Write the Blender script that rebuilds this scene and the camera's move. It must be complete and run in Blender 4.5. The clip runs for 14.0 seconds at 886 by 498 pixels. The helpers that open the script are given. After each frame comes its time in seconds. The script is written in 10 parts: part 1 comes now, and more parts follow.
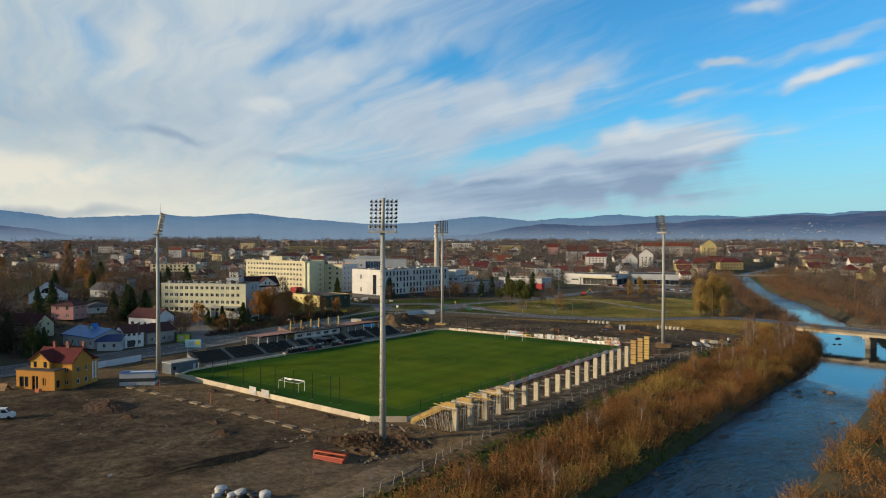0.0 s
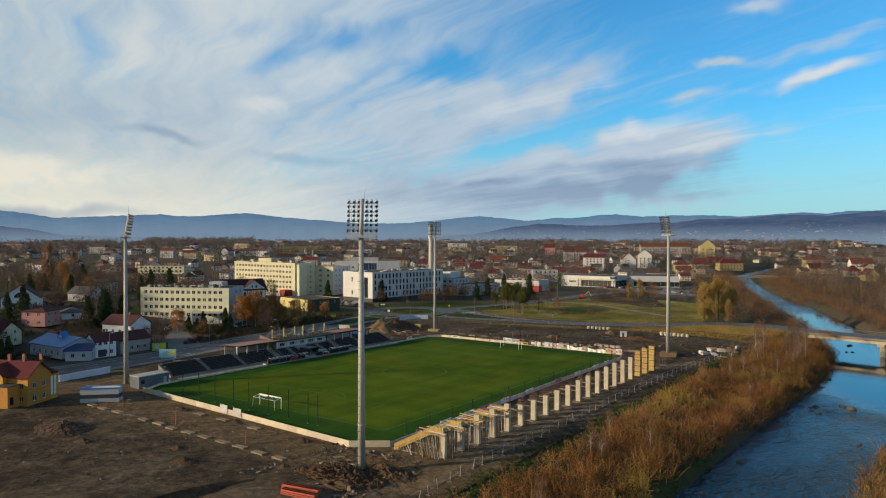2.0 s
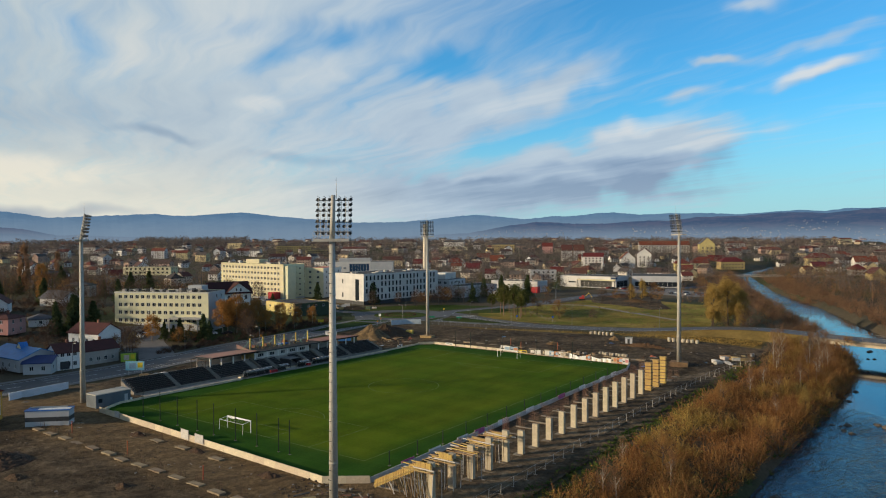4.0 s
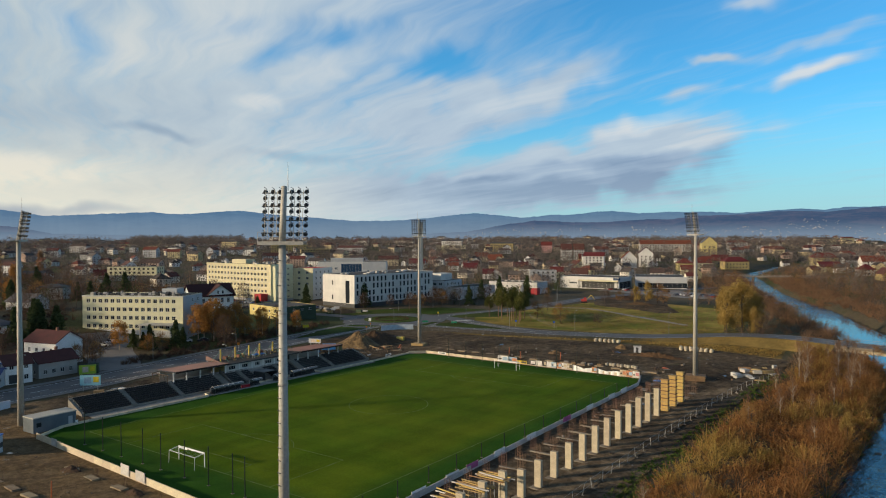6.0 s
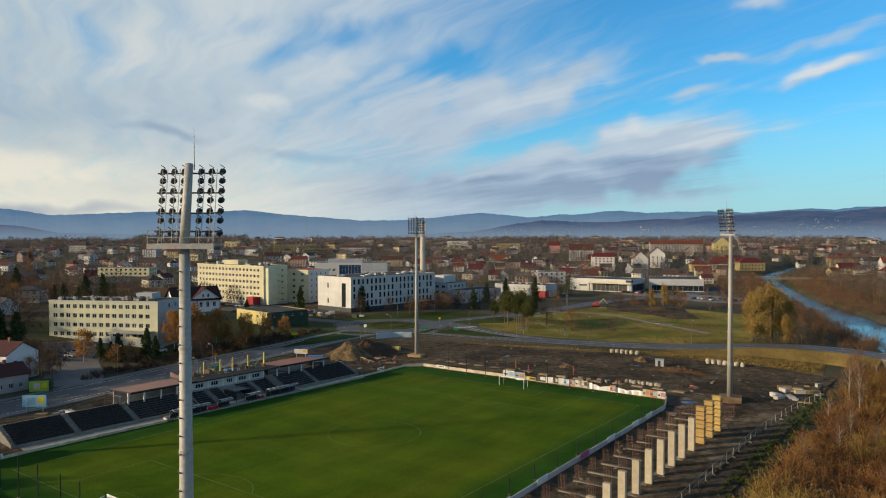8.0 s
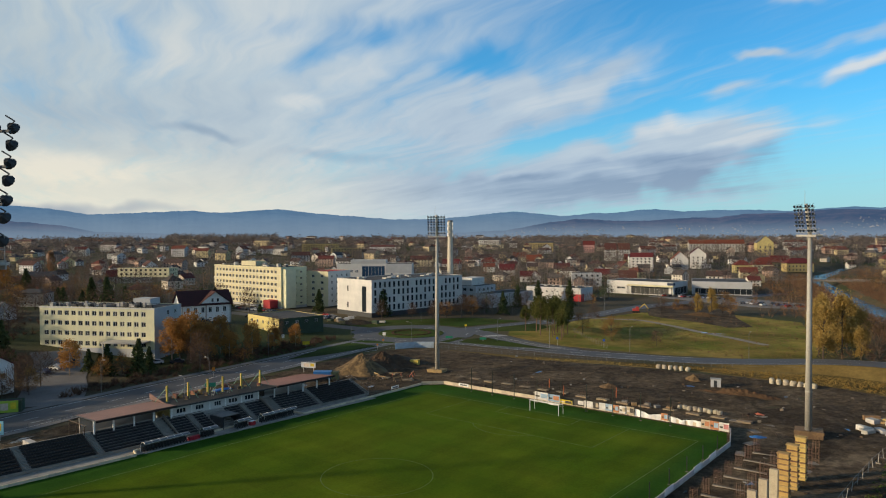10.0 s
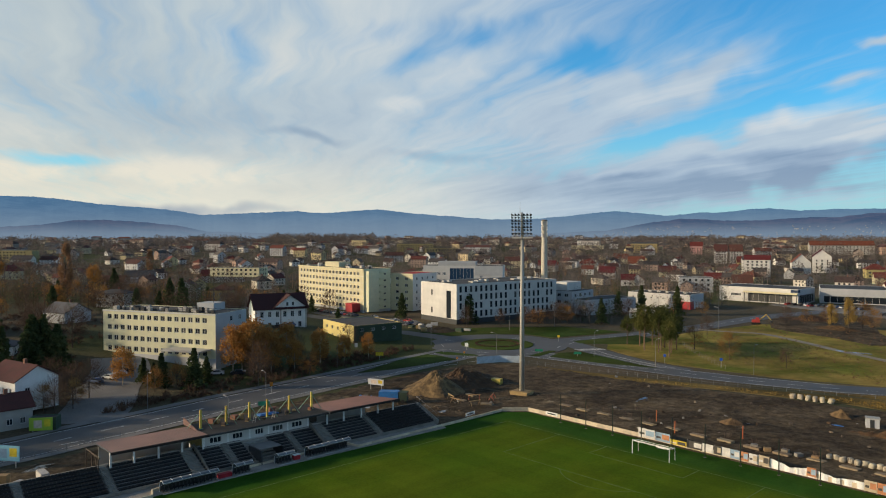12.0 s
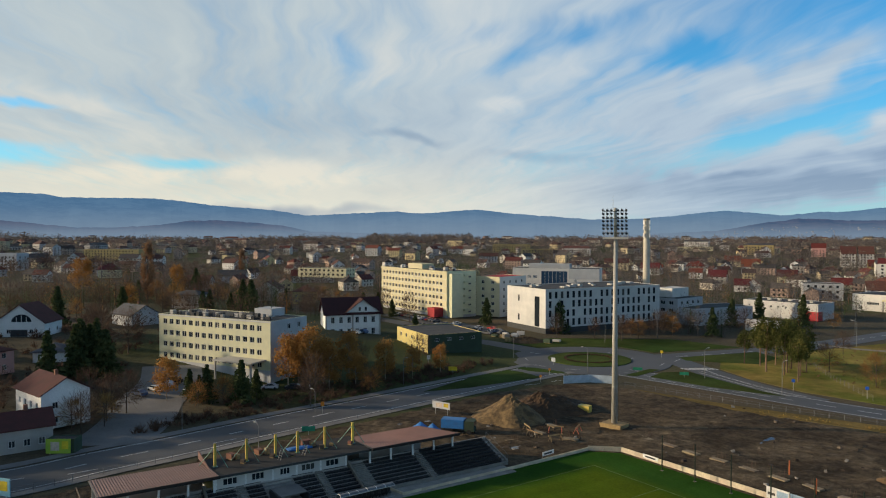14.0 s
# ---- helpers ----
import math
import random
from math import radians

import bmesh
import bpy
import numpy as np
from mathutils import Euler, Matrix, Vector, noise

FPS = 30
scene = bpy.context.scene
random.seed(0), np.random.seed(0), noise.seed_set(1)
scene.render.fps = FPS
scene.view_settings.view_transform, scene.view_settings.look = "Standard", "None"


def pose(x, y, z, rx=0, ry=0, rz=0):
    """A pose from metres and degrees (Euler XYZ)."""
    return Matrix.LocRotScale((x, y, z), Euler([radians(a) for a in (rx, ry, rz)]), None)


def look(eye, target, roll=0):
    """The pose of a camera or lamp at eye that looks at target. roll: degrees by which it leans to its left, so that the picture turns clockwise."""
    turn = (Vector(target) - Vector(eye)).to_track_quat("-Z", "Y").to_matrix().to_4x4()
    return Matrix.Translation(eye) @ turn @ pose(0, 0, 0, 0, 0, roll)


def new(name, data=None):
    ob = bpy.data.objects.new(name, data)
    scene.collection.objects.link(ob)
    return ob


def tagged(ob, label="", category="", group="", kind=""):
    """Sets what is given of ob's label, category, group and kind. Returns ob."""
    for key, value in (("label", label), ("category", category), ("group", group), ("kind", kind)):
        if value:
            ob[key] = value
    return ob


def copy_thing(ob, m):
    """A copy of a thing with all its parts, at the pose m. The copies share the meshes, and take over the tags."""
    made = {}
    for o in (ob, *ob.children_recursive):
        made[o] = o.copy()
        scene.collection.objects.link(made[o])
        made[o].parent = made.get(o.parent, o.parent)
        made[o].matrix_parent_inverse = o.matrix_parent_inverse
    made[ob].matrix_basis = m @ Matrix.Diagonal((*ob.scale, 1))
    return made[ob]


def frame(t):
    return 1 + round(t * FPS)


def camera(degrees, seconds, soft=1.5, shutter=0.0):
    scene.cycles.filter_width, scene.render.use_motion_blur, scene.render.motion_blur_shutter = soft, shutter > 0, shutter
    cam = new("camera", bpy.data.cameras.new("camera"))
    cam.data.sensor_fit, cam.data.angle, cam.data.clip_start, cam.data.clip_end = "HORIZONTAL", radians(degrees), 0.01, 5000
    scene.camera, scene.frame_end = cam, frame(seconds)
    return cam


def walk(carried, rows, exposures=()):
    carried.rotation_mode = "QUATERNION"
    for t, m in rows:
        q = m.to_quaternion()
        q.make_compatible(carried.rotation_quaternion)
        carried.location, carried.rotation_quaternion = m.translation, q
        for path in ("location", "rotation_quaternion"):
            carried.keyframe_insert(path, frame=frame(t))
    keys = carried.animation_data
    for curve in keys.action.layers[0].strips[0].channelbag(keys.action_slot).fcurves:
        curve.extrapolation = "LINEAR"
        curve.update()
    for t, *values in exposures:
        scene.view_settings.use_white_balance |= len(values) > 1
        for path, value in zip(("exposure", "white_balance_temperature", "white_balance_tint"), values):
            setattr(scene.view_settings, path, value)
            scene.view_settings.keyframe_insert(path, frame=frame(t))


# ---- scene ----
cam = camera(63.79, 14.0, soft=1.1)


def drone(x, y, z, turn, tilt, roll):
    return pose(x, y, z, 90 + tilt, 0, turn) @ pose(0, 0, 0, 0, 0, roll)


walk(cam, [
    (0.0, drone(134.11, -171.62, 37.47, 36.57, -0.88, 0.01)),
    (0.5, drone(132.71, -168.69, 37.71, 36.49, -0.86, 0.06)),
    (1.0, drone(131.01, -165.68, 37.94, 36.46, -0.90, 0.04)),
    (1.5, drone(129.00, -162.50, 38.17, 36.42, -0.91, -0.02)),
    (2.0, drone(127.00, -159.12, 38.39, 36.31, -0.90, 0.00)),
    (2.5, drone(124.82, -155.60, 38.60, 36.24, -0.89, -0.01)),
    (3.0, drone(122.41, -151.81, 38.77, 36.18, -0.91, -0.10)),
    (5.5, drone(109.90, -130.69, 39.35, 35.96, -1.12, -0.20)),
    (6.0, drone(107.04, -125.91, 39.42, 35.95, -1.13, -0.16)),
    (6.5, drone(104.08, -120.77, 39.42, 35.92, -1.18, -0.12)),
    (7.0, drone(100.93, -115.48, 39.39, 36.19, -1.17, -0.10)),
    (9.5, drone(84.99, -88.71, 39.66, 37.65, -1.21, -0.12)),
    (10.0, drone(81.57, -83.10, 39.83, 39.12, -1.24, -0.11)),
    (10.5, drone(78.06, -77.36, 39.91, 40.84, -1.26, -0.13)),
    (11.0, drone(74.36, -71.70, 39.91, 42.70, -1.27, -0.14)),
    (11.5, drone(70.66, -65.95, 39.87, 44.85, -1.24, -0.04)),
    (12.0, drone(66.80, -60.16, 39.92, 47.01, -1.23, 0.00)),
    (12.5, drone(62.84, -54.50, 39.92, 49.07, -1.22, 0.02)),
    (13.0, drone(58.88, -48.99, 39.82, 51.08, -1.20, 0.01)),
    (13.5, drone(54.78, -43.59, 39.75, 53.13, -1.19, 0.02)),
    (14.0, drone(50.61, -38.34, 39.73, 55.03, -1.21, 0.10)),
])

# ---- light ----
SUN_TO = Vector((-0.62, -0.785, 0.0)).normalized()
SUN_ELEV = radians(14.5)
sun_data = bpy.data.lights.new("sun", "SUN")
sun_data.energy, sun_data.angle, sun_data.color = 5.0, radians(2.4), (1.0, 0.79, 0.53)
sun = new("sun", sun_data)
sun_dir = Vector((SUN_TO.x * math.cos(SUN_ELEV), SUN_TO.y * math.cos(SUN_ELEV), math.sin(SUN_ELEV)))
sun.matrix_world = look(tuple(sun_dir * 300), (0, 0, 0))


class Net:
    """Short calls for building a node tree."""

    def __init__(self, tree):
        self.t = tree

    def node(self, kind, ins=None, operation="", blend="", flat_map=""):
        n = self.t.nodes.new(kind)
        if operation:
            n.operation = operation
        if blend:
            n.data_type, n.blend_type = "RGBA", blend
        if flat_map:
            n.vector_type = flat_map
        for k, v in (ins or {}).items():
            self.put(n.inputs[k], v)
        return n

    def put(self, sock, v):
        if isinstance(v, bpy.types.NodeSocket):
            self.t.links.new(v, sock)
        else:
            sock.default_value = v

    def math(self, op, a, b=0.0, c=0.0, clamp=False):
        n = self.node("ShaderNodeMath", {0: a, 1: b, 2: c}, operation=op)
        n.use_clamp = clamp
        return n.outputs[0]

    def mix(self, f, a, b, blend="MIX"):
        n = self.node("ShaderNodeMix", {0: f, 6: a, 7: b}, blend=blend)
        return n.outputs[2]

    def noise(self, vec, scale, detail=3.0, rough=0.5, dist=0.0):
        n = self.node("ShaderNodeTexNoise", {"Vector": vec, "Scale": scale, "Detail": detail, "Roughness": rough, "Distortion": dist})
        return n.outputs[0]

    def ramp(self, f, stops):
        n = self.node("ShaderNodeValToRGB", {0: f})
        e = n.color_ramp.elements
        while len(e) < len(stops):
            e.new(0.5)
        for el, (p, c) in zip(e, stops):
            el.position, el.color = p, (*c, 1) if len(c) == 3 else c
        return n.outputs[0]

    def span(self, f, a, b, c=0.0, d=1.0, smooth=True):
        n = self.node("ShaderNodeMapRange", {0: f, 1: a, 2: b, 3: c, 4: d})
        n.interpolation_type = "SMOOTHSTEP" if smooth else "LINEAR"
        return n.outputs[0]


def make_world():
    w = bpy.data.worlds.new("sky")
    scene.world = w
    w.use_nodes = True
    t = w.node_tree
    t.nodes.clear()
    n = Net(t)
    d = n.node("ShaderNodeTexCoord").outputs["Generated"]
    sep = n.node("ShaderNodeSeparateXYZ", {0: d}).outputs
    # bearing in degrees left of +y, and height in degrees
    az = n.math("DEGREES", n.math("ARCTAN2", n.math("MULTIPLY", sep[0], -1.0), sep[1]))
    el = n.math("DEGREES", n.math("ARCSINE", sep[2]))
    sky = n.node("ShaderNodeTexSky")
    sky.sky_type, sky.sun_disc, sky.sun_elevation = "NISHITA", False, SUN_ELEV
    sky.sun_rotation, sky.air_density, sky.dust_density, sky.ozone_density = math.atan2(SUN_TO.x, SUN_TO.y), 1.0, 0.6, 2.0
    blue = n.mix(1.0, sky.outputs[0], (SKY_GAIN[0], SKY_GAIN[1], SKY_GAIN[2], 1), "MULTIPLY")
    # cirrus lies on a high level sheet, combed along one direction of the wind
    far = n.math("DIVIDE", 1.0, n.math("ADD", n.math("MAXIMUM", sep[2], 0.0), 0.06))
    px, py = n.math("MULTIPLY", sep[0], far), n.math("MULTIPLY", sep[1], far)
    c, s = math.cos(radians(-27)), math.sin(radians(-27))
    run = n.math("ADD", n.math("MULTIPLY", px, c), n.math("MULTIPLY", py, s))
    across = n.math("ADD", n.math("MULTIPLY", px, -s), n.math("MULTIPLY", py, c))
    curl = n.math("SUBTRACT", n.noise(n.node("ShaderNodeCombineXYZ", {0: px, 1: py, 2: 4.0}).outputs[0], 0.8, 3.0, 0.55), 0.5)
    across = n.math("MULTIPLY_ADD", curl, 0.75, across)

    def streak(length, width, seed, detail, rough):
        v = n.node("ShaderNodeCombineXYZ", {0: n.math("DIVIDE", run, length), 1: n.math("DIVIDE", across, width), 2: seed}).outputs[0]
        return n.noise(v, 1.0, detail, rough)

    fine = streak(1.5, 0.24, 2.0, 5.0, 0.55)
    broad = streak(3.6, 1.1, 7.0, 4.0, 0.55)
    uv = n.node("ShaderNodeCombineXYZ", {0: az, 1: el, 2: 0.0}).outputs[0]
    wob = n.node("ShaderNodeVectorMath", {0: n.node("ShaderNodeTexNoise", {"Vector": uv, "Scale": 0.16, "Detail": 3.0, "Roughness": 0.5}).outputs[1], 1: (0.5, 0.5, 0.5)}, operation="SUBTRACT").outputs[0]
    uvw = n.node("ShaderNodeVectorMath", {0: uv, 1: n.node("ShaderNodeVectorMath", {0: wob, 3: 3.5}, operation="SCALE").outputs[0]}, operation="ADD").outputs[0]

    def patch(a, e, ra, re, turn):
        p = n.node("ShaderNodeMapping", {"Vector": uvw, "Location": (a, e, 0), "Rotation": (0, 0, radians(turn)), "Scale": (ra, re, 1)}, flat_map="TEXTURE").outputs[0]
        r = n.node("ShaderNodeVectorMath", {0: p}, operation="LENGTH").outputs["Value"]
        return n.span(r, 1.25, 0.2)

    cover = n.math("SUBTRACT", n.span(az, 14, 52, -0.50, 0.98), n.span(el, 20.0, 32.0, 0.0, 0.4))
    cover = n.math("ADD", cover, n.span(az, -6, -45, 0.0, 1.0))
    for a, e, ra, re, turn, amount in CLOUDS:
        cover = n.math("MULTIPLY_ADD", patch(a, e, ra, re, turn), amount, cover)
    cover = n.math("MULTIPLY_ADD", n.math("SUBTRACT", fine, 0.5), 1.3, cover)
    cover = n.math("MULTIPLY_ADD", n.math("SUBTRACT", streak(0.8, 0.085, 5.0, 4.0, 0.55), 0.5), 0.75, cover)
    cover = n.math("MULTIPLY_ADD", n.math("SUBTRACT", broad, 0.5), 1.5, cover)
    mask = n.span(cover, -0.5, 1.15)
    # grey undersides and warm lit tops
    shade = streak(4.5, 1.6, 11.0, 3.0, 0.5)
    bodies = n.math("MULTIPLY_ADD", n.math("MULTIPLY_ADD", n.math("SUBTRACT", fine, 0.5), 0.6, n.math("SUBTRACT", shade, 0.5)), 0.9, 0.66)
    bodies = n.math("SUBTRACT", bodies, n.math("MULTIPLY", n.span(el, 7.5, 3.0), n.span(az, 54, 40, 0.0, 0.26)))
    for a, e, ra, re, turn, amount in GREYS:
        bodies = n.math("MULTIPLY_ADD", patch(a, e, ra, re, turn), amount, bodies)
    cloud = n.ramp(bodies, CLOUD_COLOURS)
    cloud = n.mix(n.math("MULTIPLY", n.span(el, 9.0, 1.0), n.span(az, 36, 58, 0.12, 0.7)), cloud, (0.80, 0.79, 0.68, 1))
    # warmer cloud towards the low sun, paler blue near the land
    cloud = n.mix(1.0, cloud, n.mix(n.span(az, 30, 78), (1, 1, 1, 1), (1.10, 1.02, 0.90, 1)), "MULTIPLY")
    blue = n.mix(n.span(el, 11.0, 1.5, 0.0, 0.62), blue, n.mix(n.span(az, 20, 70), (0.40, 0.64, 0.74, 1), (0.48, 0.70, 0.74, 1)))
    col = n.mix(mask, blue, cloud)
    # pale air along the horizon
    air = n.mix(n.span(az, 25, 60), (0.50, 0.68, 0.78, 1), (0.80, 0.79, 0.70, 1))
    col = n.mix(n.span(el, 5.5, -0.5, 0.0, n.span(az, 30, 60, 0.25, 0.55)), col, air)
    # a flat grey bank of cloud behind the western range
    col = n.mix(n.math("MULTIPLY", patch(67, 1.75, 9.5, 0.62, -1), 0.75), col, (0.30, 0.37, 0.46, 1))
    col = n.mix(n.span(el, 19, 34, 0.0, 0.62), col, (0.046, 0.068, 0.108, 1))
    bg = n.node("ShaderNodeBackground", {0: col, 1: 1.0})
    out = n.node("ShaderNodeOutputWorld", {0: bg.outputs[0]})


SKY_GAIN = (0.047, 0.142, 0.195)
# bearing, height, half widths, turn, amount: where the sky is more or less covered
CLOUDS = (
    (33, 10.6, 12, 3.0, -13, 1.25), (26, 12.4, 4, 1.6, -20, 0.5), (22.5, 6.0, 13, 2.6, -9, 1.9), (30, 3.4, 20, 2.2, -2, 1.4),
    (8.5, 11.7, 6.5, 0.75, -13, 1.2), (15.2, 12.9, 1.9, 0.4, -6, 1.1), (17, 10.5, 2.4, 0.6, -10, 0.9), (12.4, 16.5, 2.2, 0.7, 0, 1.0), (9, 13.7, 7, 0.6, -10, 0.7), (4, 6, 9, 5, 0, 0.12),
    (36, 14.0, 4.5, 1.5, -8, -0.75), (27.5, 7.9, 9, 0.75, -13, -0.8), (47, 14.8, 5, 1.7, -20, -0.55), (52, 15.6, 6, 1.2, -10, -0.45), (63, 14, 4, 2.2, 35, -0.4), (51, 13.0, 5, 0.9, -15, -0.4), (43, 16.0, 4, 1.0, -20, -0.4),
    (75, 5.1, 5.5, 0.75, 0, -1.1), (87, 5.5, 6, 1.2, 0, -1.3), (86, 8.9, 3.4, 0.4, 3, -0.9), (20, 15, 7, 4, 0, -0.18),
)
GREYS = (
    (58, 7.7, 3.8, 0.45, 4, -0.34), (48, 6.4, 5, 0.6, 0, -0.32), (32.5, 4.4, 3.4, 0.45, -3, -0.4), (22, 5.4, 8, 0.6, -4, -0.42), (14, 6.1, 2.6, 1.0, -20, -0.5), (19, 4.2, 9, 1.2, -3, -0.42), (32, 3.4, 12, 1.3, 0, -0.25), (62, 9.5, 12, 2.0, -4, -0.12),
    (24.5, 11.6, 3.2, 0.9, -22, 0.32), (31, 10.6, 7, 1.4, -14, 0.2), (50.5, 10.2, 2.2, 0.8, 0, 0.25), (66, 4.6, 9, 1.3, 0, 0.35), (77, 4.0, 9, 0.9, 0, 0.3), (20, 8.2, 6, 0.9, -12, 0.28), (84, 9.5, 6, 1.2, 2, 0.2), (9, 11.9, 5, 0.8, -13, 0.3),
)
CLOUD_COLOURS = ((0.05, (0.20, 0.31, 0.47)), (0.40, (0.335, 0.455, 0.605)), (0.72, (0.475, 0.585, 0.69)), (1.0, (0.68, 0.72, 0.745)))
make_world()

# ---- materials ----
def material(name, base, second=None, rough=0.85, scale=1.0, grain=12.0, bump=0.3, metal=0.0, vary=0.12, spread=0.5, spec=0.3, stretch=(1, 1, 1), world=False, even=0.26):
    """Two-scale stained surface: base and second colour mixed by broad stains, and a fine grain. vary: change from object to object."""
    m = bpy.data.materials.new(name)
    m.use_nodes = True
    t = m.node_tree
    b = t.nodes["Principled BSDF"]
    n = Net(t)
    vec = n.node("ShaderNodeNewGeometry").outputs["Position"] if world else n.node("ShaderNodeTexCoord").outputs["Object"]
    if stretch != (1, 1, 1):
        vec = n.node("ShaderNodeMapping", {"Vector": vec, "Scale": stretch}).outputs[0]
    second = second or tuple(c * 0.7 for c in base)
    stain = n.span(n.noise(vec, scale, 5.0, 0.6), 0.5 - spread * 0.5, 0.5 + spread * 0.5)
    col = n.mix(stain, (*base, 1), (*second, 1))
    fine = n.noise(vec, grain, 4.0, 0.65)
    g = n.node("ShaderNodeCombineXYZ", {0: n.span(fine, 0.2, 0.8, 1 - even, 1 + even, False), 1: n.span(fine, 0.2, 0.8, 1.01 - even, 0.99 + even, False), 2: n.span(fine, 0.2, 0.8, 1.02 - even, 0.98 + even, False)}).outputs[0]
    col = n.mix(1.0, col, g, "MULTIPLY")
    if vary:
        r = n.node("ShaderNodeObjectInfo").outputs["Random"]
        hsv = n.node("ShaderNodeHueSaturation", {"Hue": n.span(r, 0, 1, 0.5 - vary * 0.08, 0.5 + vary * 0.08, False), "Saturation": 1.0, "Value": n.span(r, 0, 1, 1 - vary, 1 + vary, False), "Fac": 1.0, "Color": col})
        col = hsv.outputs[0]
    n.put(b.inputs["Base Color"], col)
    n.put(b.inputs["Roughness"], n.span(fine, 0.2, 0.8, max(rough - 0.1, 0.02), min(rough + 0.1, 1), False))
    b.inputs["Metallic"].default_value = metal
    b.inputs["Specular IOR Level"].default_value = spec
    if bump:
        bn = n.node("ShaderNodeBump", {"Height": fine, "Strength": bump, "Distance": 0.05})
        n.put(b.inputs["Normal"], bn.outputs[0])
    return m


def palette(name, colours, rough=0.85, grain=3.0, island=False, gloss=0.3, stain=0.25):
    """Surface that takes one of a few colours, thing by thing or piece by piece."""
    m = bpy.data.materials.new(name)
    m.use_nodes = True
    n = Net(m.node_tree)
    b = m.node_tree.nodes["Principled BSDF"]
    r = n.node("ShaderNodeNewGeometry").outputs["Random Per Island"] if island else n.node("ShaderNodeObjectInfo").outputs["Random"]
    ramp = n.node("ShaderNodeValToRGB", {0: r})
    ramp.color_ramp.interpolation = "CONSTANT"
    e = ramp.color_ramp.elements
    while len(e) < len(colours):
        e.new(0.5)
    for i, c in enumerate(colours):
        e[i].position, e[i].color = i / len(colours), (*c, 1)
    vec = n.node("ShaderNodeTexCoord").outputs["Object"]
    f = n.noise(vec, grain, 5.0, 0.65)
    big = n.noise(vec, grain * 0.12, 3.0, 0.6)
    v = n.math("ADD", n.span(f, 0.2, 0.8, -stain * 0.5, stain * 0.5, False), n.span(big, 0.25, 0.75, 1 - stain, 1 + stain * 0.4, False))
    n.put(b.inputs["Base Color"], n.mix(1.0, ramp.outputs[0], n.node("ShaderNodeCombineXYZ", {0: v, 1: v, 2: v}).outputs[0], "MULTIPLY"))
    b.inputs["Roughness"].default_value = rough
    b.inputs["Specular IOR Level"].default_value = gloss
    return m


def leafy(name, colours, thin=0.25):
    """Leaves and twigs: colour from clump to clump, with some light passing through."""
    m = bpy.data.materials.new(name)
    m.use_nodes = True
    t = m.node_tree
    n = Net(t)
    b = t.nodes["Principled BSDF"]
    r = n.node("ShaderNodeNewGeometry").outputs["Random Per Island"]
    pos = n.node("ShaderNodeNewGeometry").outputs["Position"]
    f = n.math("ADD", n.math("MULTIPLY", r, 0.55), n.span(n.noise(pos, 0.12, 4.0, 0.6), 0.3, 0.7, 0.0, 0.45))
    col = n.ramp(f, [(i / (len(colours) - 1), c) for i, c in enumerate(colours)])
    n.put(b.inputs["Base Color"], col)
    b.inputs["Roughness"].default_value = 0.8
    b.inputs["Specular IOR Level"].default_value = 0.05
    tr = n.node("ShaderNodeBsdfTranslucent", {0: col})
    mx = n.node("ShaderNodeMixShader", {0: thin, 1: b.outputs[0], 2: tr.outputs[0]})
    n.put(t.nodes["Material Output"].inputs[0], mx.outputs[0])
    return m


def glass_dark(name, tint=(0.018, 0.024, 0.03)):
    m = bpy.data.materials.new(name)
    m.use_nodes = True
    n = Net(m.node_tree)
    b = m.node_tree.nodes["Principled BSDF"]
    r = n.node("ShaderNodeObjectInfo").outputs["Random"]
    n.put(b.inputs["Base Color"], n.mix(n.span(r, 0.6, 1.0, 0, 0.5), (*tint, 1), (0.16, 0.155, 0.14, 1)))
    b.inputs["Roughness"].default_value = 0.15
    b.inputs["Specular IOR Level"].default_value = 0.12
    return m


CONCRETE = material("concrete", (0.24, 0.21, 0.17), (0.15, 0.13, 0.105), scale=0.6, grain=6, vary=0.1)
FRESH = material("fresh_concrete", (0.47, 0.40, 0.29), (0.35, 0.30, 0.22), scale=0.9, grain=7, vary=0.12)
PRECAST = material("precast", (0.55, 0.53, 0.50), (0.40, 0.39, 0.37), scale=0.5, grain=5, vary=0.1)
STEEL = material("galvanised_steel", (0.43, 0.41, 0.355), (0.37, 0.355, 0.32), rough=0.6, scale=0.15, grain=3, metal=0.1, vary=0.05, bump=0.03, spec=0.4)
DARKSTEEL = material("dark_steel", (0.06, 0.065, 0.07), rough=0.5, metal=0.3, vary=0.1, bump=0.05)
RUST = material("rusty_rebar", (0.16, 0.085, 0.05), (0.10, 0.06, 0.045), scale=4, vary=0.15)
PLYFORM = material("yellow_formwork", (0.52, 0.37, 0.12), (0.38, 0.26, 0.085), scale=0.8, grain=9, vary=0.1)
TIMBER = material("raw_timber", (0.36, 0.245, 0.115), (0.22, 0.15, 0.075), scale=1.2, grain=10, vary=0.2)
ASPHALT = material("asphalt", (0.092, 0.093, 0.096), (0.064, 0.065, 0.068), rough=0.7, spec=0.45, scale=0.06, grain=2.5, vary=0, world=True)
PAVING = material("paving", (0.22, 0.21, 0.20), (0.16, 0.155, 0.15), scale=0.15, grain=3, vary=0, world=True)
LINEPAINT = material("road_paint", (0.74, 0.74, 0.72), (0.50, 0.50, 0.49), scale=0.6, grain=3, vary=0, world=True, bump=0)
WHITE = material("white_paint", (0.78, 0.78, 0.76), (0.68, 0.68, 0.66), scale=0.4, grain=5, vary=0.04, bump=0.1)
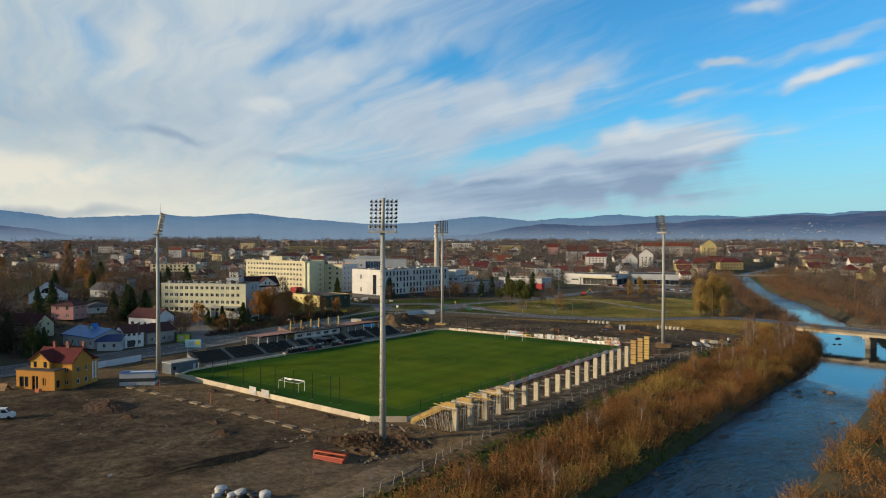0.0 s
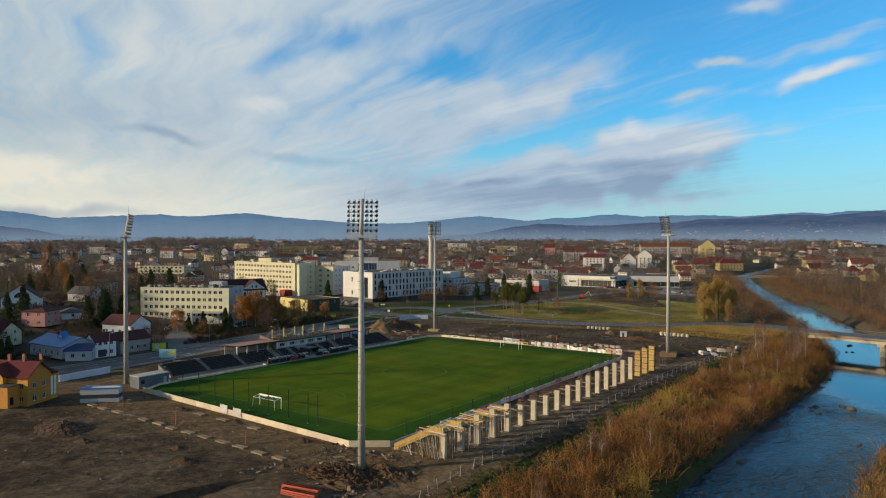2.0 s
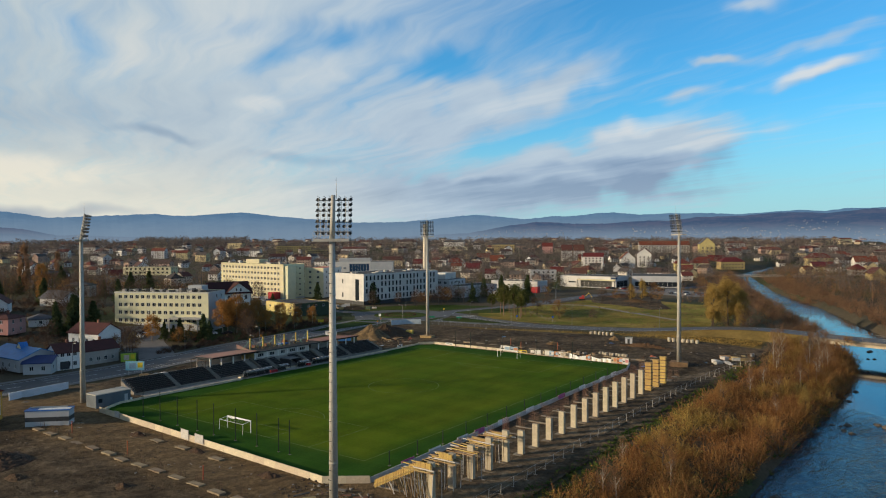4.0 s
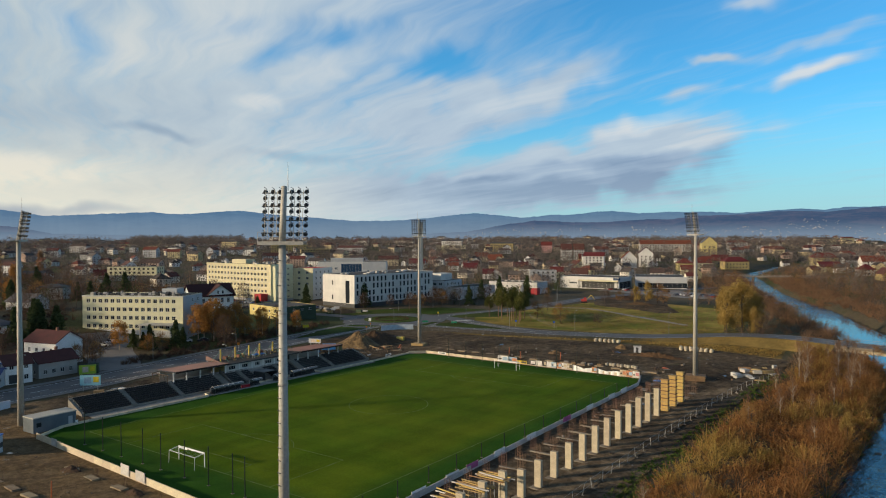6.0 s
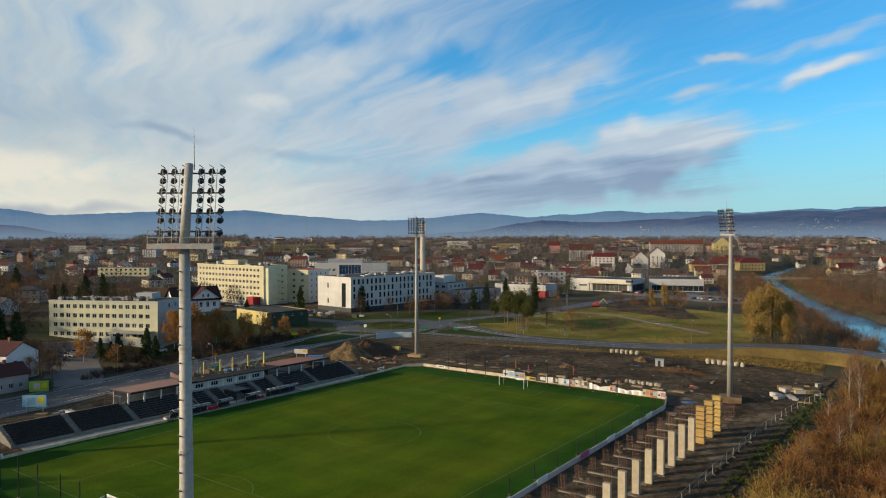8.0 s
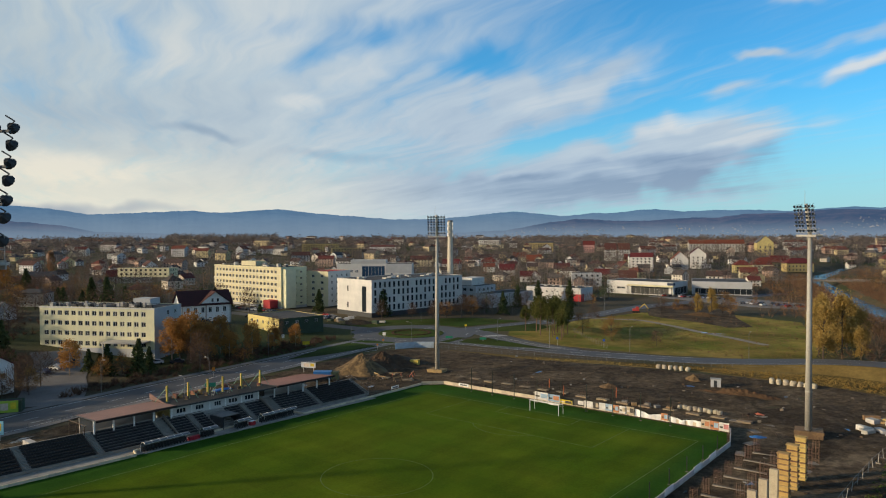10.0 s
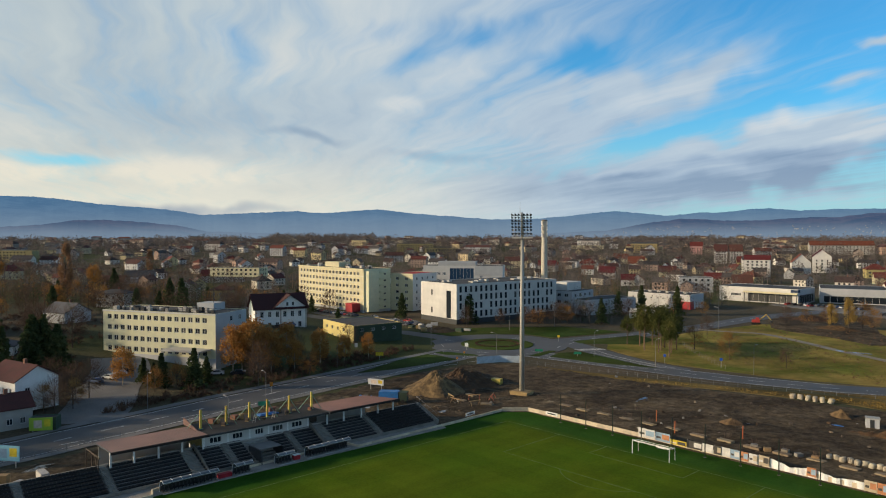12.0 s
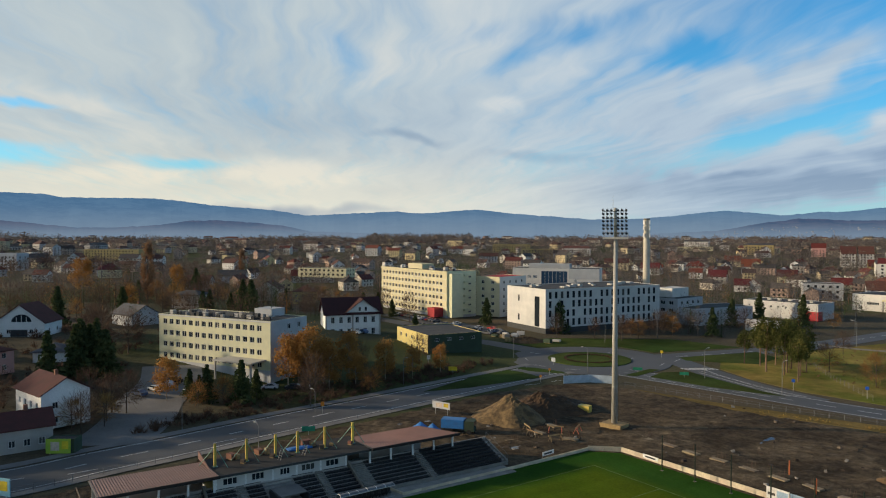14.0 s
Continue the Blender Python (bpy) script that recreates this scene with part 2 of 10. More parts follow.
SEATBLACK = material("black_seat_plastic", (0.022, 0.022, 0.024), (0.03, 0.03, 0.03), rough=0.45, scale=2, vary=0.1, bump=0.05)
REDPLASTIC = material("red_plastic", (0.45, 0.03, 0.03), rough=0.4, bump=0.05)
GLASS = glass_dark("window_glass")
BLUEGLASS = glass_dark("blue_glass", (0.02, 0.05, 0.10))
FRAME = material("window_frame_white", (0.70, 0.70, 0.68), rough=0.5, bump=0.05, vary=0.05)
BARK = material("bark", (0.10, 0.075, 0.055), (0.06, 0.045, 0.035), scale=2, grain=12)
BIRCHBARK = material("pale_bark", (0.42, 0.36, 0.28), (0.20, 0.16, 0.12), scale=2, grain=9)
BROWNTWIG = leafy("brown_twigs", [(0.08, 0.042, 0.020), (0.17, 0.085, 0.034), (0.28, 0.142, 0.050), (0.34, 0.195, 0.066), (0.44, 0.285, 0.11)], 0.35)
RUSTLEAF = leafy("rusty_scrub", [(0.10, 0.048, 0.022), (0.22, 0.105, 0.042), (0.33, 0.165, 0.060), (0.42, 0.24, 0.090)], 0.4)
GOLDSCRUB = leafy("golden_scrub", [(0.14, 0.088, 0.025), (0.30, 0.185, 0.05), (0.44, 0.30, 0.085), (0.36, 0.28, 0.09)], 0.4)
PALETWIG = leafy("pale_birch_twigs", [(0.16, 0.085, 0.045), (0.30, 0.17, 0.09), (0.42, 0.27, 0.16)], 0.3)
DULLTWIG = leafy("bare_crown_twigs", [(0.046, 0.034, 0.028), (0.085, 0.057, 0.043), (0.13, 0.083, 0.058), (0.18, 0.11, 0.070)])
ORANGELEAF = leafy("orange_leaves", [(0.20, 0.095, 0.03), (0.36, 0.18, 0.055), (0.50, 0.29, 0.095)], 0.4)
GOLDLEAF = leafy("golden_willow", [(0.22, 0.145, 0.045), (0.35, 0.24, 0.075), (0.46, 0.33, 0.11)], 0.35)
# greyer and paler than DULLTWIG, distance haze mixed into the twig colour
FARTWIG = leafy("hazed_twigs", [(0.075, 0.068, 0.067), (0.125, 0.107, 0.100), (0.18, 0.150, 0.132), (0.24, 0.19, 0.155)])
MEADOWTUFT = leafy("meadow_tufts", [(0.10, 0.115, 0.03), (0.19, 0.17, 0.05), (0.28, 0.21, 0.07)], 0.3)
PALESCRUB = leafy("pale_brown_scrub", [(0.11, 0.065, 0.04), (0.20, 0.118, 0.07), (0.30, 0.185, 0.105)], 0.35)
NEEDLES = leafy("dark_needles", [(0.026, 0.040, 0.019), (0.06, 0.08, 0.033), (0.11, 0.122, 0.048)], 0.2)
OLIVE = leafy("pine_needles", [(0.04, 0.052, 0.017), (0.09, 0.10, 0.03), (0.17, 0.15, 0.044)], 0.3)
POLE = material("lamp_steel", (0.20, 0.20, 0.195), (0.15, 0.15, 0.15), rough=0.55, scale=0.4, metal=0.1, bump=0.03)
BANKGRASS = leafy("bank_grass", [(0.04, 0.075, 0.018), (0.075, 0.12, 0.03), (0.16, 0.16, 0.05)])
ROOFRED = material("red_roof_tiles", (0.145, 0.026, 0.022), (0.095, 0.024, 0.02), scale=0.5, grain=4, vary=0.3, stretch=(1, 1, 4))
ROOFBROWN = material("brown_roof", (0.10, 0.035, 0.03), (0.07, 0.03, 0.026), scale=0.5, grain=4, vary=0.2)
ROOFGREY = material("grey_roof", (0.09, 0.09, 0.10), (0.06, 0.06, 0.065), scale=0.5, grain=4, vary=0.3)
ROOFBLUE = material("blue_sheet_roof", (0.04, 0.20, 0.55), (0.04, 0.16, 0.42), rough=0.45, scale=0.5, grain=4)
ROOFMAROON = material("maroon_roof", (0.062, 0.020, 0.020), (0.045, 0.018, 0.018), scale=0.5, grain=4, vary=0.2)
ROOFNAVY = material("navy_sheet_roof", (0.03, 0.06, 0.17), (0.03, 0.05, 0.13), rough=0.5, scale=0.5, grain=4)
ROOFFELT = material("roofing_felt", (0.04, 0.04, 0.042), (0.07, 0.068, 0.066), scale=0.3, grain=4)
CREAM = material("cream_render", (0.62, 0.565, 0.36), (0.50, 0.46, 0.31), scale=0.12, grain=0.35, vary=0.03, bump=0.1, even=0.12)
CLINICCREAM = material("clinic_render", (0.70, 0.66, 0.42), (0.58, 0.57, 0.40), scale=0.12, grain=0.35, vary=0.03, bump=0.1, even=0.12)
PALEGREEN = material("pale_green_render", (0.62, 0.62, 0.42), (0.55, 0.56, 0.40), scale=0.12, grain=0.35, vary=0.03, bump=0.1, even=0.12)
WHITEREND = material("white_render", (0.60, 0.585, 0.55), (0.50, 0.495, 0.475), scale=0.1, grain=0.35, vary=0.04, bump=0.1, even=0.12)
# white render darkened: tree shade on the street houses put into the colour
DULLREND = material("shade_dulled_render", (0.40, 0.38, 0.35), (0.31, 0.30, 0.28), scale=0.2, grain=0.35, vary=0.15, bump=0.1, even=0.12)
GREYREND = material("grey_render", (0.45, 0.46, 0.47), (0.38, 0.39, 0.40), scale=0.1, grain=0.35, vary=0.1, bump=0.1, even=0.12)
PINK = material("pink_render", (0.48, 0.26, 0.24), (0.40, 0.22, 0.21), scale=0.2, grain=0.35, bump=0.1, even=0.12)
ORANGEREND = material("orange_insulation", (0.55, 0.27, 0.045), (0.44, 0.22, 0.045), scale=0.25, grain=2, bump=0.15)
BRICKRED = material("red_cladding", (0.42, 0.05, 0.05), (0.33, 0.04, 0.04), scale=0.3, grain=3)
DARKGREEN = material("dark_green_cladding", (0.05, 0.08, 0.05), (0.04, 0.06, 0.04), scale=0.3, grain=3)
OLDYELLOW = material("old_yellow_render", (0.44, 0.36, 0.15), (0.32, 0.27, 0.13), scale=0.25, grain=0.35, even=0.12)
TOWNWALL = palette("town_walls", [(0.66, 0.60, 0.50), (0.60, 0.50, 0.32), (0.70, 0.69, 0.65), (0.42, 0.34, 0.28), (0.60, 0.50, 0.28), (0.50, 0.50, 0.50), (0.48, 0.34, 0.27), (0.68, 0.64, 0.56), (0.74, 0.74, 0.72)])
TOWNROOF = palette("town_roofs", [(0.12, 0.035, 0.03), (0.07, 0.062, 0.062), (0.09, 0.04, 0.034), (0.06, 0.042, 0.036), (0.15, 0.045, 0.032), (0.10, 0.088, 0.082), (0.075, 0.05, 0.045), (0.055, 0.05, 0.05)], stain=0.35)
CANOPY = material("canopy_sheet", (0.20, 0.115, 0.10), (0.15, 0.09, 0.08), rough=0.55, scale=0.25, grain=3)
YELLOWPAINT = material("yellow_paint", (0.62, 0.47, 0.10), rough=0.5, bump=0.05)
TEALPAINT = material("green_strut", (0.10, 0.26, 0.20), rough=0.5, bump=0.05)
BLUETARP = material("blue_tarp", (0.03, 0.18, 0.48), (0.04, 0.14, 0.36), rough=0.5, scale=1)
SANDHEAP = material("sand_heap", (0.170, 0.111, 0.052), (0.074, 0.048, 0.025), scale=0.7, grain=4, bump=0.9, spread=0.3, even=0.4)
WALLCREAM = material("cream_concrete", (0.62, 0.53, 0.38), (0.48, 0.41, 0.30), scale=0.5, grain=5, vary=0.12)
STONE = material("boulder", (0.24, 0.22, 0.19), (0.14, 0.13, 0.12), scale=0.8, grain=4)
CARPAINT = palette("car_paint", [(0.5, 0.5, 0.52), (0.03, 0.03, 0.035), (0.30, 0.03, 0.03), (0.10, 0.14, 0.24), (0.62, 0.62, 0.60), (0.12, 0.12, 0.13)], rough=0.25, gloss=0.6, stain=0.05)
TYRE = material("tyre", (0.02, 0.02, 0.02), rough=0.8)

# ---- mesh tools ----
class Shape:
    """Collects faces for one mesh."""

    def __init__(self):
        self.v, self.f = [], []

    def face(self, *pts):
        i = len(self.v)
        self.v += [tuple(p) for p in pts]
        self.f.append(tuple(range(i, i + len(pts))))
        return self

    def box(self, x0, x1, y0, y1, z0, z1, m=None):
        p = [(x0, y0, z0), (x1, y0, z0), (x1, y1, z0), (x0, y1, z0), (x0, y0, z1), (x1, y0, z1), (x1, y1, z1), (x0, y1, z1)]
        if m is not None:
            p = [tuple(m @ Vector(q)) for q in p]
        i = len(self.v)
        self.v += p
        self.f += [tuple(i + k for k in q) for q in ((0, 3, 2, 1), (4, 5, 6, 7), (0, 1, 5, 4), (1, 2, 6, 5), (2, 3, 7, 6), (3, 0, 4, 7))]
        return self

    def slab(self, c, size, turn=0.0):
        return self.box(-size[0] / 2, size[0] / 2, -size[1] / 2, size[1] / 2, 0, size[2], pose(c[0], c[1], c[2], 0, 0, turn))

    def rod(self, p, q, r0, r1=None, n=6):
        p, q = Vector(p), Vector(q)
        r0, r1 = float(r0), float(r0 if r1 is None else r1)
        a = (q - p).normalized()
        s = a.cross(Vector((0, 0, 1)) if abs(a.z) < 0.9 else Vector((1, 0, 0))).normalized()
        t = a.cross(s)
        i = len(self.v)
        for c, r in ((p, r0), (q, r1)):
            for k in range(n):
                w = 2 * math.pi * k / n
                self.v.append(tuple(c + r * (math.cos(w) * s + math.sin(w) * t)))
        for k in range(n):
            j = (k + 1) % n
            self.f.append((i + k, i + j, i + n + j, i + n + k))
        self.f.append(tuple(i + k for k in reversed(range(n))))
        self.f.append(tuple(i + n + k for k in range(n)))
        return self

    def prism(self, pts, z0, z1):
        n, i = len(pts), len(self.v)
        self.v += [(x, y, z0) for x, y in pts] + [(x, y, z1) for x, y in pts]
        for k in range(n):
            j = (k + 1) % n
            self.f.append((i + k, i + j, i + n + j, i + n + k))
        self.f.append(tuple(i + n + k for k in range(n)))
        self.f.append(tuple(i + k for k in reversed(range(n))))
        return self

    def mesh(self, name, mat, smooth=False):
        me = bpy.data.meshes.new(name)
        me.from_pydata(self.v, [], self.f)
        me.materials.append(mat)
        if smooth:
            me.shade_smooth()
        me.update()
        return me


def quads_mesh(name, pts, mat):
    """A mesh of loose four-cornered faces from an array (n, 4, 3)."""
    n = len(pts)
    me = bpy.data.meshes.new(name)
    me.vertices.add(n * 4)
    me.vertices.foreach_set("co", np.asarray(pts, dtype=np.float32).ravel())
    me.loops.add(n * 4)
    me.loops.foreach_set("vertex_index", np.arange(n * 4, dtype=np.int32))
    me.polygons.add(n)
    me.polygons.foreach_set("loop_start", np.arange(n, dtype=np.int32) * 4)
    me.materials.append(mat)
    me.update(calc_edges=True)
    me.validate()
    return me


def thing(name, m, label, category, group="", kind=""):
    ob = new(name)
    ob.matrix_world = m
    return tagged(ob, label, category, group, kind)


def part(name, me, parent, label="", at=None):
    ob = new(name, me)
    ob.parent = parent
    if at is not None:
        ob.matrix_local = at
    if label:
        ob["label"] = label
    return ob


def solid(name, me, label, category, kind="", group=""):
    return tagged(new(name, me), label, category, group, kind)


# ---- ground shape ----
def ease(a, b, x):
    t = np.clip((x - a) / (b - a), 0, 1)
    return t * t * (3 - 2 * t)


BANK_Y = (-400, -70, -5, 46, 85, 130, 178, 236, 310, 337, 432, 514, 640, 900)
BANK_X = (89, 90, 92, 94, 94, 90, 77, 57, 31, 21, -11, -36, -75, -90)
WATER_Z = -3.5


def bank(y):
    return np.interp(y, BANK_Y, BANK_X)


def ground_z(x, y):
    """Height of the land: a river channel, a low rise on the west, else level."""
    x, y = np.asarray(x, float), np.asarray(y, float)
    d = x - bank(y)
    e = -2.0 * ease(150, 220, y) + 8.0 * ease(320, 430, y)
    z = -1.2 * ease(-26, -8, d) * (1 - ease(28, 44, d)) - 4.2 * ease(-5, 1.5, d) * (1 - ease(19.5, 24.5, d + e))
    rise = 8.0 * (1 - ease(-205, -101, x)) * (1 - ease(50, 130, y)) * ease(-260, -120, y)
    far = 15.0 * ease(820, 1500, np.hypot(x - 90, y + 100)) * (1 - ease(-40, 40, d))
    return z + rise + far


def gz(x, y):
    return float(ground_z(x, y))

# ---- land, water, roads ----
def ground_material():
    m = bpy.data.materials.new("land")
    m.use_nodes = True
    n = Net(m.node_tree)
    b = m.node_tree.nodes["Principled BSDF"]
    pos = n.node("ShaderNodeNewGeometry").outputs["Position"]
    a = n.span(n.noise(pos, 0.02, 5.0, 0.6), 0.35, 0.65)
    c = n.mix(a, (0.075, 0.068, 0.044, 1), (0.12, 0.092, 0.060, 1))
    g = n.span(n.noise(pos, 0.007, 3.0, 0.5), 0.45, 0.62)
    c = n.mix(g, c, (0.06, 0.07, 0.025, 1))
    f = n.noise(pos, 0.9, 5.0, 0.7)
    v = n.span(f, 0.25, 0.75, 0.6, 1.35, False)
    c = n.mix(1.0, c, n.node("ShaderNodeCombineXYZ", {0: v, 1: v, 2: v}).outputs[0], "MULTIPLY")
    n.put(b.inputs["Base Color"], c)
    b.inputs["Roughness"].default_value = 0.95
    b.inputs["Specular IOR Level"].default_value = 0.1
    n.put(b.inputs["Normal"], n.node("ShaderNodeBump", {"Height": f, "Strength": 0.6, "Distance": 0.3}).outputs[0])
    return m


def dirt_material(name="site_soil", gain=1.0):
    """Churned building-site soil with wheel ruts, damp hollows and pale dry crust."""
    m = bpy.data.materials.new(name)
    m.use_nodes = True
    n = Net(m.node_tree)
    b = m.node_tree.nodes["Principled BSDF"]
    pos = n.node("ShaderNodeNewGeometry").outputs["Position"]
    big = n.span(n.noise(pos, 0.045, 7.0, 0.66, 0.9), 0.38, 0.64)
    c = n.mix(big, (0.049, 0.037, 0.0245, 1), (0.114, 0.087, 0.056, 1))
    mid = n.span(n.noise(pos, 0.33, 6.0, 0.7, 0.6), 0.36, 0.66, 0.66, 1.32)
    c = n.mix(1.0, c, n.node("ShaderNodeCombineXYZ", {0: mid, 1: mid, 2: mid}).outputs[0], "MULTIPLY")
    xyz = n.node("ShaderNodeSeparateXYZ", {0: pos}).outputs
    band = n.math("MULTIPLY", n.span(n.math("ADD", xyz[1], n.math("MULTIPLY", n.noise(pos, 0.12, 4.0, 0.6), 9.0)), -79.0, -70.0), n.span(xyz[1], -52.0, -58.0))
    track = n.math("MULTIPLY", n.span(n.math("MULTIPLY_ADD", n.noise(pos, 0.15, 4.0, 0.6), 8.0, xyz[0]), 38.0, 43.0), n.span(xyz[1], -80.0, -92.0))
    c = n.mix(n.math("MULTIPLY", track, 0.55), c, (0.175, 0.13, 0.082, 1))
    c = n.mix(n.math("MULTIPLY", band, 0.6), c, (0.17, 0.115, 0.058, 1))
    rut = n.node("ShaderNodeTexWave", {"Vector": n.node("ShaderNodeMapping", {"Vector": pos, "Rotation": (0, 0, radians(28))}).outputs[0], "Scale": 0.05, "Distortion": 14.0, "Detail": 4.0, "Detail Scale": 0.35}).outputs[1]
    c = n.mix(n.span(rut, 0.75, 0.98, 0, 0.3), c, (0.05, 0.034, 0.022, 1))
    pale = n.span(n.noise(pos, 0.11, 4.0, 0.6), 0.66, 0.76)
    c = n.mix(n.math("MULTIPLY", pale, 0.55), c, (0.22, 0.165, 0.10, 1))
    f = n.noise(pos, 0.9, 7.0, 0.76)
    v = n.span(f, 0.28, 0.72, 0.42, 1.65, False)
    c = n.mix(1.0, c, n.node("ShaderNodeCombineXYZ", {0: v, 1: v, 2: v}).outputs[0], "MULTIPLY")
    c = n.mix(1.0, c, (gain, gain, gain, 1), "MULTIPLY")
    wet = n.span(n.noise(n.node("ShaderNodeMapping", {"Vector": pos, "Scale": (1.0, 0.55, 1)}).outputs[0], 0.17, 4.0, 0.55), 0.685, 0.71)
    n.put(b.inputs["Base Color"], c)
    n.put(b.inputs["Roughness"], n.span(wet, 0, 1, 0.95, 0.12, False))
    n.put(b.inputs["Specular IOR Level"], n.span(wet, 0, 1, 0.08, 0.5, False))
    h = n.math("ADD", f, n.math("MULTIPLY", rut, -0.45))
    n.put(b.inputs["Normal"], n.node("ShaderNodeBump", {"Height": h, "Strength": n.span(wet, 0, 1, 1.0, 0.05, False), "Distance": 0.5}).outputs[0])
    return m


def turf_material(name, a, c2, stripes=0.0, fine=3.0):
    m = bpy.data.materials.new(name)
    m.use_nodes = True
    n = Net(m.node_tree)
    b = m.node_tree.nodes["Principled BSDF"]
    pos = n.node("ShaderNodeNewGeometry").outputs["Position"]
    big = n.span(n.noise(pos, 0.05, 5.0, 0.6), 0.3, 0.7)
    c = n.mix(big, (*a, 1), (*c2, 1))
    wide = n.noise(n.node("ShaderNodeMapping", {"Vector": pos, "Scale": (1.0, 0.22, 1) if stripes else (1, 1, 1), "Rotation": (0, 0, radians(12))}).outputs[0], 0.11 if stripes else 0.035, 4.0, 0.62)
    w = n.span(wide, 0.32, 0.68, 0.84 if stripes else 0.6, 1.14 if stripes else 1.3)
    c = n.mix(1.0, c, n.node("ShaderNodeCombineXYZ", {0: w, 1: w, 2: w}).outputs[0], "MULTIPLY")
    if stripes:
        y = n.node("ShaderNodeSeparateXYZ", {0: pos}).outputs[1]
        s = n.span(n.math("SINE", n.math("MULTIPLY", y, math.pi / 5.25)), -0.25, 0.25, 1 - stripes, 1 + stripes)
        c = n.mix(1.0, c, n.node("ShaderNodeCombineXYZ", {0: s, 1: s, 2: s}).outputs[0], "MULTIPLY")
    if stripes:
        xyz = n.node("ShaderNodeSeparateXYZ", {0: pos}).outputs
        out = n.math("MAXIMUM", n.math("SUBTRACT", n.math("ABSOLUTE", xyz[0]), 34.0), n.math("SUBTRACT", n.math("ABSOLUTE", xyz[1]), 52.5))
        out = n.math("MULTIPLY_ADD", n.math("SUBTRACT", wide, 0.5), 5.0, out)
        c = n.mix(n.span(out, -4.0, 3.0), c, n.mix(1.0, c, (0.36, 0.66, 1.5, 1), "MULTIPLY"))
    f = n.noise(pos, fine, 5.0, 0.7)
    v = n.span(f, 0.25, 0.75, 0.75, 1.25, False)
    c = n.mix(1.0, c, n.node("ShaderNodeCombineXYZ", {0: v, 1: v, 2: v}).outputs[0], "MULTIPLY")
    n.put(b.inputs["Base Color"], c)
    b.inputs["Roughness"].default_value = 0.9
    b.inputs["Specular IOR Level"].default_value = 0.03
    n.put(b.inputs["Normal"], n.node("ShaderNodeBump", {"Height": f, "Strength": 0.5, "Distance": 0.06}).outputs[0])
    return m


def water_material():
    m = bpy.data.materials.new("river_water")
    m.use_nodes = True
    n = Net(m.node_tree)
    b = m.node_tree.nodes["Principled BSDF"]
    pos = n.node("ShaderNodeNewGeometry").outputs["Position"]
    flow = n.node("ShaderNodeMapping", {"Vector": pos, "Scale": (1.0, 0.45, 1)}).outputs[0]
    f = n.math("MULTIPLY_ADD", n.noise(flow, 0.24, 3.0, 0.55), 1.7, n.noise(flow, 0.75, 5.0, 0.62))
    calm = n.span(n.noise(pos, 0.025, 2.0, 0.5), 0.4, 0.6)
    n.put(b.inputs["Base Color"], n.mix(n.span(n.noise(pos, 0.05, 4.0, 0.6), 0.4, 0.7), (0.006, 0.018, 0.035, 1), (0.018, 0.026, 0.028, 1)))
    b.inputs["Roughness"].default_value = 0.06
    b.inputs["Specular IOR Level"].default_value = 0.5
    bn = n.node("ShaderNodeBump", {"Height": f, "Distance": 0.85})
    # ripples below the bridge, a glassy pool under it, rapids far upstream
    along = n.node("ShaderNodeSeparateXYZ", {0: pos}).outputs[1]
    edge = n.math("MULTIPLY_ADD", n.math("SUBTRACT", n.noise(pos, 0.09, 3.0, 0.6), 0.5), 42.0, along)
    still = n.math("MAXIMUM", n.span(edge, 26.0, 58.0, 1.0, 0.03), n.span(along, 262.0, 300.0, 0.0, 0.8))
    n.put(bn.inputs["Strength"], n.math("MULTIPLY", n.span(calm, 0, 1, 0.45, 1.0, False), still))
    n.put(b.inputs["Normal"], bn.outputs[0])
    return m


SOIL = dirt_material("site_soil", 1.12)
LAND = ground_material()
PITCH = turf_material("pitch_turf", (0.057, 0.106, 0.0045), (0.094, 0.130, 0.007), 0.045)
LAWN = turf_material("rough_lawn", (0.125, 0.142, 0.026), (0.30, 0.215, 0.065), 0, 0.45)
VERGE = turf_material("verge_grass", (0.036, 0.066, 0.013), (0.062, 0.078, 0.02), 0, 1.5)
DRYGRASS = turf_material("dry_grass", (0.21, 0.145, 0.05), (0.12, 0.09, 0.034), 0, 1.0)
WATER = water_material()


def sheet(name, xs, ys, zf, mat):
    xs, ys = np.asarray(xs, float), np.asarray(ys, float)
    gx, gy = np.meshgrid(xs, ys)
    co = np.stack([gx, gy, zf(gx, gy)], -1).reshape(-1, 3)
    w, h = len(xs), len(ys)
    i = (np.arange(h - 1)[:, None] * w + np.arange(w - 1)[None]).ravel()
    f = np.stack([i, i + 1, i + w + 1, i + w], -1)
    me = bpy.data.meshes.new(name)
    me.from_pydata(co.tolist(), [], f.tolist())
    me.materials.append(mat)
    me.shade_smooth()
    return me


def make_ground():
    xs = np.concatenate([np.linspace(-4700, -420, 22)[:-1], np.arange(-420, 240, 4), np.linspace(240, 4700, 22)])
    ys = np.concatenate([np.linspace(-2500, -300, 8)[:-1], np.arange(-300, 700, 5), np.linspace(700, 4700, 22)])
    solid("ground", sheet("ground", xs, ys, ground_z, LAND), "brown late-autumn meadow and town ground", "ground", "structure")
    wy = np.arange(-400, 900, 6)
    s = Shape()
    for y0, y1 in zip(wy[:-1], wy[1:]):
        a, b = float(bank(y0)), float(bank(y1))
        s.face((a - 5, y0, WATER_Z), (a + 32, y0, WATER_Z), (b + 32, y1, WATER_Z), (b - 5, y1, WATER_Z))
    solid("water", s.mesh("water", WATER), "dark blue shallow river with ripples", "river", "structure")


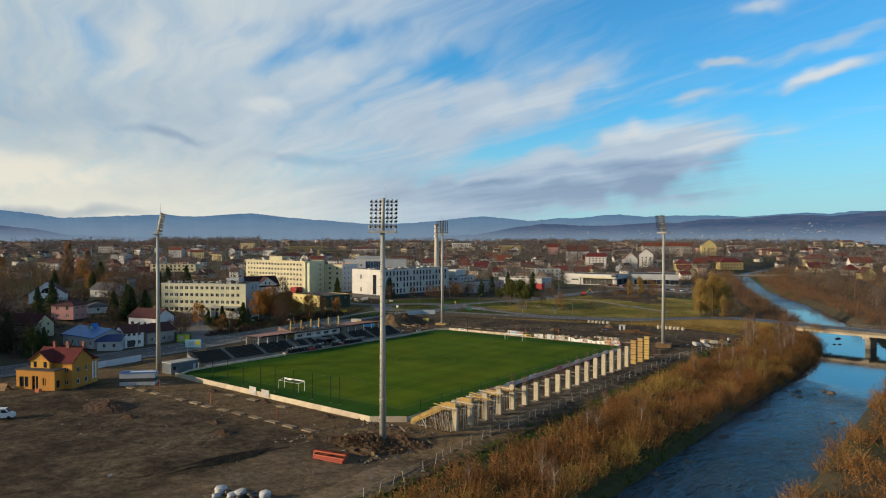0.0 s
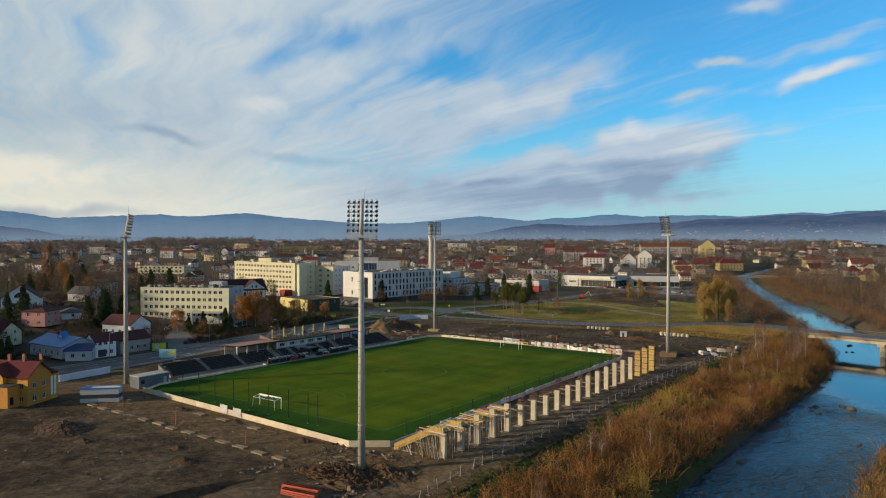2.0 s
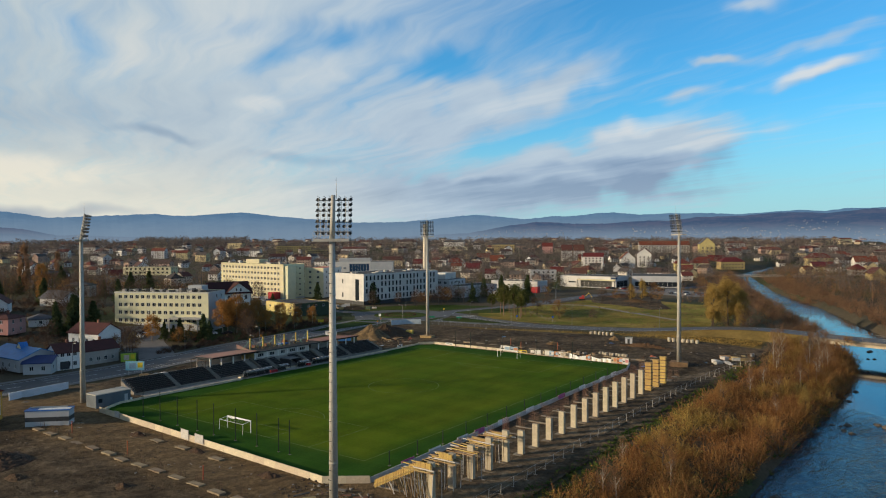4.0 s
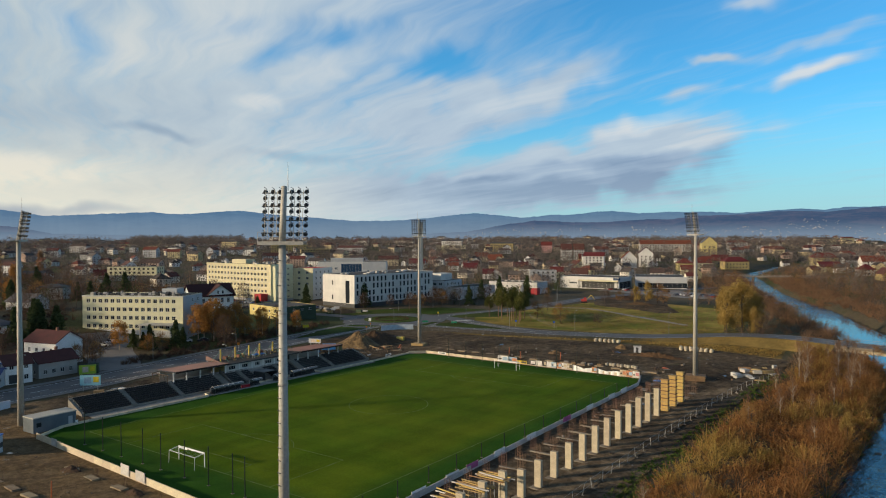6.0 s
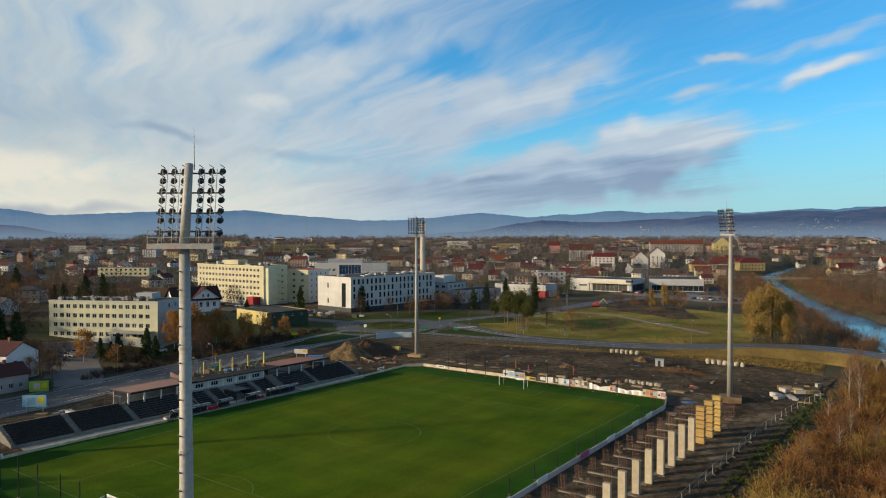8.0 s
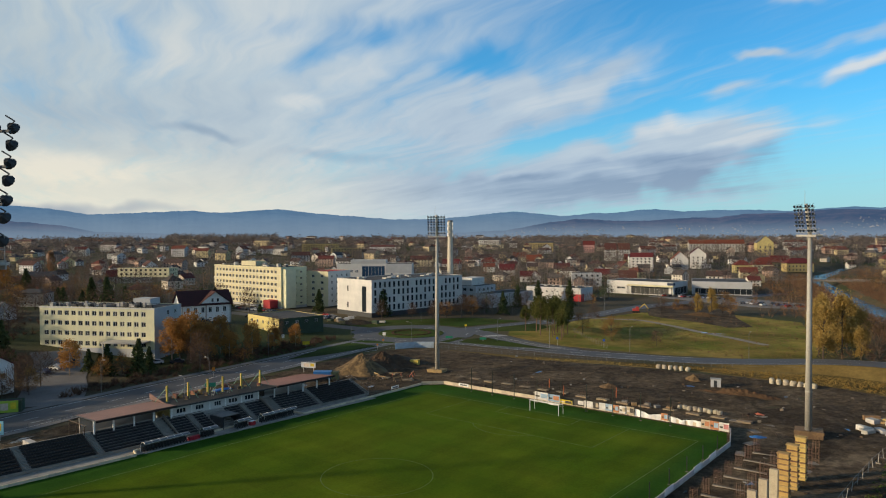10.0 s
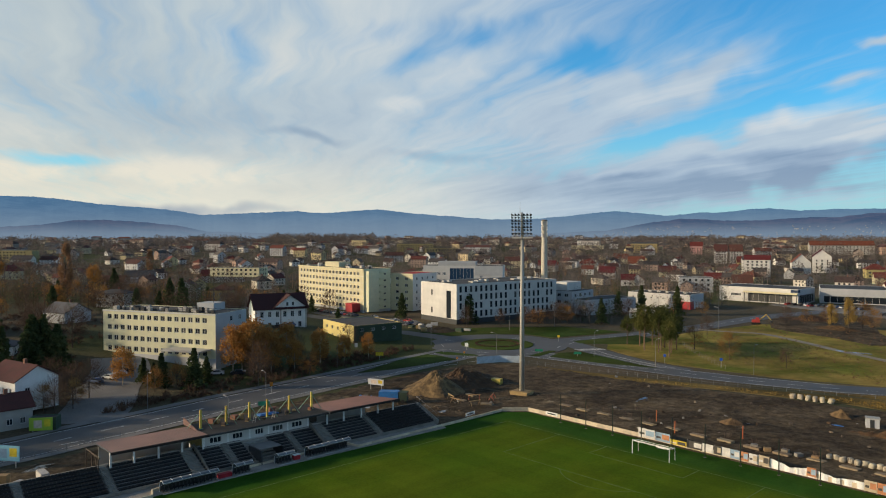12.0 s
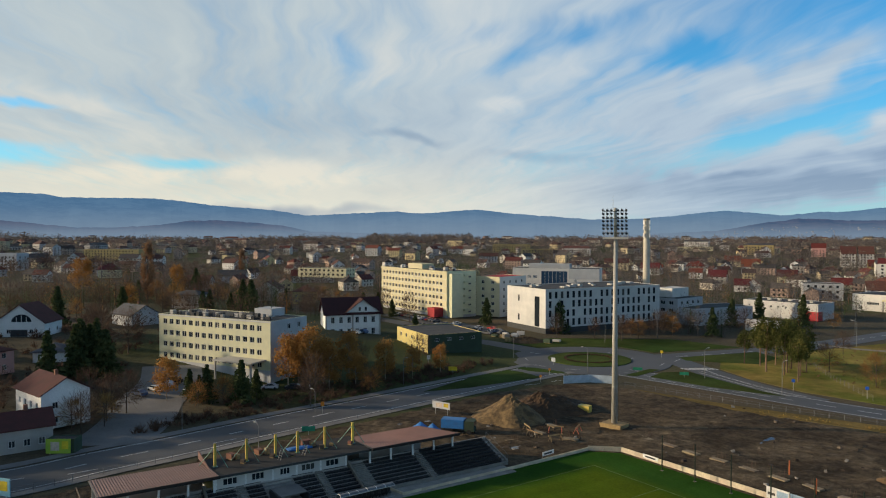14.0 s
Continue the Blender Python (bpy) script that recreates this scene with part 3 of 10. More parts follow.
def smooth_line(pts, step=3.0):
    """Points every few metres along a soft curve through pts."""
    p = [Vector(q) for q in pts]
    p = [p[0] * 2 - p[1]] + p + [p[-1] * 2 - p[-2]]
    out = []
    for k in range(1, len(p) - 2):
        n = max(2, int((p[k + 1] - p[k]).length / step))
        for j in range(n):
            t = j / n
            out.append(0.5 * ((2 * p[k]) + (p[k + 1] - p[k - 1]) * t + (2 * p[k - 1] - 5 * p[k] + 4 * p[k + 1] - p[k + 2]) * t * t + (3 * p[k] - p[k - 1] - 3 * p[k + 1] + p[k + 2]) * t ** 3))
    out.append(p[-2])
    return out


def ribbon(pts, width, lift, s=None, shift=0.0, deck=None):
    """A strip that follows the land along a line."""
    s = s or Shape()
    line = smooth_line([(x, y) for x, y in pts])
    prev = None
    for k, q in enumerate(line):
        d = (line[min(k + 1, len(line) - 1)] - line[max(k - 1, 0)]).normalized()
        nrm = Vector((-d.y, d.x))
        a, b = q + nrm * (shift + width / 2), q + nrm * (shift - width / 2)
        za = (deck(q.x, q.y) if deck else max(gz(a.x, a.y), 0)) + lift
        zb = (deck(q.x, q.y) if deck else max(gz(b.x, b.y), 0)) + lift
        cur = ((b.x, b.y, zb), (a.x, a.y, za))
        if prev:
            s.face(prev[0], cur[0], cur[1], prev[1])
        prev = cur
    return s


def dashes(s, pts, shift, lift, length, gap, width=0.24, deck=None):
    line = smooth_line([(x, y) for x, y in pts], 1.0)
    run, on = 0.0, 0
    for k in range(len(line) - 1):
        run += (line[k + 1] - line[k]).length
        if run % (length + gap) < length:
            d = (line[k + 1] - line[k]).normalized()
            nrm = Vector((-d.y, d.x))
            a, b = line[k] + nrm * shift, line[k + 1] + nrm * shift
            z = lift + (deck(a.x, a.y) if deck else max(gz(a.x, a.y), 0))
            w = nrm * width / 2
            s.face((a.x - w.x, a.y - w.y, z), (b.x - w.x, b.y - w.y, z), (b.x + w.x, b.y + w.y, z), (a.x + w.x, a.y + w.y, z))
    return s


def road_deck(x, y):
    return 3.0 * float(ease(0, 62, np.float64(x)))


STREET = ((-105, -210), (-86, -110), (-81.5, -60), (-82, -31), (-84.5, -17), (-86.5, -3), (-90, 17), (-93.5, 42), (-97.5, 70), (-103, 108))
EAST_ROAD = ((-88, 121), (-60, 125), (-30, 129), (-10, 134), (22, 144.5), (40, 149), (62, 147), (80, 141), (112, 134), (190, 118))
UP_ROAD = ((-97, 148), (-88, 180), (-81, 215), (-77, 284), (-64, 337), (-40, 420))
WEST_ROAD = ((-128, 126), (-149, 124), (-172, 121), (-215, 128), (-300, 120))
ISLAND = (-107, 128.5)


def make_roads():
    s = ribbon(STREET, 13.0, 0.06)
    solid("road", s.mesh("street", ASPHALT), "grey asphalt street behind the stand", "road", "structure")
    solid("road", ribbon(EAST_ROAD, 10.5, 0.10, deck=road_deck).mesh("east_road", ASPHALT), "asphalt road leading onto the river bridge", "road", "structure")
    solid("road", ribbon(UP_ROAD, 11.0, 0.07).mesh("up_road", ASPHALT), "asphalt road past the shops", "road", "structure")
    solid("road", ribbon(WEST_ROAD, 9.0, 0.08).mesh("west_road", ASPHALT), "asphalt side road by the hospital", "road", "structure")
    ring = Shape().prism([(ISLAND[0] + 25 * math.cos(a), ISLAND[1] + 25 * math.sin(a)) for a in np.linspace(0, 2 * math.pi, 49)[:-1]], 0.0, 0.115)
    solid("road", ring.mesh("roundabout", ASPHALT), "asphalt roundabout", "road", "structure")
    isl = Shape().prism([(ISLAND[0] + 13 * math.cos(a), ISLAND[1] + 13 * math.sin(a)) for a in np.linspace(0, 2 * math.pi, 41)[:-1]], 0.0, 0.30)
    solid("roundabout_island", isl.mesh("roundabout_island", VERGE), "grass roundabout island with a low hedge ring", "traffic island", "structure")
    m = Shape()
    dashes(m, STREET, 0, 0.075, 4, 6)
    dashes(m, STREET, 5.9, 0.075, 500, 0.1)
    dashes(m, STREET, -5.9, 0.075, 500, 0.1)
    dashes(m, EAST_ROAD, 0, 0.115, 4, 5, deck=road_deck)
    dashes(m, EAST_ROAD, 4.6, 0.115, 500, 0.1, deck=road_deck)
    dashes(m, EAST_ROAD, -4.6, 0.115, 500, 0.1, deck=road_deck)
    dashes(m, UP_ROAD, 0, 0.085, 4, 5)
    for k in range(9):
        m.slab((-79.4 + 0.55 * k, 139.4 + 0.95 * k, 0.13), (3.2, 0.5, 0.01), -8)
    # edge lines and hatching of the turning lane
    for k in range(16):
        m.slab((-74.5 + 2.15 * k, 140.6 - 0.50 * k, 0.13), (1.4, 0.14, 0.01), -13 + (22 if k % 2 else 0))
    dashes(m, ((-77, 144), (-66, 139), (-52, 134.5), (-40, 133.5)), 0, 0.125, 60, 0.1)
    dashes(m, ((-74, 138.5), (-62, 135.2), (-52, 132.6), (-43, 131)), 0, 0.125, 60, 0.1)
    dashes(m, ((-77, 120.4), (-60, 122.4), (-43, 127.2)), 0, 0.125, 3, 3)
    for x, y, dg in ((-84, -50, 90), (-80, -20, 92), (-92, 30, 98), (-84, 5, 95), (-99, 84, 74), (-93, 104, 60), (-118, 112, 150), (-125, 122, 5), (-100, 140, 110), (-112, 145, 80), (-70, 127, 12), (-56, 126, 14), (-100, 72, 70), (-101, 80, 72), (-98, 64, 68), (-89, 88, 75), (-88.5, 97, 80), (-108, 108, 10), (-98, 112, 30), (-87, 108, 100), (-86, 116, 95), (-88, 140, 110), (-90, 150, 105)):
        m.slab((x, y, 0.125), (4.5, 0.18, 0.01), dg)
    tagged(solid("road_marking", m.mesh("road_marking", LINEPAINT), "worn white road lines", "road marking", "structure"))
    pv = ribbon(STREET, 2.6, 0.13, shift=8.2)
    ribbon(STREET, 2.0, 0.13, pv, shift=-7.8)
    solid("pavement", pv.mesh("pavement", PAVING), "grey paved footway beside the street", "pavement", "structure")
    v = Shape().prism([(-98.2, 60), (-95.5, 72), (-94.6, 96.6), (-103, 97), (-111.3, 95.1), (-106, 82)], 0.0, 0.15)
    v.prism([(-112.6, 99.3), (-103, 100), (-93.9, 105.9), (-97, 107), (-106, 104.5)], 0.0, 0.15)
    v.prism([(-77.8, 121.9), (-60, 124), (-43.3, 129.6), (-52, 130.8), (-60.4, 133.0), (-76.1, 136.9), (-80, 130)], 0.0, 0.17)
    v.prism([(-83.4, 117.8), (-80.5, 119.5), (-82.9, 132.5), (-85.5, 131)], 0.0, 0.16)
    v.prism([(-93, 155), (-88, 152), (-72, 165), (-74, 180), (-85, 186)], 0.0, 0.12)
    v.prism([(-150, 128), (-134, 131), (-118, 156), (-104, 156), (-94, 190), (-120, 186), (-148, 150)], 0.0, 0.1)
    solid("verge", v.mesh("verge", VERGE), "mown grass verges between the roads", "grass", "structure")
    turn = ribbon(((-92, 150), (-80, 144.5), (-66, 138.5), (-52, 133.6), (-36, 131)), 9.0, 0.095)
    solid("road", turn.mesh("turning_lane", ASPHALT), "asphalt turning lane beside the meadow", "road", "structure")
    lawn = Shape().prism([(-80, 158), (-74, 148.5), (-60, 142), (-44, 138.5), (-12, 141.5), (18, 153), (32, 160), (28, 190), (6, 262), (-30, 275), (-66, 257), (-74, 215)], -0.5, 0.05)
    solid("lawn", lawn.mesh("lawn", LAWN), "rough yellow-green meadow beside the road", "grass", "structure")
    d = Shape().prism([(-70, 106), (-45, 111.5), (-10, 123), (20, 134), (44, 139), (60, 136), (62, 118), (40, 121), (10, 122), (-20, 114), (-44, 106)], -0.3, 0.07)
    solid("verge", d.mesh("dry_verge", DRYGRASS), "dry yellow grass slope below the road", "grass", "structure")


def site_z(x, y):
    inside = ease(2.0, 7.0, np.maximum(np.abs(x) - 41, np.abs(y) - 61))
    r = np.zeros_like(x)
    for i in np.ndindex(x.shape):
        p = Vector((x[i] * 0.09, y[i] * 0.09, 0))
        r[i] = noise.noise(p) * 0.35 + noise.noise(p * 3.7) * 0.24 + abs(noise.noise(p * 8)) * 0.30 - 0.08
    return 0.06 + inside * (0.16 + r * 0.7)


def make_site():
    xs, ys = np.arange(-88, 66.1, 0.9), np.arange(-190, 121, 0.9)
    gx, gy = np.meshgrid(xs, ys)
    z = site_z(gx, gy)
    idx = -np.ones(gx.shape, int)
    co, faces = [], []
    edge_w = np.interp(ys, (-190, -60, -31, -3, 17, 42, 70, 92, 104, 120), (-70, -70.5, -70.5, -75.5, -79, -82.5, -86.5, -87, -78, -74))
    edge_t = np.interp(xs, (-88, -84, -74, -60, -40, 0, 25, 46, 66), (92, 97, 104, 106, 108, 117, 121, 121, 116))
    for j in range(len(ys)):
        for i in range(len(xs)):
            if xs[i] >= edge_w[j] and ys[j] <= edge_t[i]:
                idx[j, i] = len(co)
                co.append((xs[i], ys[j], float(z[j, i])))
    for j in range(len(ys) - 1):
        for i in range(len(xs) - 1):
            q = (idx[j, i], idx[j, i + 1], idx[j + 1, i + 1], idx[j + 1, i])
            if min(q) >= 0 and not (abs(xs[i] + 0.6) < 38 and abs(ys[j] + 0.6) < 57):
                faces.append(tuple(int(k) for k in q))
    me = bpy.data.meshes.new("building_site")
    me.from_pydata(co, [], faces)
    me.materials.append(SOIL)
    me.shade_smooth()
    solid("building_site", me, "churned brown soil of the building site", "soil", "structure")
    # gravel haul road along the columns
    s = ribbon(((66, -190), (63, -125), (60.2, -92), (58.4, -66), (58.2, -40), (58.3, 0), (58.2, 40), (59.0, 60), (62, 84), (60, 112)), 6.4, 0.30)
    solid("haul_road", s.mesh("haul_road", dirt_material("haul_soil", 1.55)), "compacted gravel haul road along the columns", "track", "structure")


def make_pitch():
    # turf with cut corners
    pts = [(-36, -60), (36.5, -64.5), (41.5, -60), (39.5, 52), (36.5, 61.5), (-36, 61.5), (-40, 57.5), (-42, -56)]
    solid("pitch", Shape().prism(pts, -0.2, 0.10).mesh("pitch", PITCH), "green football pitch turf with mown bands", "football pitch", "structure")
    s = Shape()
    w, z0, z1 = 0.12, 0.10, 0.106

    def line(x0, y0, x1, y1):
        s.box(min(x0, x1) - w / 2, max(x0, x1) + w / 2, min(y0, y1) - w / 2, max(y0, y1) + w / 2, z0, z1)

    for x in (-34, 34):
        line(x, -52.5, x, 52.5)
    for y in (-52.5, 52.5):
        line(-34, y, 34, y)
    for e in (-1, 1):
        for hw, dp in ((20.16, 16.5), (9.16, 5.5)):
            for x in (-hw, hw):
                line(x, e * 52.5, x, e * (52.5 - dp))
            line(-hw, e * (52.5 - dp), hw, e * (52.5 - dp))

    def arc(cx, cy, r, a0, a1, n):
        for k in range(n):
            a, b = a0 + (a1 - a0) * k / n, a0 + (a1 - a0) * (k + 1) / n
            s.face(*[(cx + q * math.cos(c), cy + q * math.sin(c), z1) for q, c in ((r - w / 2, a), (r + w / 2, a), (r + w / 2, b), (r - w / 2, b))])

    arc(0, 0, 9.15, 0, 2 * math.pi, 72)
    t = math.acos(5.5 / 9.15)
    arc(0, -41.5, 9.15, math.pi / 2 - t, math.pi / 2 + t, 24)
    arc(0, 41.5, 9.15, -math.pi / 2 - t, -math.pi / 2 + t, 24)
    solid("pitch_marking", s.mesh("pitch_marking", material("chalk_line", (0.15, 0.20, 0.07), (0.07, 0.115, 0.012), scale=0.35, grain=2, vary=0, world=True, bump=0)), "faded white chalk lines on the turf", "pitch marking", "structure")


make_ground()
make_roads()
make_site()
make_pitch()

# ---- stadium ----
def make_goal():
    g = thing("football_goal", pose(0, 52.5, 0.1), "white football goal with a sagging net", "goal", "goals")
    for x in (-3.66, 3.66):
        part("post", Shape().rod((x, 0, 0), (x, 0, 2.44), 0.075, n=8).mesh("goal_post", WHITE), g)
    part("crossbar", Shape().rod((-3.72, 0, 2.44), (3.72, 0, 2.44), 0.075, n=8).mesh("goal_bar", WHITE), g)
    for x in (-3.66, 3.66):
        part("stay", Shape().rod((x, 0, 2.4), (x, 1.9, 2.1), 0.045).rod((x, 1.9, 2.1), (x, 2.0, 0), 0.035).mesh("goal_stay", WHITE), g)
    part("rear_bar", Shape().rod((-3.66, 1.9, 2.1), (3.66, 1.9, 2.1), 0.04).mesh("goal_rear_bar", WHITE), g)
    s = Shape()
    for k in range(48):
        a, b = -3.6 + 0.15 * k, -3.6 + 0.15 * (k + 1)
        za, zb = (2.33 - 0.10 * abs(math.sin(0.21 * (k + j))) - 0.03 * math.sin(1.7 * (k + j)) - (0.16 if k + j > 30 else 0.0) for j in (0, 1))
        s.face((a, 0.03, 2.40), (b, 0.03, 2.40), (b, 0.12, zb), (a, 0.12, za))
    for k in range(25):
        x = -3.6 + 0.3 * k
        s.rod((x, 0.1, 2.3), (x, 1.9, 2.0), 0.004, n=3)
    part("net", s.mesh("goal_net", WHITE), g)
    copy_thing(g, pose(0, -52.5, 0.1, 0, 0, 180))


def lamp_meshes():
    body = Shape()
    body.rod((0, 0, 0), (0, -0.26, -0.1), 0.10, 0.27, 10)
    face = Shape().rod((0, -0.26, -0.1), (0, -0.29, -0.11), 0.265, 0.265, 10)
    arm = Shape().rod((0, 0.28, 0.3), (-0.3, 0.1, 0.1), 0.03, n=4).rod((-0.3, 0.1, 0.1), (0, -0.05, 0), 0.03, n=4)
    return body.mesh("lamp_body", DARKSTEEL), face.mesh("lamp_glass", GLASS), arm.mesh("lamp_arm", DARKSTEEL)


LAMP = lamp_meshes()


def make_mast(x, y, base, aim, height, lamps_per_side=3):
    """Floodlight mast: conical pole, platform, and a head that leans towards the pitch. aim: the way it faces in degrees."""
    m = thing("floodlight_mast", pose(x, y, base, 0, 0, aim), "tall grey steel floodlight mast with leaning lamp head", "floodlight mast", "floodlight masts")
    h = height
    pole = Shape()
    cuts = np.linspace(0, h, 6)
    rad = np.interp(cuts, (0, h), (0.64, 0.38))
    pole.rod((0, 0, 0), (0, 0, h), 0.64, 0.38, 24)
    part("pole", pole.mesh("mast_pole", STEEL, True), m)
    for c in cuts[1:-1]:
        r = float(np.interp(c, (0, h), (0.64, 0.38)))
        part("collar", Shape().rod((0, 0, c - 0.12), (0, 0, c + 0.12), r + 0.05, r + 0.05, 20).mesh("mast_collar", STEEL), m)
    for k in range(int(h / 1.35)):
        z = 1.2 + k * 1.35
        r = float(np.interp(z, (0, h), (0.64, 0.38)))
        part("climbing_step", Shape().box(r * 0.86, r + 0.07, -0.32, 0.32, 0, 0.07).mesh("climbing_step", DARKSTEEL), m, at=pose(0, 0, z, 0, 0, 40))
    # platform with railing, front towards -y
    p = Shape().box(-2.5, 2.5, -0.9, 0.75, h - 0.1, h + 0.02).box(-2.5, 2.5, -0.92, -0.84, h - 0.28, h + 0.1).box(-2.5, 2.5, 0.7, 0.78, h - 0.28, h + 0.1)
    part("platform", p.mesh("mast_platform", STEEL), m)
    r = Shape()
    for xx in (-2.45, -1.4, 0.0, 1.4, 2.45):
        for yy in (-0.88, 0.74):
            r.rod((xx, yy, h), (xx, yy, h + 1.1), 0.025, n=4)
    for z in (0.55, 1.1):
        for yy in (-0.88, 0.74):
            r.rod((-2.45, yy, h + z), (2.45, yy, h + z), 0.022, n=4)
        for xx in (-2.45, 2.45):
            r.rod((xx, -0.88, h + z), (xx, 0.74, h + z), 0.022, n=4)
    part("railing", r.mesh("mast_railing", STEEL), m)
    lean = 9.0
    head = Matrix.Translation((0, 0, h)) @ pose(0, 0, 0, lean)
    part("head_pole", Shape().rod((0, 0, 0), (0, 0, 6.15), 0.38, 0.30, 16).mesh("mast_head_pole", STEEL, True), m, at=head)
    rows = (1.05, 2.45, 4.0, 5.5)
    for z in rows:
        part("crossbar", Shape().box(-2.5, 2.5, -0.42, -0.32, z - 0.05, z + 0.05).mesh("mast_crossbar", DARKSTEEL), m, at=head)
    lad = Shape()
    for xx in (-1.9, -0.95, 0.95, 1.9):
        lad.rod((xx - 0.18, -0.25, 0.3), (xx - 0.18, -0.25, 5.8), 0.03, n=4).rod((xx + 0.18, -0.25, 0.3), (xx + 0.18, -0.25, 5.8), 0.03, n=4)
        for k in range(13):
            lad.rod((xx - 0.18, -0.25, 0.5 + 0.4 * k), (xx + 0.18, -0.25, 0.5 + 0.4 * k), 0.015, n=3)
    part("service_ladder", lad.mesh("mast_service_ladder", STEEL), m, at=head)
    for i, z in enumerate(rows):
        for dz in ((0.34, -0.38) if i else (0.05,)):
            for xx in (-2.3, -1.45, -0.65, 0.65, 1.45, 2.3):
                q = head @ Matrix.Translation((xx, -0.55, z + dz))
                lamp = part("floodlight", LAMP[0], m, at=q)
                part("lens", LAMP[1], lamp)
                part("bracket", LAMP[2], lamp)
    part("lightning_rod", Shape().rod((0, 0, h + 5.6), (0, 0.0, h + 8.7), 0.05, 0.015, 5).mesh("mast_rod", STEEL), m, at=Matrix.Translation((-0.45, -0.85, 0)))
    return m


def make_foundation(x, y, sx, sy, h):
    s = Shape().prism([(-sx / 2, -sy / 2), (sx / 2, -sy / 2), (sx / 2, sy / 2), (-sx / 2, sy / 2)], -0.3, h)
    s.prism([(-sx / 2 - 0.12, -sy / 2 - 0.12), (sx / 2 + 0.12, -sy / 2 - 0.12), (sx / 2 + 0.12, -sy / 2), (-sx / 2 - 0.12, -sy / 2)], h - 0.4, h + 0.1)
    ob = solid("mast_foundation", s.mesh("mast_foundation", TIMBER), "concrete mast footing still boarded in timber", "foundation", group="mast foundations")
    ob.location = (x, y, 0)
    ob.rotation_euler = (0, 0, radians(12))


MASTS = ((48, -74, 0.4, 40), (-49.5, -58.7, 0.2, 132), (-48.6, 74.2, 0.9, 222), (49.7, 68.8, 1.4, 318))
for mx, my, mz, aim in MASTS:
    # the head faces the middle of the pitch
    make_mast(mx, my, mz, math.degrees(math.atan2(-my, -mx)) + 90, 38.4 - mz * 0.3)
make_foundation(-48.6, 74.2, 4.6, 3.6, 0.9)
make_foundation(49.7, 69.3, 5.0, 4.0, 1.4)
make_goal()


def wall_run(name, pts, h, t, mat, label, category="wall", z=0.0, gap=0.0):
    """A low wall of separate panels along a line."""
    top = thing(name, Matrix.Identity(4), label, category, kind="structure")
    for (x0, y0), (x1, y1) in zip(pts[:-1], pts[1:]):
        L = math.hypot(x1 - x0, y1 - y0)
        n = max(1, round(L / 3.0))
        a = math.degrees(math.atan2(y1 - y0, x1 - x0))
        me = Shape().box(0.01, L / n - 0.015, -t / 2, t / 2, 0, h).mesh("wall_panel", mat)
        for k in range(n):
            part("panel", me, top, at=pose(x0 + (x1 - x0) * k / n, y0 + (y1 - y0) * k / n, z, 0, 0, a))
    return top


wall_run("perimeter_wall", [(-37.7, -61), (36.3, -64.7), (42.3, -60.2)], 1.25, 0.15, WALLCREAM, "low pale concrete perimeter wall of panels")
wall_run("perimeter_wall", [(42.3, -60.2), (40.6, 0), (39.8, 53), (37, 62.5)], 1.0, 0.15, PRECAST, "low grey concrete wall beside the pitch")
wall_run("perimeter_wall", [(37, 62.5), (0, 62.8), (-36.5, 62.4), (-40.6, 58)], 0.9, 0.15, WALLCREAM, "low pale wall behind the far goal")
wall_run("perimeter_wall", [(-40.6, 58), (-40.3, 40), (-40.4, 18.2), (-43.4, 17.6), (-43.3, -18.8), (-40.9, -19.6), (-41.8, -46), (-41.6, -54), (-37.7, -61)], 0.6, 0.22, WALLCREAM, "low white wall in front of the stand")


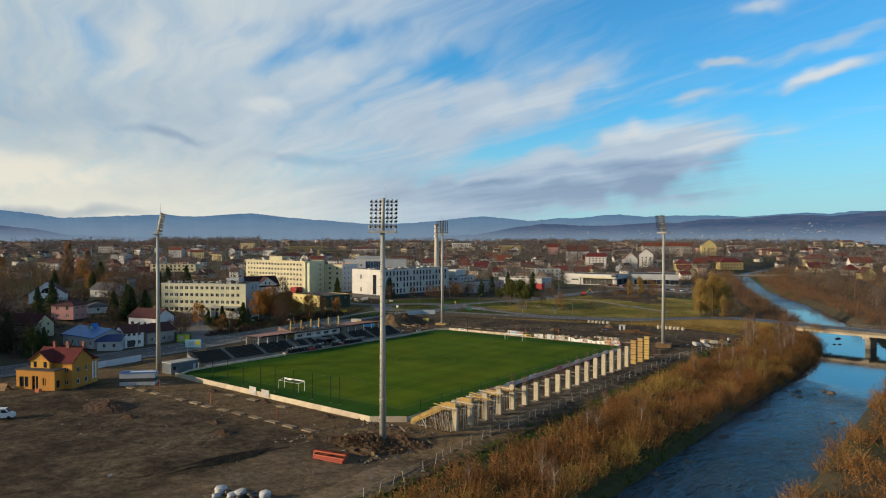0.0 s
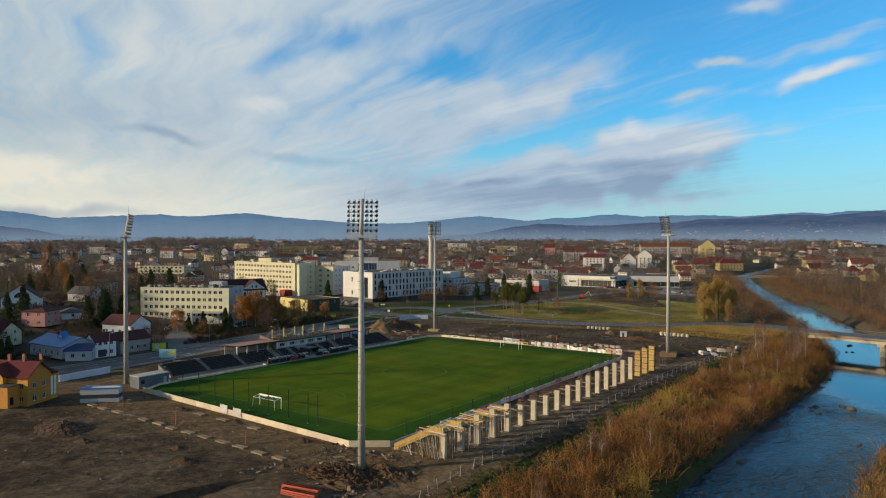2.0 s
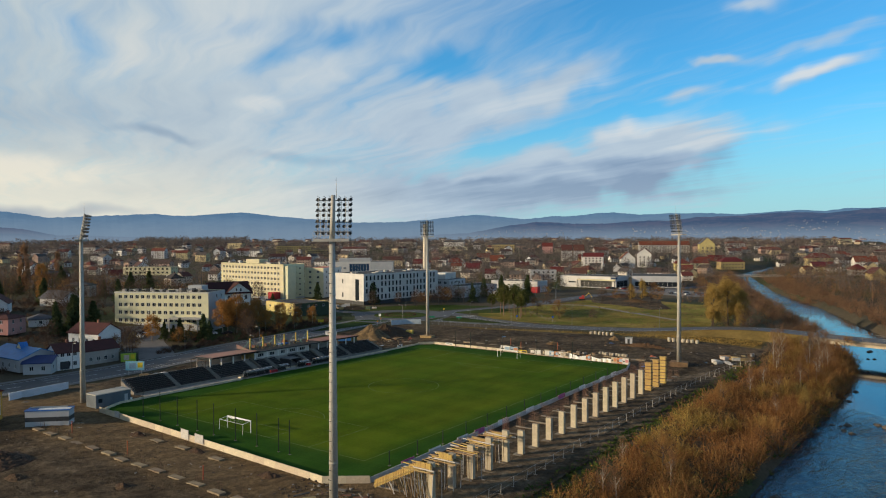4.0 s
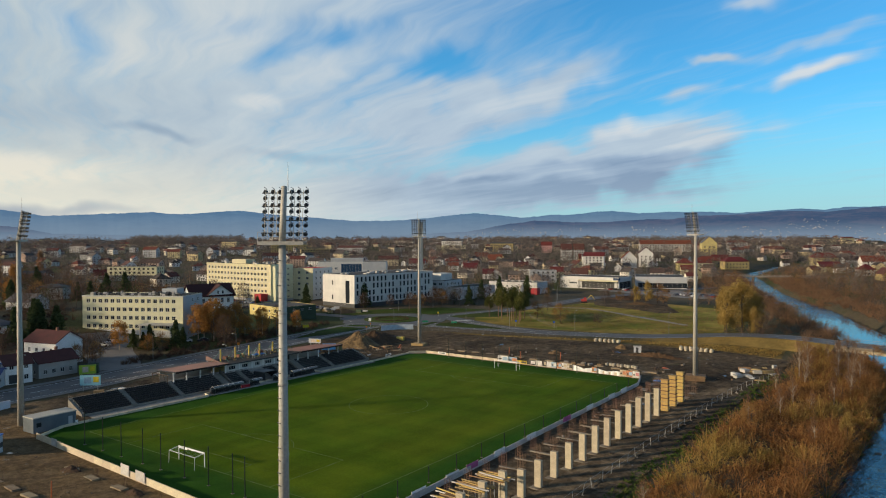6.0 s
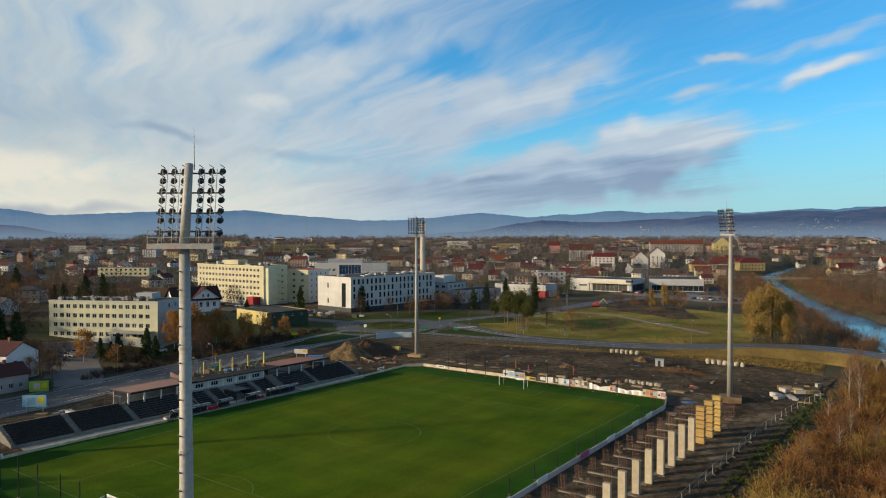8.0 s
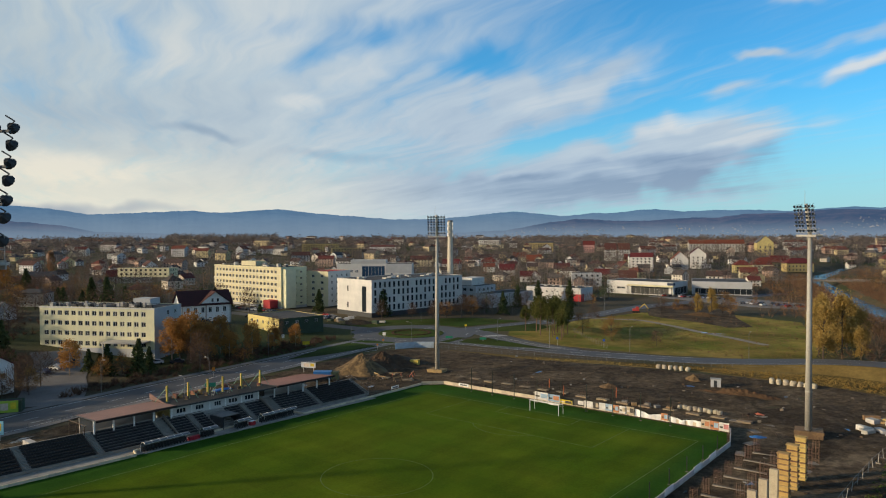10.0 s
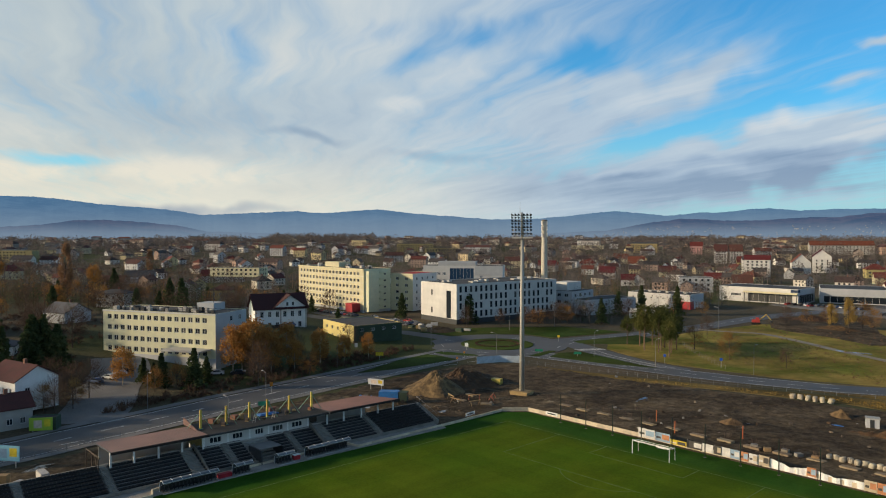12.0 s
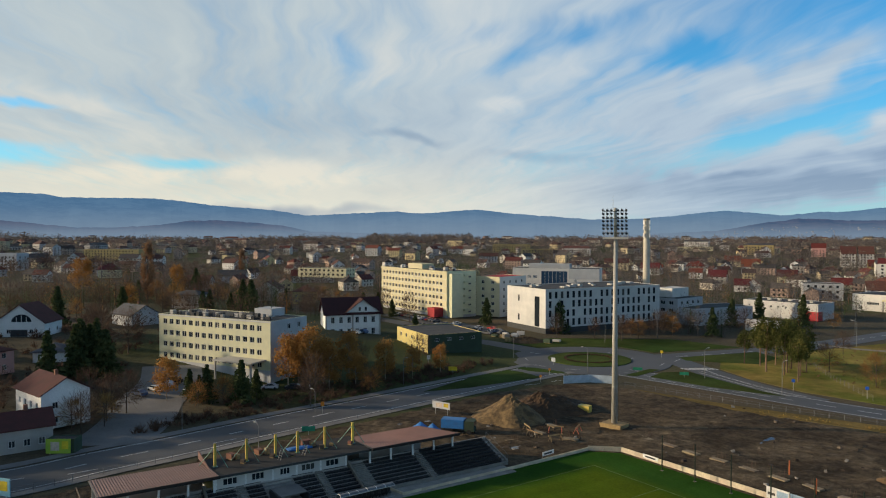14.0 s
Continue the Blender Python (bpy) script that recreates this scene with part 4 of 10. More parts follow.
def make_columns():
    spacing, x = 5.32, 54.6
    slab = Shape().box(-1.25, 1.25, -0.9, 0.9, -0.2, 0.22).mesh("column_footing", CONCRETE)
    rebar = Shape()
    for xx in (-0.48, 0, 0.48):
        for yy in (-0.28, 0.28):
            rebar.rod((xx, yy, 0), (xx + 0.03, yy, 2.4), 0.022, n=3)
    for k in range(4):
        z = 0.3 + 0.55 * k
        rebar.box(-0.5, 0.5, -0.3, -0.27, z, z + 0.025).box(-0.5, 0.5, 0.27, 0.3, z, z + 0.025)
    rebar = rebar.mesh("column_rebar", RUST)
    for k in range(22):
        y = -60.5 + spacing * k
        h = 4.5 + 0.05 * min(max(y + 21, 0), 34) if k > 4 else 5.7
        form = 17 <= k <= 19
        bare = k > 19
        lab = "tall concrete column boarded in yellow formwork" if form else "rusty rebar cage rising from a footing" if bare else "raw concrete stand column with rusty rebar on top"
        c = thing("stand_column", pose(x, y, 0.06), lab, "column", "columns of the new stand")
        part("footing", slab, c)
        if form:
            part("formwork", Shape().box(-0.75, 0.75, -0.45, 0.45, 0.35, 7.3).mesh("formwork_core", PLYFORM), c)
            for j in range(9):
                part("waler", Shape().box(-0.90, 0.90, -0.60, 0.60, 0.7 + j * 0.8, 0.88 + j * 0.8).mesh("formwork_waler", RUST if j % 2 else TIMBER), c)
        elif bare:
            part("rebar", rebar, c, at=Matrix.Translation((0, 0, 0.3)) @ Matrix.Diagonal((1, 1, 1.9, 1)))
        else:
            part("shaft", Shape().box(-0.55, 0.55, -0.34, 0.34, 0.35, h).mesh("column_shaft", FRESH), c)
            if k > 3:
                part("rebar", rebar, c, at=Matrix.Translation((0, 0, h)))
        # footing and rebar of the inner row
        i = thing("stand_footing", pose(46.5, y, 0.06), "concrete strip footing with rusty starter bars", "footing", "inner footings")
        part("strip", Shape().box(-2.2, 3.0, -0.22, 0.22, -0.2, 0.26).mesh("strip_footing", CONCRETE), i)
        if k > 3:
            part("rebar", rebar, i, at=pose(-1.5, 0, 0.45, 0, 0, 0))


make_columns()

# ---- buildings ----
def facade(s, m, L, H, holes, reveal=0.22):
    """Wall face in the plane y=0 of m with openings (x0, x1, z0, z1) and their reveals."""
    xs = sorted({0.0, L, *[h[0] for h in holes], *[h[1] for h in holes]})
    zs = sorted({0.0, H, *[h[2] for h in holes], *[h[3] for h in holes]})

    def P(x, y, z):
        return tuple(m @ Vector((x, y, z)))

    for a, b in zip(xs[:-1], xs[1:]):
        for c, d in zip(zs[:-1], zs[1:]):
            mx, mz = (a + b) / 2, (c + d) / 2
            if not any(h[0] < mx < h[1] and h[2] < mz < h[3] for h in holes):
                s.face(P(a, 0, c), P(b, 0, c), P(b, 0, d), P(a, 0, d))
    for x0, x1, z0, z1 in holes:
        for (ax, az), (bx, bz) in (((x0, z0), (x0, z1)), ((x0, z1), (x1, z1)), ((x1, z1), (x1, z0)), ((x1, z0), (x0, z0))):
            s.face(P(ax, 0, az), P(bx, 0, bz), P(bx, reveal, bz), P(ax, reveal, az))


WINDOW_MESHES = {}


def window_meshes(w, h, panes, glass, frame_mat=None):
    frame_mat = frame_mat or FRAME
    key = (round(w, 2), round(h, 2), panes, glass.name, frame_mat.name)
    if key not in WINDOW_MESHES:
        fr = Shape()
        b = min(0.09, w * 0.12)
        fr.box(0, b, 0, 0.08, 0, h).box(w - b, w, 0, 0.08, 0, h).box(b, w - b, 0, 0.08, 0, b).box(b, w - b, 0, 0.08, h - b, h)
        for k in range(1, panes):
            x = w * k / panes
            fr.box(x - b / 2, x + b / 2, 0, 0.08, b, h - b)
        WINDOW_MESHES[key] = (fr.mesh("window_frame", frame_mat), Shape().box(b * 0.5, w - b * 0.5, 0.03, 0.06, b * 0.5, h - b * 0.5).mesh("pane", glass))
    return WINDOW_MESHES[key]


def grid_holes(L, cols, rows, w, h, z0, dz, margin=1.2):
    out = []
    for r in range(rows):
        for c in range(cols):
            x = margin + (L - 2 * margin) * (c + 0.5) / cols
            out.append((x - w / 2, x + w / 2, z0 + r * dz, z0 + r * dz + h))
    return out


def block(name, m, L, D, H, sides, wall_mat, label, category="building", roof="flat", roof_mat=None, pitch_h=3.0, panes=2, glass=None, group="", side_mat=None, plain=False, overhang=0.5, along=True, frame_mat=None):
    """A building: front wall along local x facing -y. sides: holes of front, right, back, left walls."""
    glass, roof_mat = glass or GLASS, roof_mat or ROOFFELT
    t = thing(name, m, label, category, group)
    mats = (Matrix.Identity(4), pose(L, 0, 0, 0, 0, 90), pose(L, D, 0, 0, 0, 180), pose(0, D, 0, 0, 0, 270))
    lens = (L, D, L, D)
    walls = {}
    for i in range(4):
        mt = (side_mat or wall_mat) if i in (1, 3) else wall_mat
        s = walls.setdefault(0 if plain else i, (Shape(), mt))[0]
        facade(s, mats[i], lens[i], H, sides[i] if i < len(sides) else ())
    rs = Shape()
    if roof == "flat":
        top = Shape().box(0.25, L - 0.25, 0.25, D - 0.25, H - 0.35, H - 0.15)
        part("roof", top.mesh("flat_roof", roof_mat), t)
        s = Shape()
        for x0, x1, y0, y1 in ((0, L, 0.002, 0.25), (0, L, D - 0.25, D - 0.002), (0.002, 0.25, 0.25, D - 0.25), (L - 0.25, L - 0.002, 0.25, D - 0.25)):
            s.box(x0, x1, y0, y1, H - 0.3, H + 0.004)
        part("parapet", s.mesh("parapet", wall_mat), t)
    else:
        o = overhang
        if roof == "gable" and along:
            ridge = [(-o, D / 2, H + pitch_h), (L + o, D / 2, H + pitch_h)]
            k = pitch_h / (D / 2)
            lo = H - k * o
            for a, b, c, d in (((-o, -o, lo), (L + o, -o, lo), ridge[1], ridge[0]), ((L + o, D + o, lo), (-o, D + o, lo), ridge[0], ridge[1])):
                rs.face(a, b, c, d)
                rs.face(*[(p[0], p[1], p[2] - 0.22) for p in (d, c, b, a)])
                rs.face(a, (a[0], a[1], a[2] - 0.22), (b[0], b[1], b[2] - 0.22), b)
                rs.face(b, (b[0], b[1], b[2] - 0.22), (c[0], c[1], c[2] - 0.22), c)
                rs.face(d, (d[0], d[1], d[2] - 0.22), (a[0], a[1], a[2] - 0.22), a)
            walls[0 if plain else 3][0].face((0, D, H), (0, 0, H), (0, D / 2, H + pitch_h - 0.05))
            walls[0 if plain else 1][0].face((L, 0, H), (L, D, H), (L, D / 2, H + pitch_h - 0.05))
        elif roof == "gable":
            k = pitch_h / (L / 2)
            lo = H - k * o
            r0, r1 = (L / 2, -o, H + pitch_h), (L / 2, D + o, H + pitch_h)
            for a, b, c, d in (((-o, D + o, lo), (-o, -o, lo), r0, r1), ((L + o, -o, lo), (L + o, D + o, lo), r1, r0)):
                rs.face(a, b, c, d)
                rs.face(*[(p[0], p[1], p[2] - 0.22) for p in (d, c, b, a)])
                rs.face(a, (a[0], a[1], a[2] - 0.22), (b[0], b[1], b[2] - 0.22), b)
                rs.face(b, (b[0], b[1], b[2] - 0.22), (c[0], c[1], c[2] - 0.22), c)
                rs.face(d, (d[0], d[1], d[2] - 0.22), (a[0], a[1], a[2] - 0.22), a)
            walls[0][0].face((0, 0, H), (L, 0, H), (L / 2, 0, H + pitch_h - 0.05))
            walls[0 if plain else 2][0].face((L, D, H), (0, D, H), (L / 2, D, H + pitch_h - 0.05))
        else:
            i = min(L, D) / 2
            r0, r1 = ((i, D / 2), (L - i, D / 2)) if L >= D else ((L / 2, i), (L / 2, D - i))
            z = H + pitch_h
            c = [(-o, -o, H), (L + o, -o, H), (L + o, D + o, H), (-o, D + o, H)]
            a, b = (*r0, z), (*r1, z)
            if L >= D:
                for f in ((c[0], c[1], b, a), (c[1], c[2], b), (c[2], c[3], a, b), (c[3], c[0], a)):
                    rs.face(*f)
            else:
                for f in ((c[0], c[1], a), (c[1], c[2], b, a), (c[2], c[3], b), (c[3], c[0], a, b)):
                    rs.face(*f)
            rs.box(-o, L + o, -o, D + o, H - 0.2, H - 0.004)
        part("roof", rs.mesh("roof", roof_mat), t)
    for s, mt in walls.values():
        part("wall", s.mesh("wall", mt), t)
    if plain:
        g = Shape()
        for i in range(min(4, len(sides))):
            for x0, x1, z0, z1 in sides[i]:
                g.box(x0 + 0.04, x1 - 0.04, 0.13, 0.17, z0 + 0.04, z1 - 0.04, mats[i])
        if g.v:
            part("glazing", g.mesh("far_glazing", glass), t)
        return t
    for i in range(min(4, len(sides))):
        for x0, x1, z0, z1 in sides[i]:
            fr, pane = window_meshes(x1 - x0, z1 - z0, panes if x1 - x0 > 0.8 else 1, glass, frame_mat)
            wd = part("window", fr, t, at=mats[i] @ Matrix.Translation((x0, 0.12, z0)))
            part("pane", pane, wd)
    return t


def at_corner(x, y, deg, z=None):
    return pose(x, y, gz(x, y) if z is None else z, 0, 0, deg)


# cream four-storey clinic on the rise
# grey side walls put the shade on the right end into the render
clinic = block("clinic_building", at_corner(-160.3, 11.1, 28.1, 3.7), 40.3, 15, 13.4,
               (grid_holes(39, 15, 4, 1.5, 1.5, 1.2, 3.15), [h for h in grid_holes(15, 3, 4, 1.3, 1.5, 1.2, 3.15) if h[0] > 4]), CLINICCREAM, "pale cream four-storey clinic with a flat roof", side_mat=GREYREND)
# six-storey hospital
hospital = block("hospital_building", at_corner(-286.3, 156.5, -1.6, 0.5), 64, 17, 21.6,
                 (grid_holes(62, 18, 6, 1.9, 1.6, 1.5, 3.35), grid_holes(17, 3, 6, 1.5, 1.6, 1.5, 3.35)), CREAM, "cream six-storey hospital block with rows of windows", side_mat=PALEGREEN)
# white modern building
wh = [h for h in grid_holes(60.5, 20, 4, 1.35, 2.7, 2.3, 3.7, 0.8) if int(h[0] * 7 + h[2] * 3) % 6]
white_block = block("white_building", at_corner(-184, 159.6, -6.5, 0.6), 27.3, 61.5, 17.2,
                    ([(8.0, 9.2, 3.2, 5.8), (8.0, 9.2, 11.2, 13.8), (19.8, 23.2, 1.8, 14.0)], wh), WHITEREND, "white modern four-storey building with narrow windows", panes=1, frame_mat=DARKSTEEL)
mid = block("hospital_wing", at_corner(-222, 172, 14, 0.5), 14, 22, 19.0, (grid_holes(14, 2, 5, 1.8, 1.5, 2, 3.4), grid_holes(22, 4, 5, 1.3, 1.5, 2, 3.4)), CREAM, "cream and white hospital wing with a red roof edge", side_mat=WHITEREND, roof_mat=BRICKRED)
rear = block("hospital_rear_block", at_corner(-243, 213, 38, 0.5), 46, 18, 21.0, ([(15.5, 29.5, 8.4, 19.6)] + grid_holes(15, 4, 4, 2.0, 1.7, 3.0, 4.2) + [(33, 34.6, 13, 15.4), (38.5, 40.1, 8, 10.4)],), WHITEREND, "white and grey rear hospital block with blue glazing", glass=BLUEGLASS, panes=7)
part("grey_cladding", Shape().box(30.2, 46.02, -0.12, -0.004, 0.0, 12.9).box(30.2, 46.02, -0.12, -0.004, 15.5, 21.0).mesh("rear_grey_cladding", GREYREND), rear)
part("attic", Shape().box(8, 30, 4, 14, 20.8, 23.2).mesh("rear_attic", GREYREND), rear)
part("roof_rail", Shape().box(1, 45, 0.6, 0.7, 21.9, 22.0).box(1, 45, 0.6, 0.7, 21.4, 21.5).mesh("rear_roof_rail", STEEL), rear)
east_annex = block("hospital_annex", at_corner(-161, 224, 4, 0.4), 15, 20, 11.0, (grid_holes(15, 3, 3, 2.2, 1.6, 1.6, 3.3), grid_holes(20, 4, 3, 1.8, 1.6, 1.6, 3.3)), GREYREND, "pale grey stepped annex behind the white building")
part("upper_step", Shape().box(1, 9, 5, 18, 10.9, 15.0).mesh("annex_step", WHITEREND), east_annex)
villa = block("white_villa", at_corner(-181, 72.5, 72, 2.2), 20, 13, 9.2, (grid_holes(20, 6, 2, 1.3, 2.2, 1.2, 4.2), grid_holes(13, 2, 2, 1.2, 2.2, 1.2, 4.2)), WHITE, "white two-storey villa with a brown gabled roof", "house", "gable", ROOFMAROON, 5.0, along=True, overhang=0.8)
vg = Shape().face((7.2, -0.02, 9.2), (19.8, -0.02, 9.2), (13.5, -0.02, 13.8))
part("gable", vg.mesh("villa_gable", WHITE), villa)
vr = Shape()
for d in (1.2, 1.0):
    vr.face((6.3, -0.8, 7.4 + d), (13.5, -0.8, 12.75 + d), (13.5, 6.4, 12.75 + d), (6.3, 6.4, 7.4 + d)).face((13.5, -0.8, 12.75 + d), (20.7, -0.8, 7.4 + d), (20.7, 6.4, 7.4 + d), (13.5, 6.4, 12.75 + d))
part("cross_roof", vr.mesh("villa_cross_roof", ROOFMAROON), villa)
for x in (12.4, 14.6):
    part("gable_window", Shape().box(x - 0.4, x + 0.4, -0.06, -0.03, 9.7, 11.1).mesh("villa_gable_window", GLASS), villa)
for x in (0.3, 9.8, 19.7):
    part("pilaster", Shape().box(x - 0.3, x + 0.3, -0.07, -0.004, 0, 9.1).mesh("villa_pilaster", DULLREND), villa)
block("yellow_depot", at_corner(-163.7, 91.9, -8.3, 0.2), 25, 20, 7.0, (grid_holes(25, 5, 2, 1.4, 1.3, 1.2, 3), grid_holes(20, 4, 1, 1.6, 1.0, 4.8, 3)), material("depot_render", (0.62, 0.50, 0.20), (0.50, 0.41, 0.18), scale=0.2, grain=0.4, even=0.12), "old yellow workshop with a dark green side", side_mat=DARKGREEN)
market = block("shop_building", at_corner(-151, 283, 5.5, 0.2), 35, 18, 7.8, (grid_holes(34, 9, 1, 1.0, 1.0, 4.8, 3),), WHITEREND, "low white shop building with a red corner", side_mat=GREYREND)
dealer = block("car_showroom", at_corner(-133, 354, 1, 0.2), 45, 26, 8.6, ([(17, 42, 0.4, 5.2), (3, 5, 0.4, 2.6), (7, 13, 3.2, 4.6)], ([(2, 24, 0.4, 5.2)])), WHITEREND, "low cream car showroom with wide glazing", panes=8, side_mat=GREYREND)
dealer2 = block("showroom_wing", at_corner(-84, 376, 20, 0.2), 34, 34, 8.5, ([(2, 36, 0.4, 4.2)], ()), GREYREND, "long grey showroom hall", panes=10)


def make_chimney():
    t = thing("chimney", pose(-199.7, 270, 0), "tall pale concrete chimney stack with aerials", "chimney")
    s = Shape().rod((0, 0, 0), (0, 0, 47.4), 2.0, 1.5, 20)
    part("shaft", s.mesh("chimney_shaft", material("stack_concrete", (0.58, 0.52, 0.42), (0.44, 0.40, 0.33), scale=0.3, grain=2)), t)
    part("rim", Shape().rod((0, 0, 47.4), (0, 0, 48.2), 1.7, 1.7, 18).mesh("chimney_rim", CONCRETE), t)
    for a in (0, 90, 180, 270):
        for z in (38, 42, 45):
            part("aerial", Shape().box(-0.25, 0.25, -0.15, 0.15, 0, 2.2).mesh("aerial", WHITE), t, at=pose(0, 0, z, 0, 0, a) @ Matrix.Translation((0, -2.1, 0)))


make_chimney()

# ---- main stand ----
# the stand is turned a little against the pitch
STAND = pose(-46, -20, 0, 0, 0, -2.4) @ pose(46, 20, 0)
AISLES = (-47.5, -35.6, -23.6, -10.4, -3.8, 0.2, 3.4, 8.4, 15.0, 26.0, 40.5)
# terrace concrete darkened, the stand's shade put into its colour
SHADED = material("shaded_terrace", (0.33, 0.31, 0.28), (0.22, 0.21, 0.19), scale=0.5, grain=5, vary=0.1)
STAIR = material("stair_concrete", (0.25, 0.235, 0.205), (0.17, 0.16, 0.14), scale=0.7, grain=6, vary=0.1)


def make_stand():
    st = thing("grandstand", STAND, "concrete terrace of the old main stand with black seats", "grandstand")
    rows, x0, run, z0, rise, ya, yb = 8, -45.2, 0.80, 0.62, 0.31, AISLES[0], AISLES[-1]
    for r in range(rows):
        part("step", Shape().box(x0 - run * (r + 1), x0 - run * r - 0.004, ya, yb, -0.1, z0 + rise * r).mesh("terrace_step", SHADED), st)
    back = x0 - run * rows
    part("back_wall", Shape().box(back - 0.3, back - 0.004, ya, yb, -0.1, z0 + rise * rows + 0.25).mesh("stand_back_wall", SHADED), st)
    for y in (ya - 0.25, yb + 0.004):
        s = Shape()
        s.face((x0, y, 0), (back, y, 0), (back, y, 3.2), (x0, y, 0.9))
        s.face((x0, y + 0.24, 0.9), (back, y + 0.24, 3.2), (back, y + 0.24, 0), (x0, y + 0.24, 0))
        s.face((x0, y, 0.9), (back, y, 3.2), (back, y + 0.24, 3.2), (x0, y + 0.24, 0.9))
        s.face((x0, y + 0.24, 0), (x0, y, 0), (x0, y, 0.9), (x0, y + 0.24, 0.9))
        part("flank", s.mesh("stand_flank", STAIR), st)
        part("handrail", Shape().rod((x0, y + 0.12, 1.9), (back, y + 0.12, 4.2), 0.03, n=5).rod((x0, y + 0.12, 0.8), (x0, y + 0.12, 1.9), 0.03, n=5).rod((back, y + 0.12, 3.1), (back, y + 0.12, 4.2), 0.03, n=5).mesh("flank_rail", POLE), st)
    for a in AISLES[1:-1]:
        if a in (0.2, 3.4):
            continue
        wide = 1.05 if a in (-10.4, 15.0) else 0.55
        prof = [(x0 + 0.3, 0.0)]
        for r in range(rows * 2):
            prof += [(x0 + 0.3 - run * r / 2, 0.70 + rise * r / 2), (x0 + 0.3 - run * (r + 1) / 2, 0.70 + rise * r / 2)]
        prof.append((x0 + 0.3 - run * rows, 0.0))
        s = Shape()
        for p, q in zip(prof[:-1], prof[1:]):
            s.face((p[0], a - wide, p[1]), (q[0], a - wide, q[1]), (q[0], a + wide, q[1]), (p[0], a + wide, p[1]))
        for e in (-wide, wide):
            s.face(*[(px, a + e, pz) for px, pz in prof])
        part("stairs", s.mesh("stand_stairs", STAIR), st, "worn concrete stairs")
        if a in (-10.4, 15.0):
            # sloping parapet between the covered block and the middle block
            e = a + (1.5 if a < 0 else -1.5)
            s = Shape()
            s.face((x0, e - 0.15, 1.0), (x0, e + 0.15, 1.0), (back, e + 0.15, 3.9), (back, e - 0.15, 3.9))
            for f in (-0.15, 0.15):
                s.face((x0, e + f, 0.3), (x0, e + f, 1.0), (back, e + f, 3.9), (back, e + f, 2.4))
            s.face((x0, e - 0.15, 0.3), (x0, e + 0.15, 0.3), (x0, e + 0.15, 1.0), (x0, e - 0.15, 1.0))
            part("parapet", s.mesh("aisle_parapet", CONCRETE), st)
    # front kerb of the terrace and the paved apron down to the pitch wall
    part("apron", Shape().box(x0 + 0.01, -41.4, ya + 1, yb - 1, -0.1, 0.22).mesh("stand_apron", SHADED), st)
    part("front_kerb", Shape().box(x0 + 0.02, x0 + 0.22, ya, yb, 0.22, 0.75).mesh("terrace_kerb", STAIR), st)
    q = Shape()
    for r in range(rows):
        x, z = x0 - run * (r + 0.5), z0 + rise * r
        for y0, y1 in zip(AISLES[:-1], AISLES[1:]):
            if y0 == 0.2:
                continue
            full = y1 <= -23 or y0 >= 26
            y = y0 + (1.35 if y0 in (-10.4, 15.0) else 0.9)
            while y < y1 - (1.3 if y1 in (-10.4, 15.0) else 0.8):
                q.box(x - 0.2, x + (0.18 if full else 0.08), y - 0.22, y + 0.22, z + 0.24, z + 0.29)
                q.box(x - 0.26, x - 0.2, y - 0.22, y + 0.22, z + 0.28, z + (0.62 if full else 0.40))
                y += 0.5
            q.box(x - 0.15, x - 0.08, y0 + 0.8, y1 - 0.8, z, z + 0.26)
            if full:
                q.box(x - 0.38, x - 0.27, y0 + 0.7, y1 - 0.7, z, z + 0.34)
    seats = solid("stand_seat", q.mesh("stand_seats", SEATBLACK), "rows of black plastic bucket seats", "seats", "stuff")
    seats.matrix_world = STAND


make_stand()


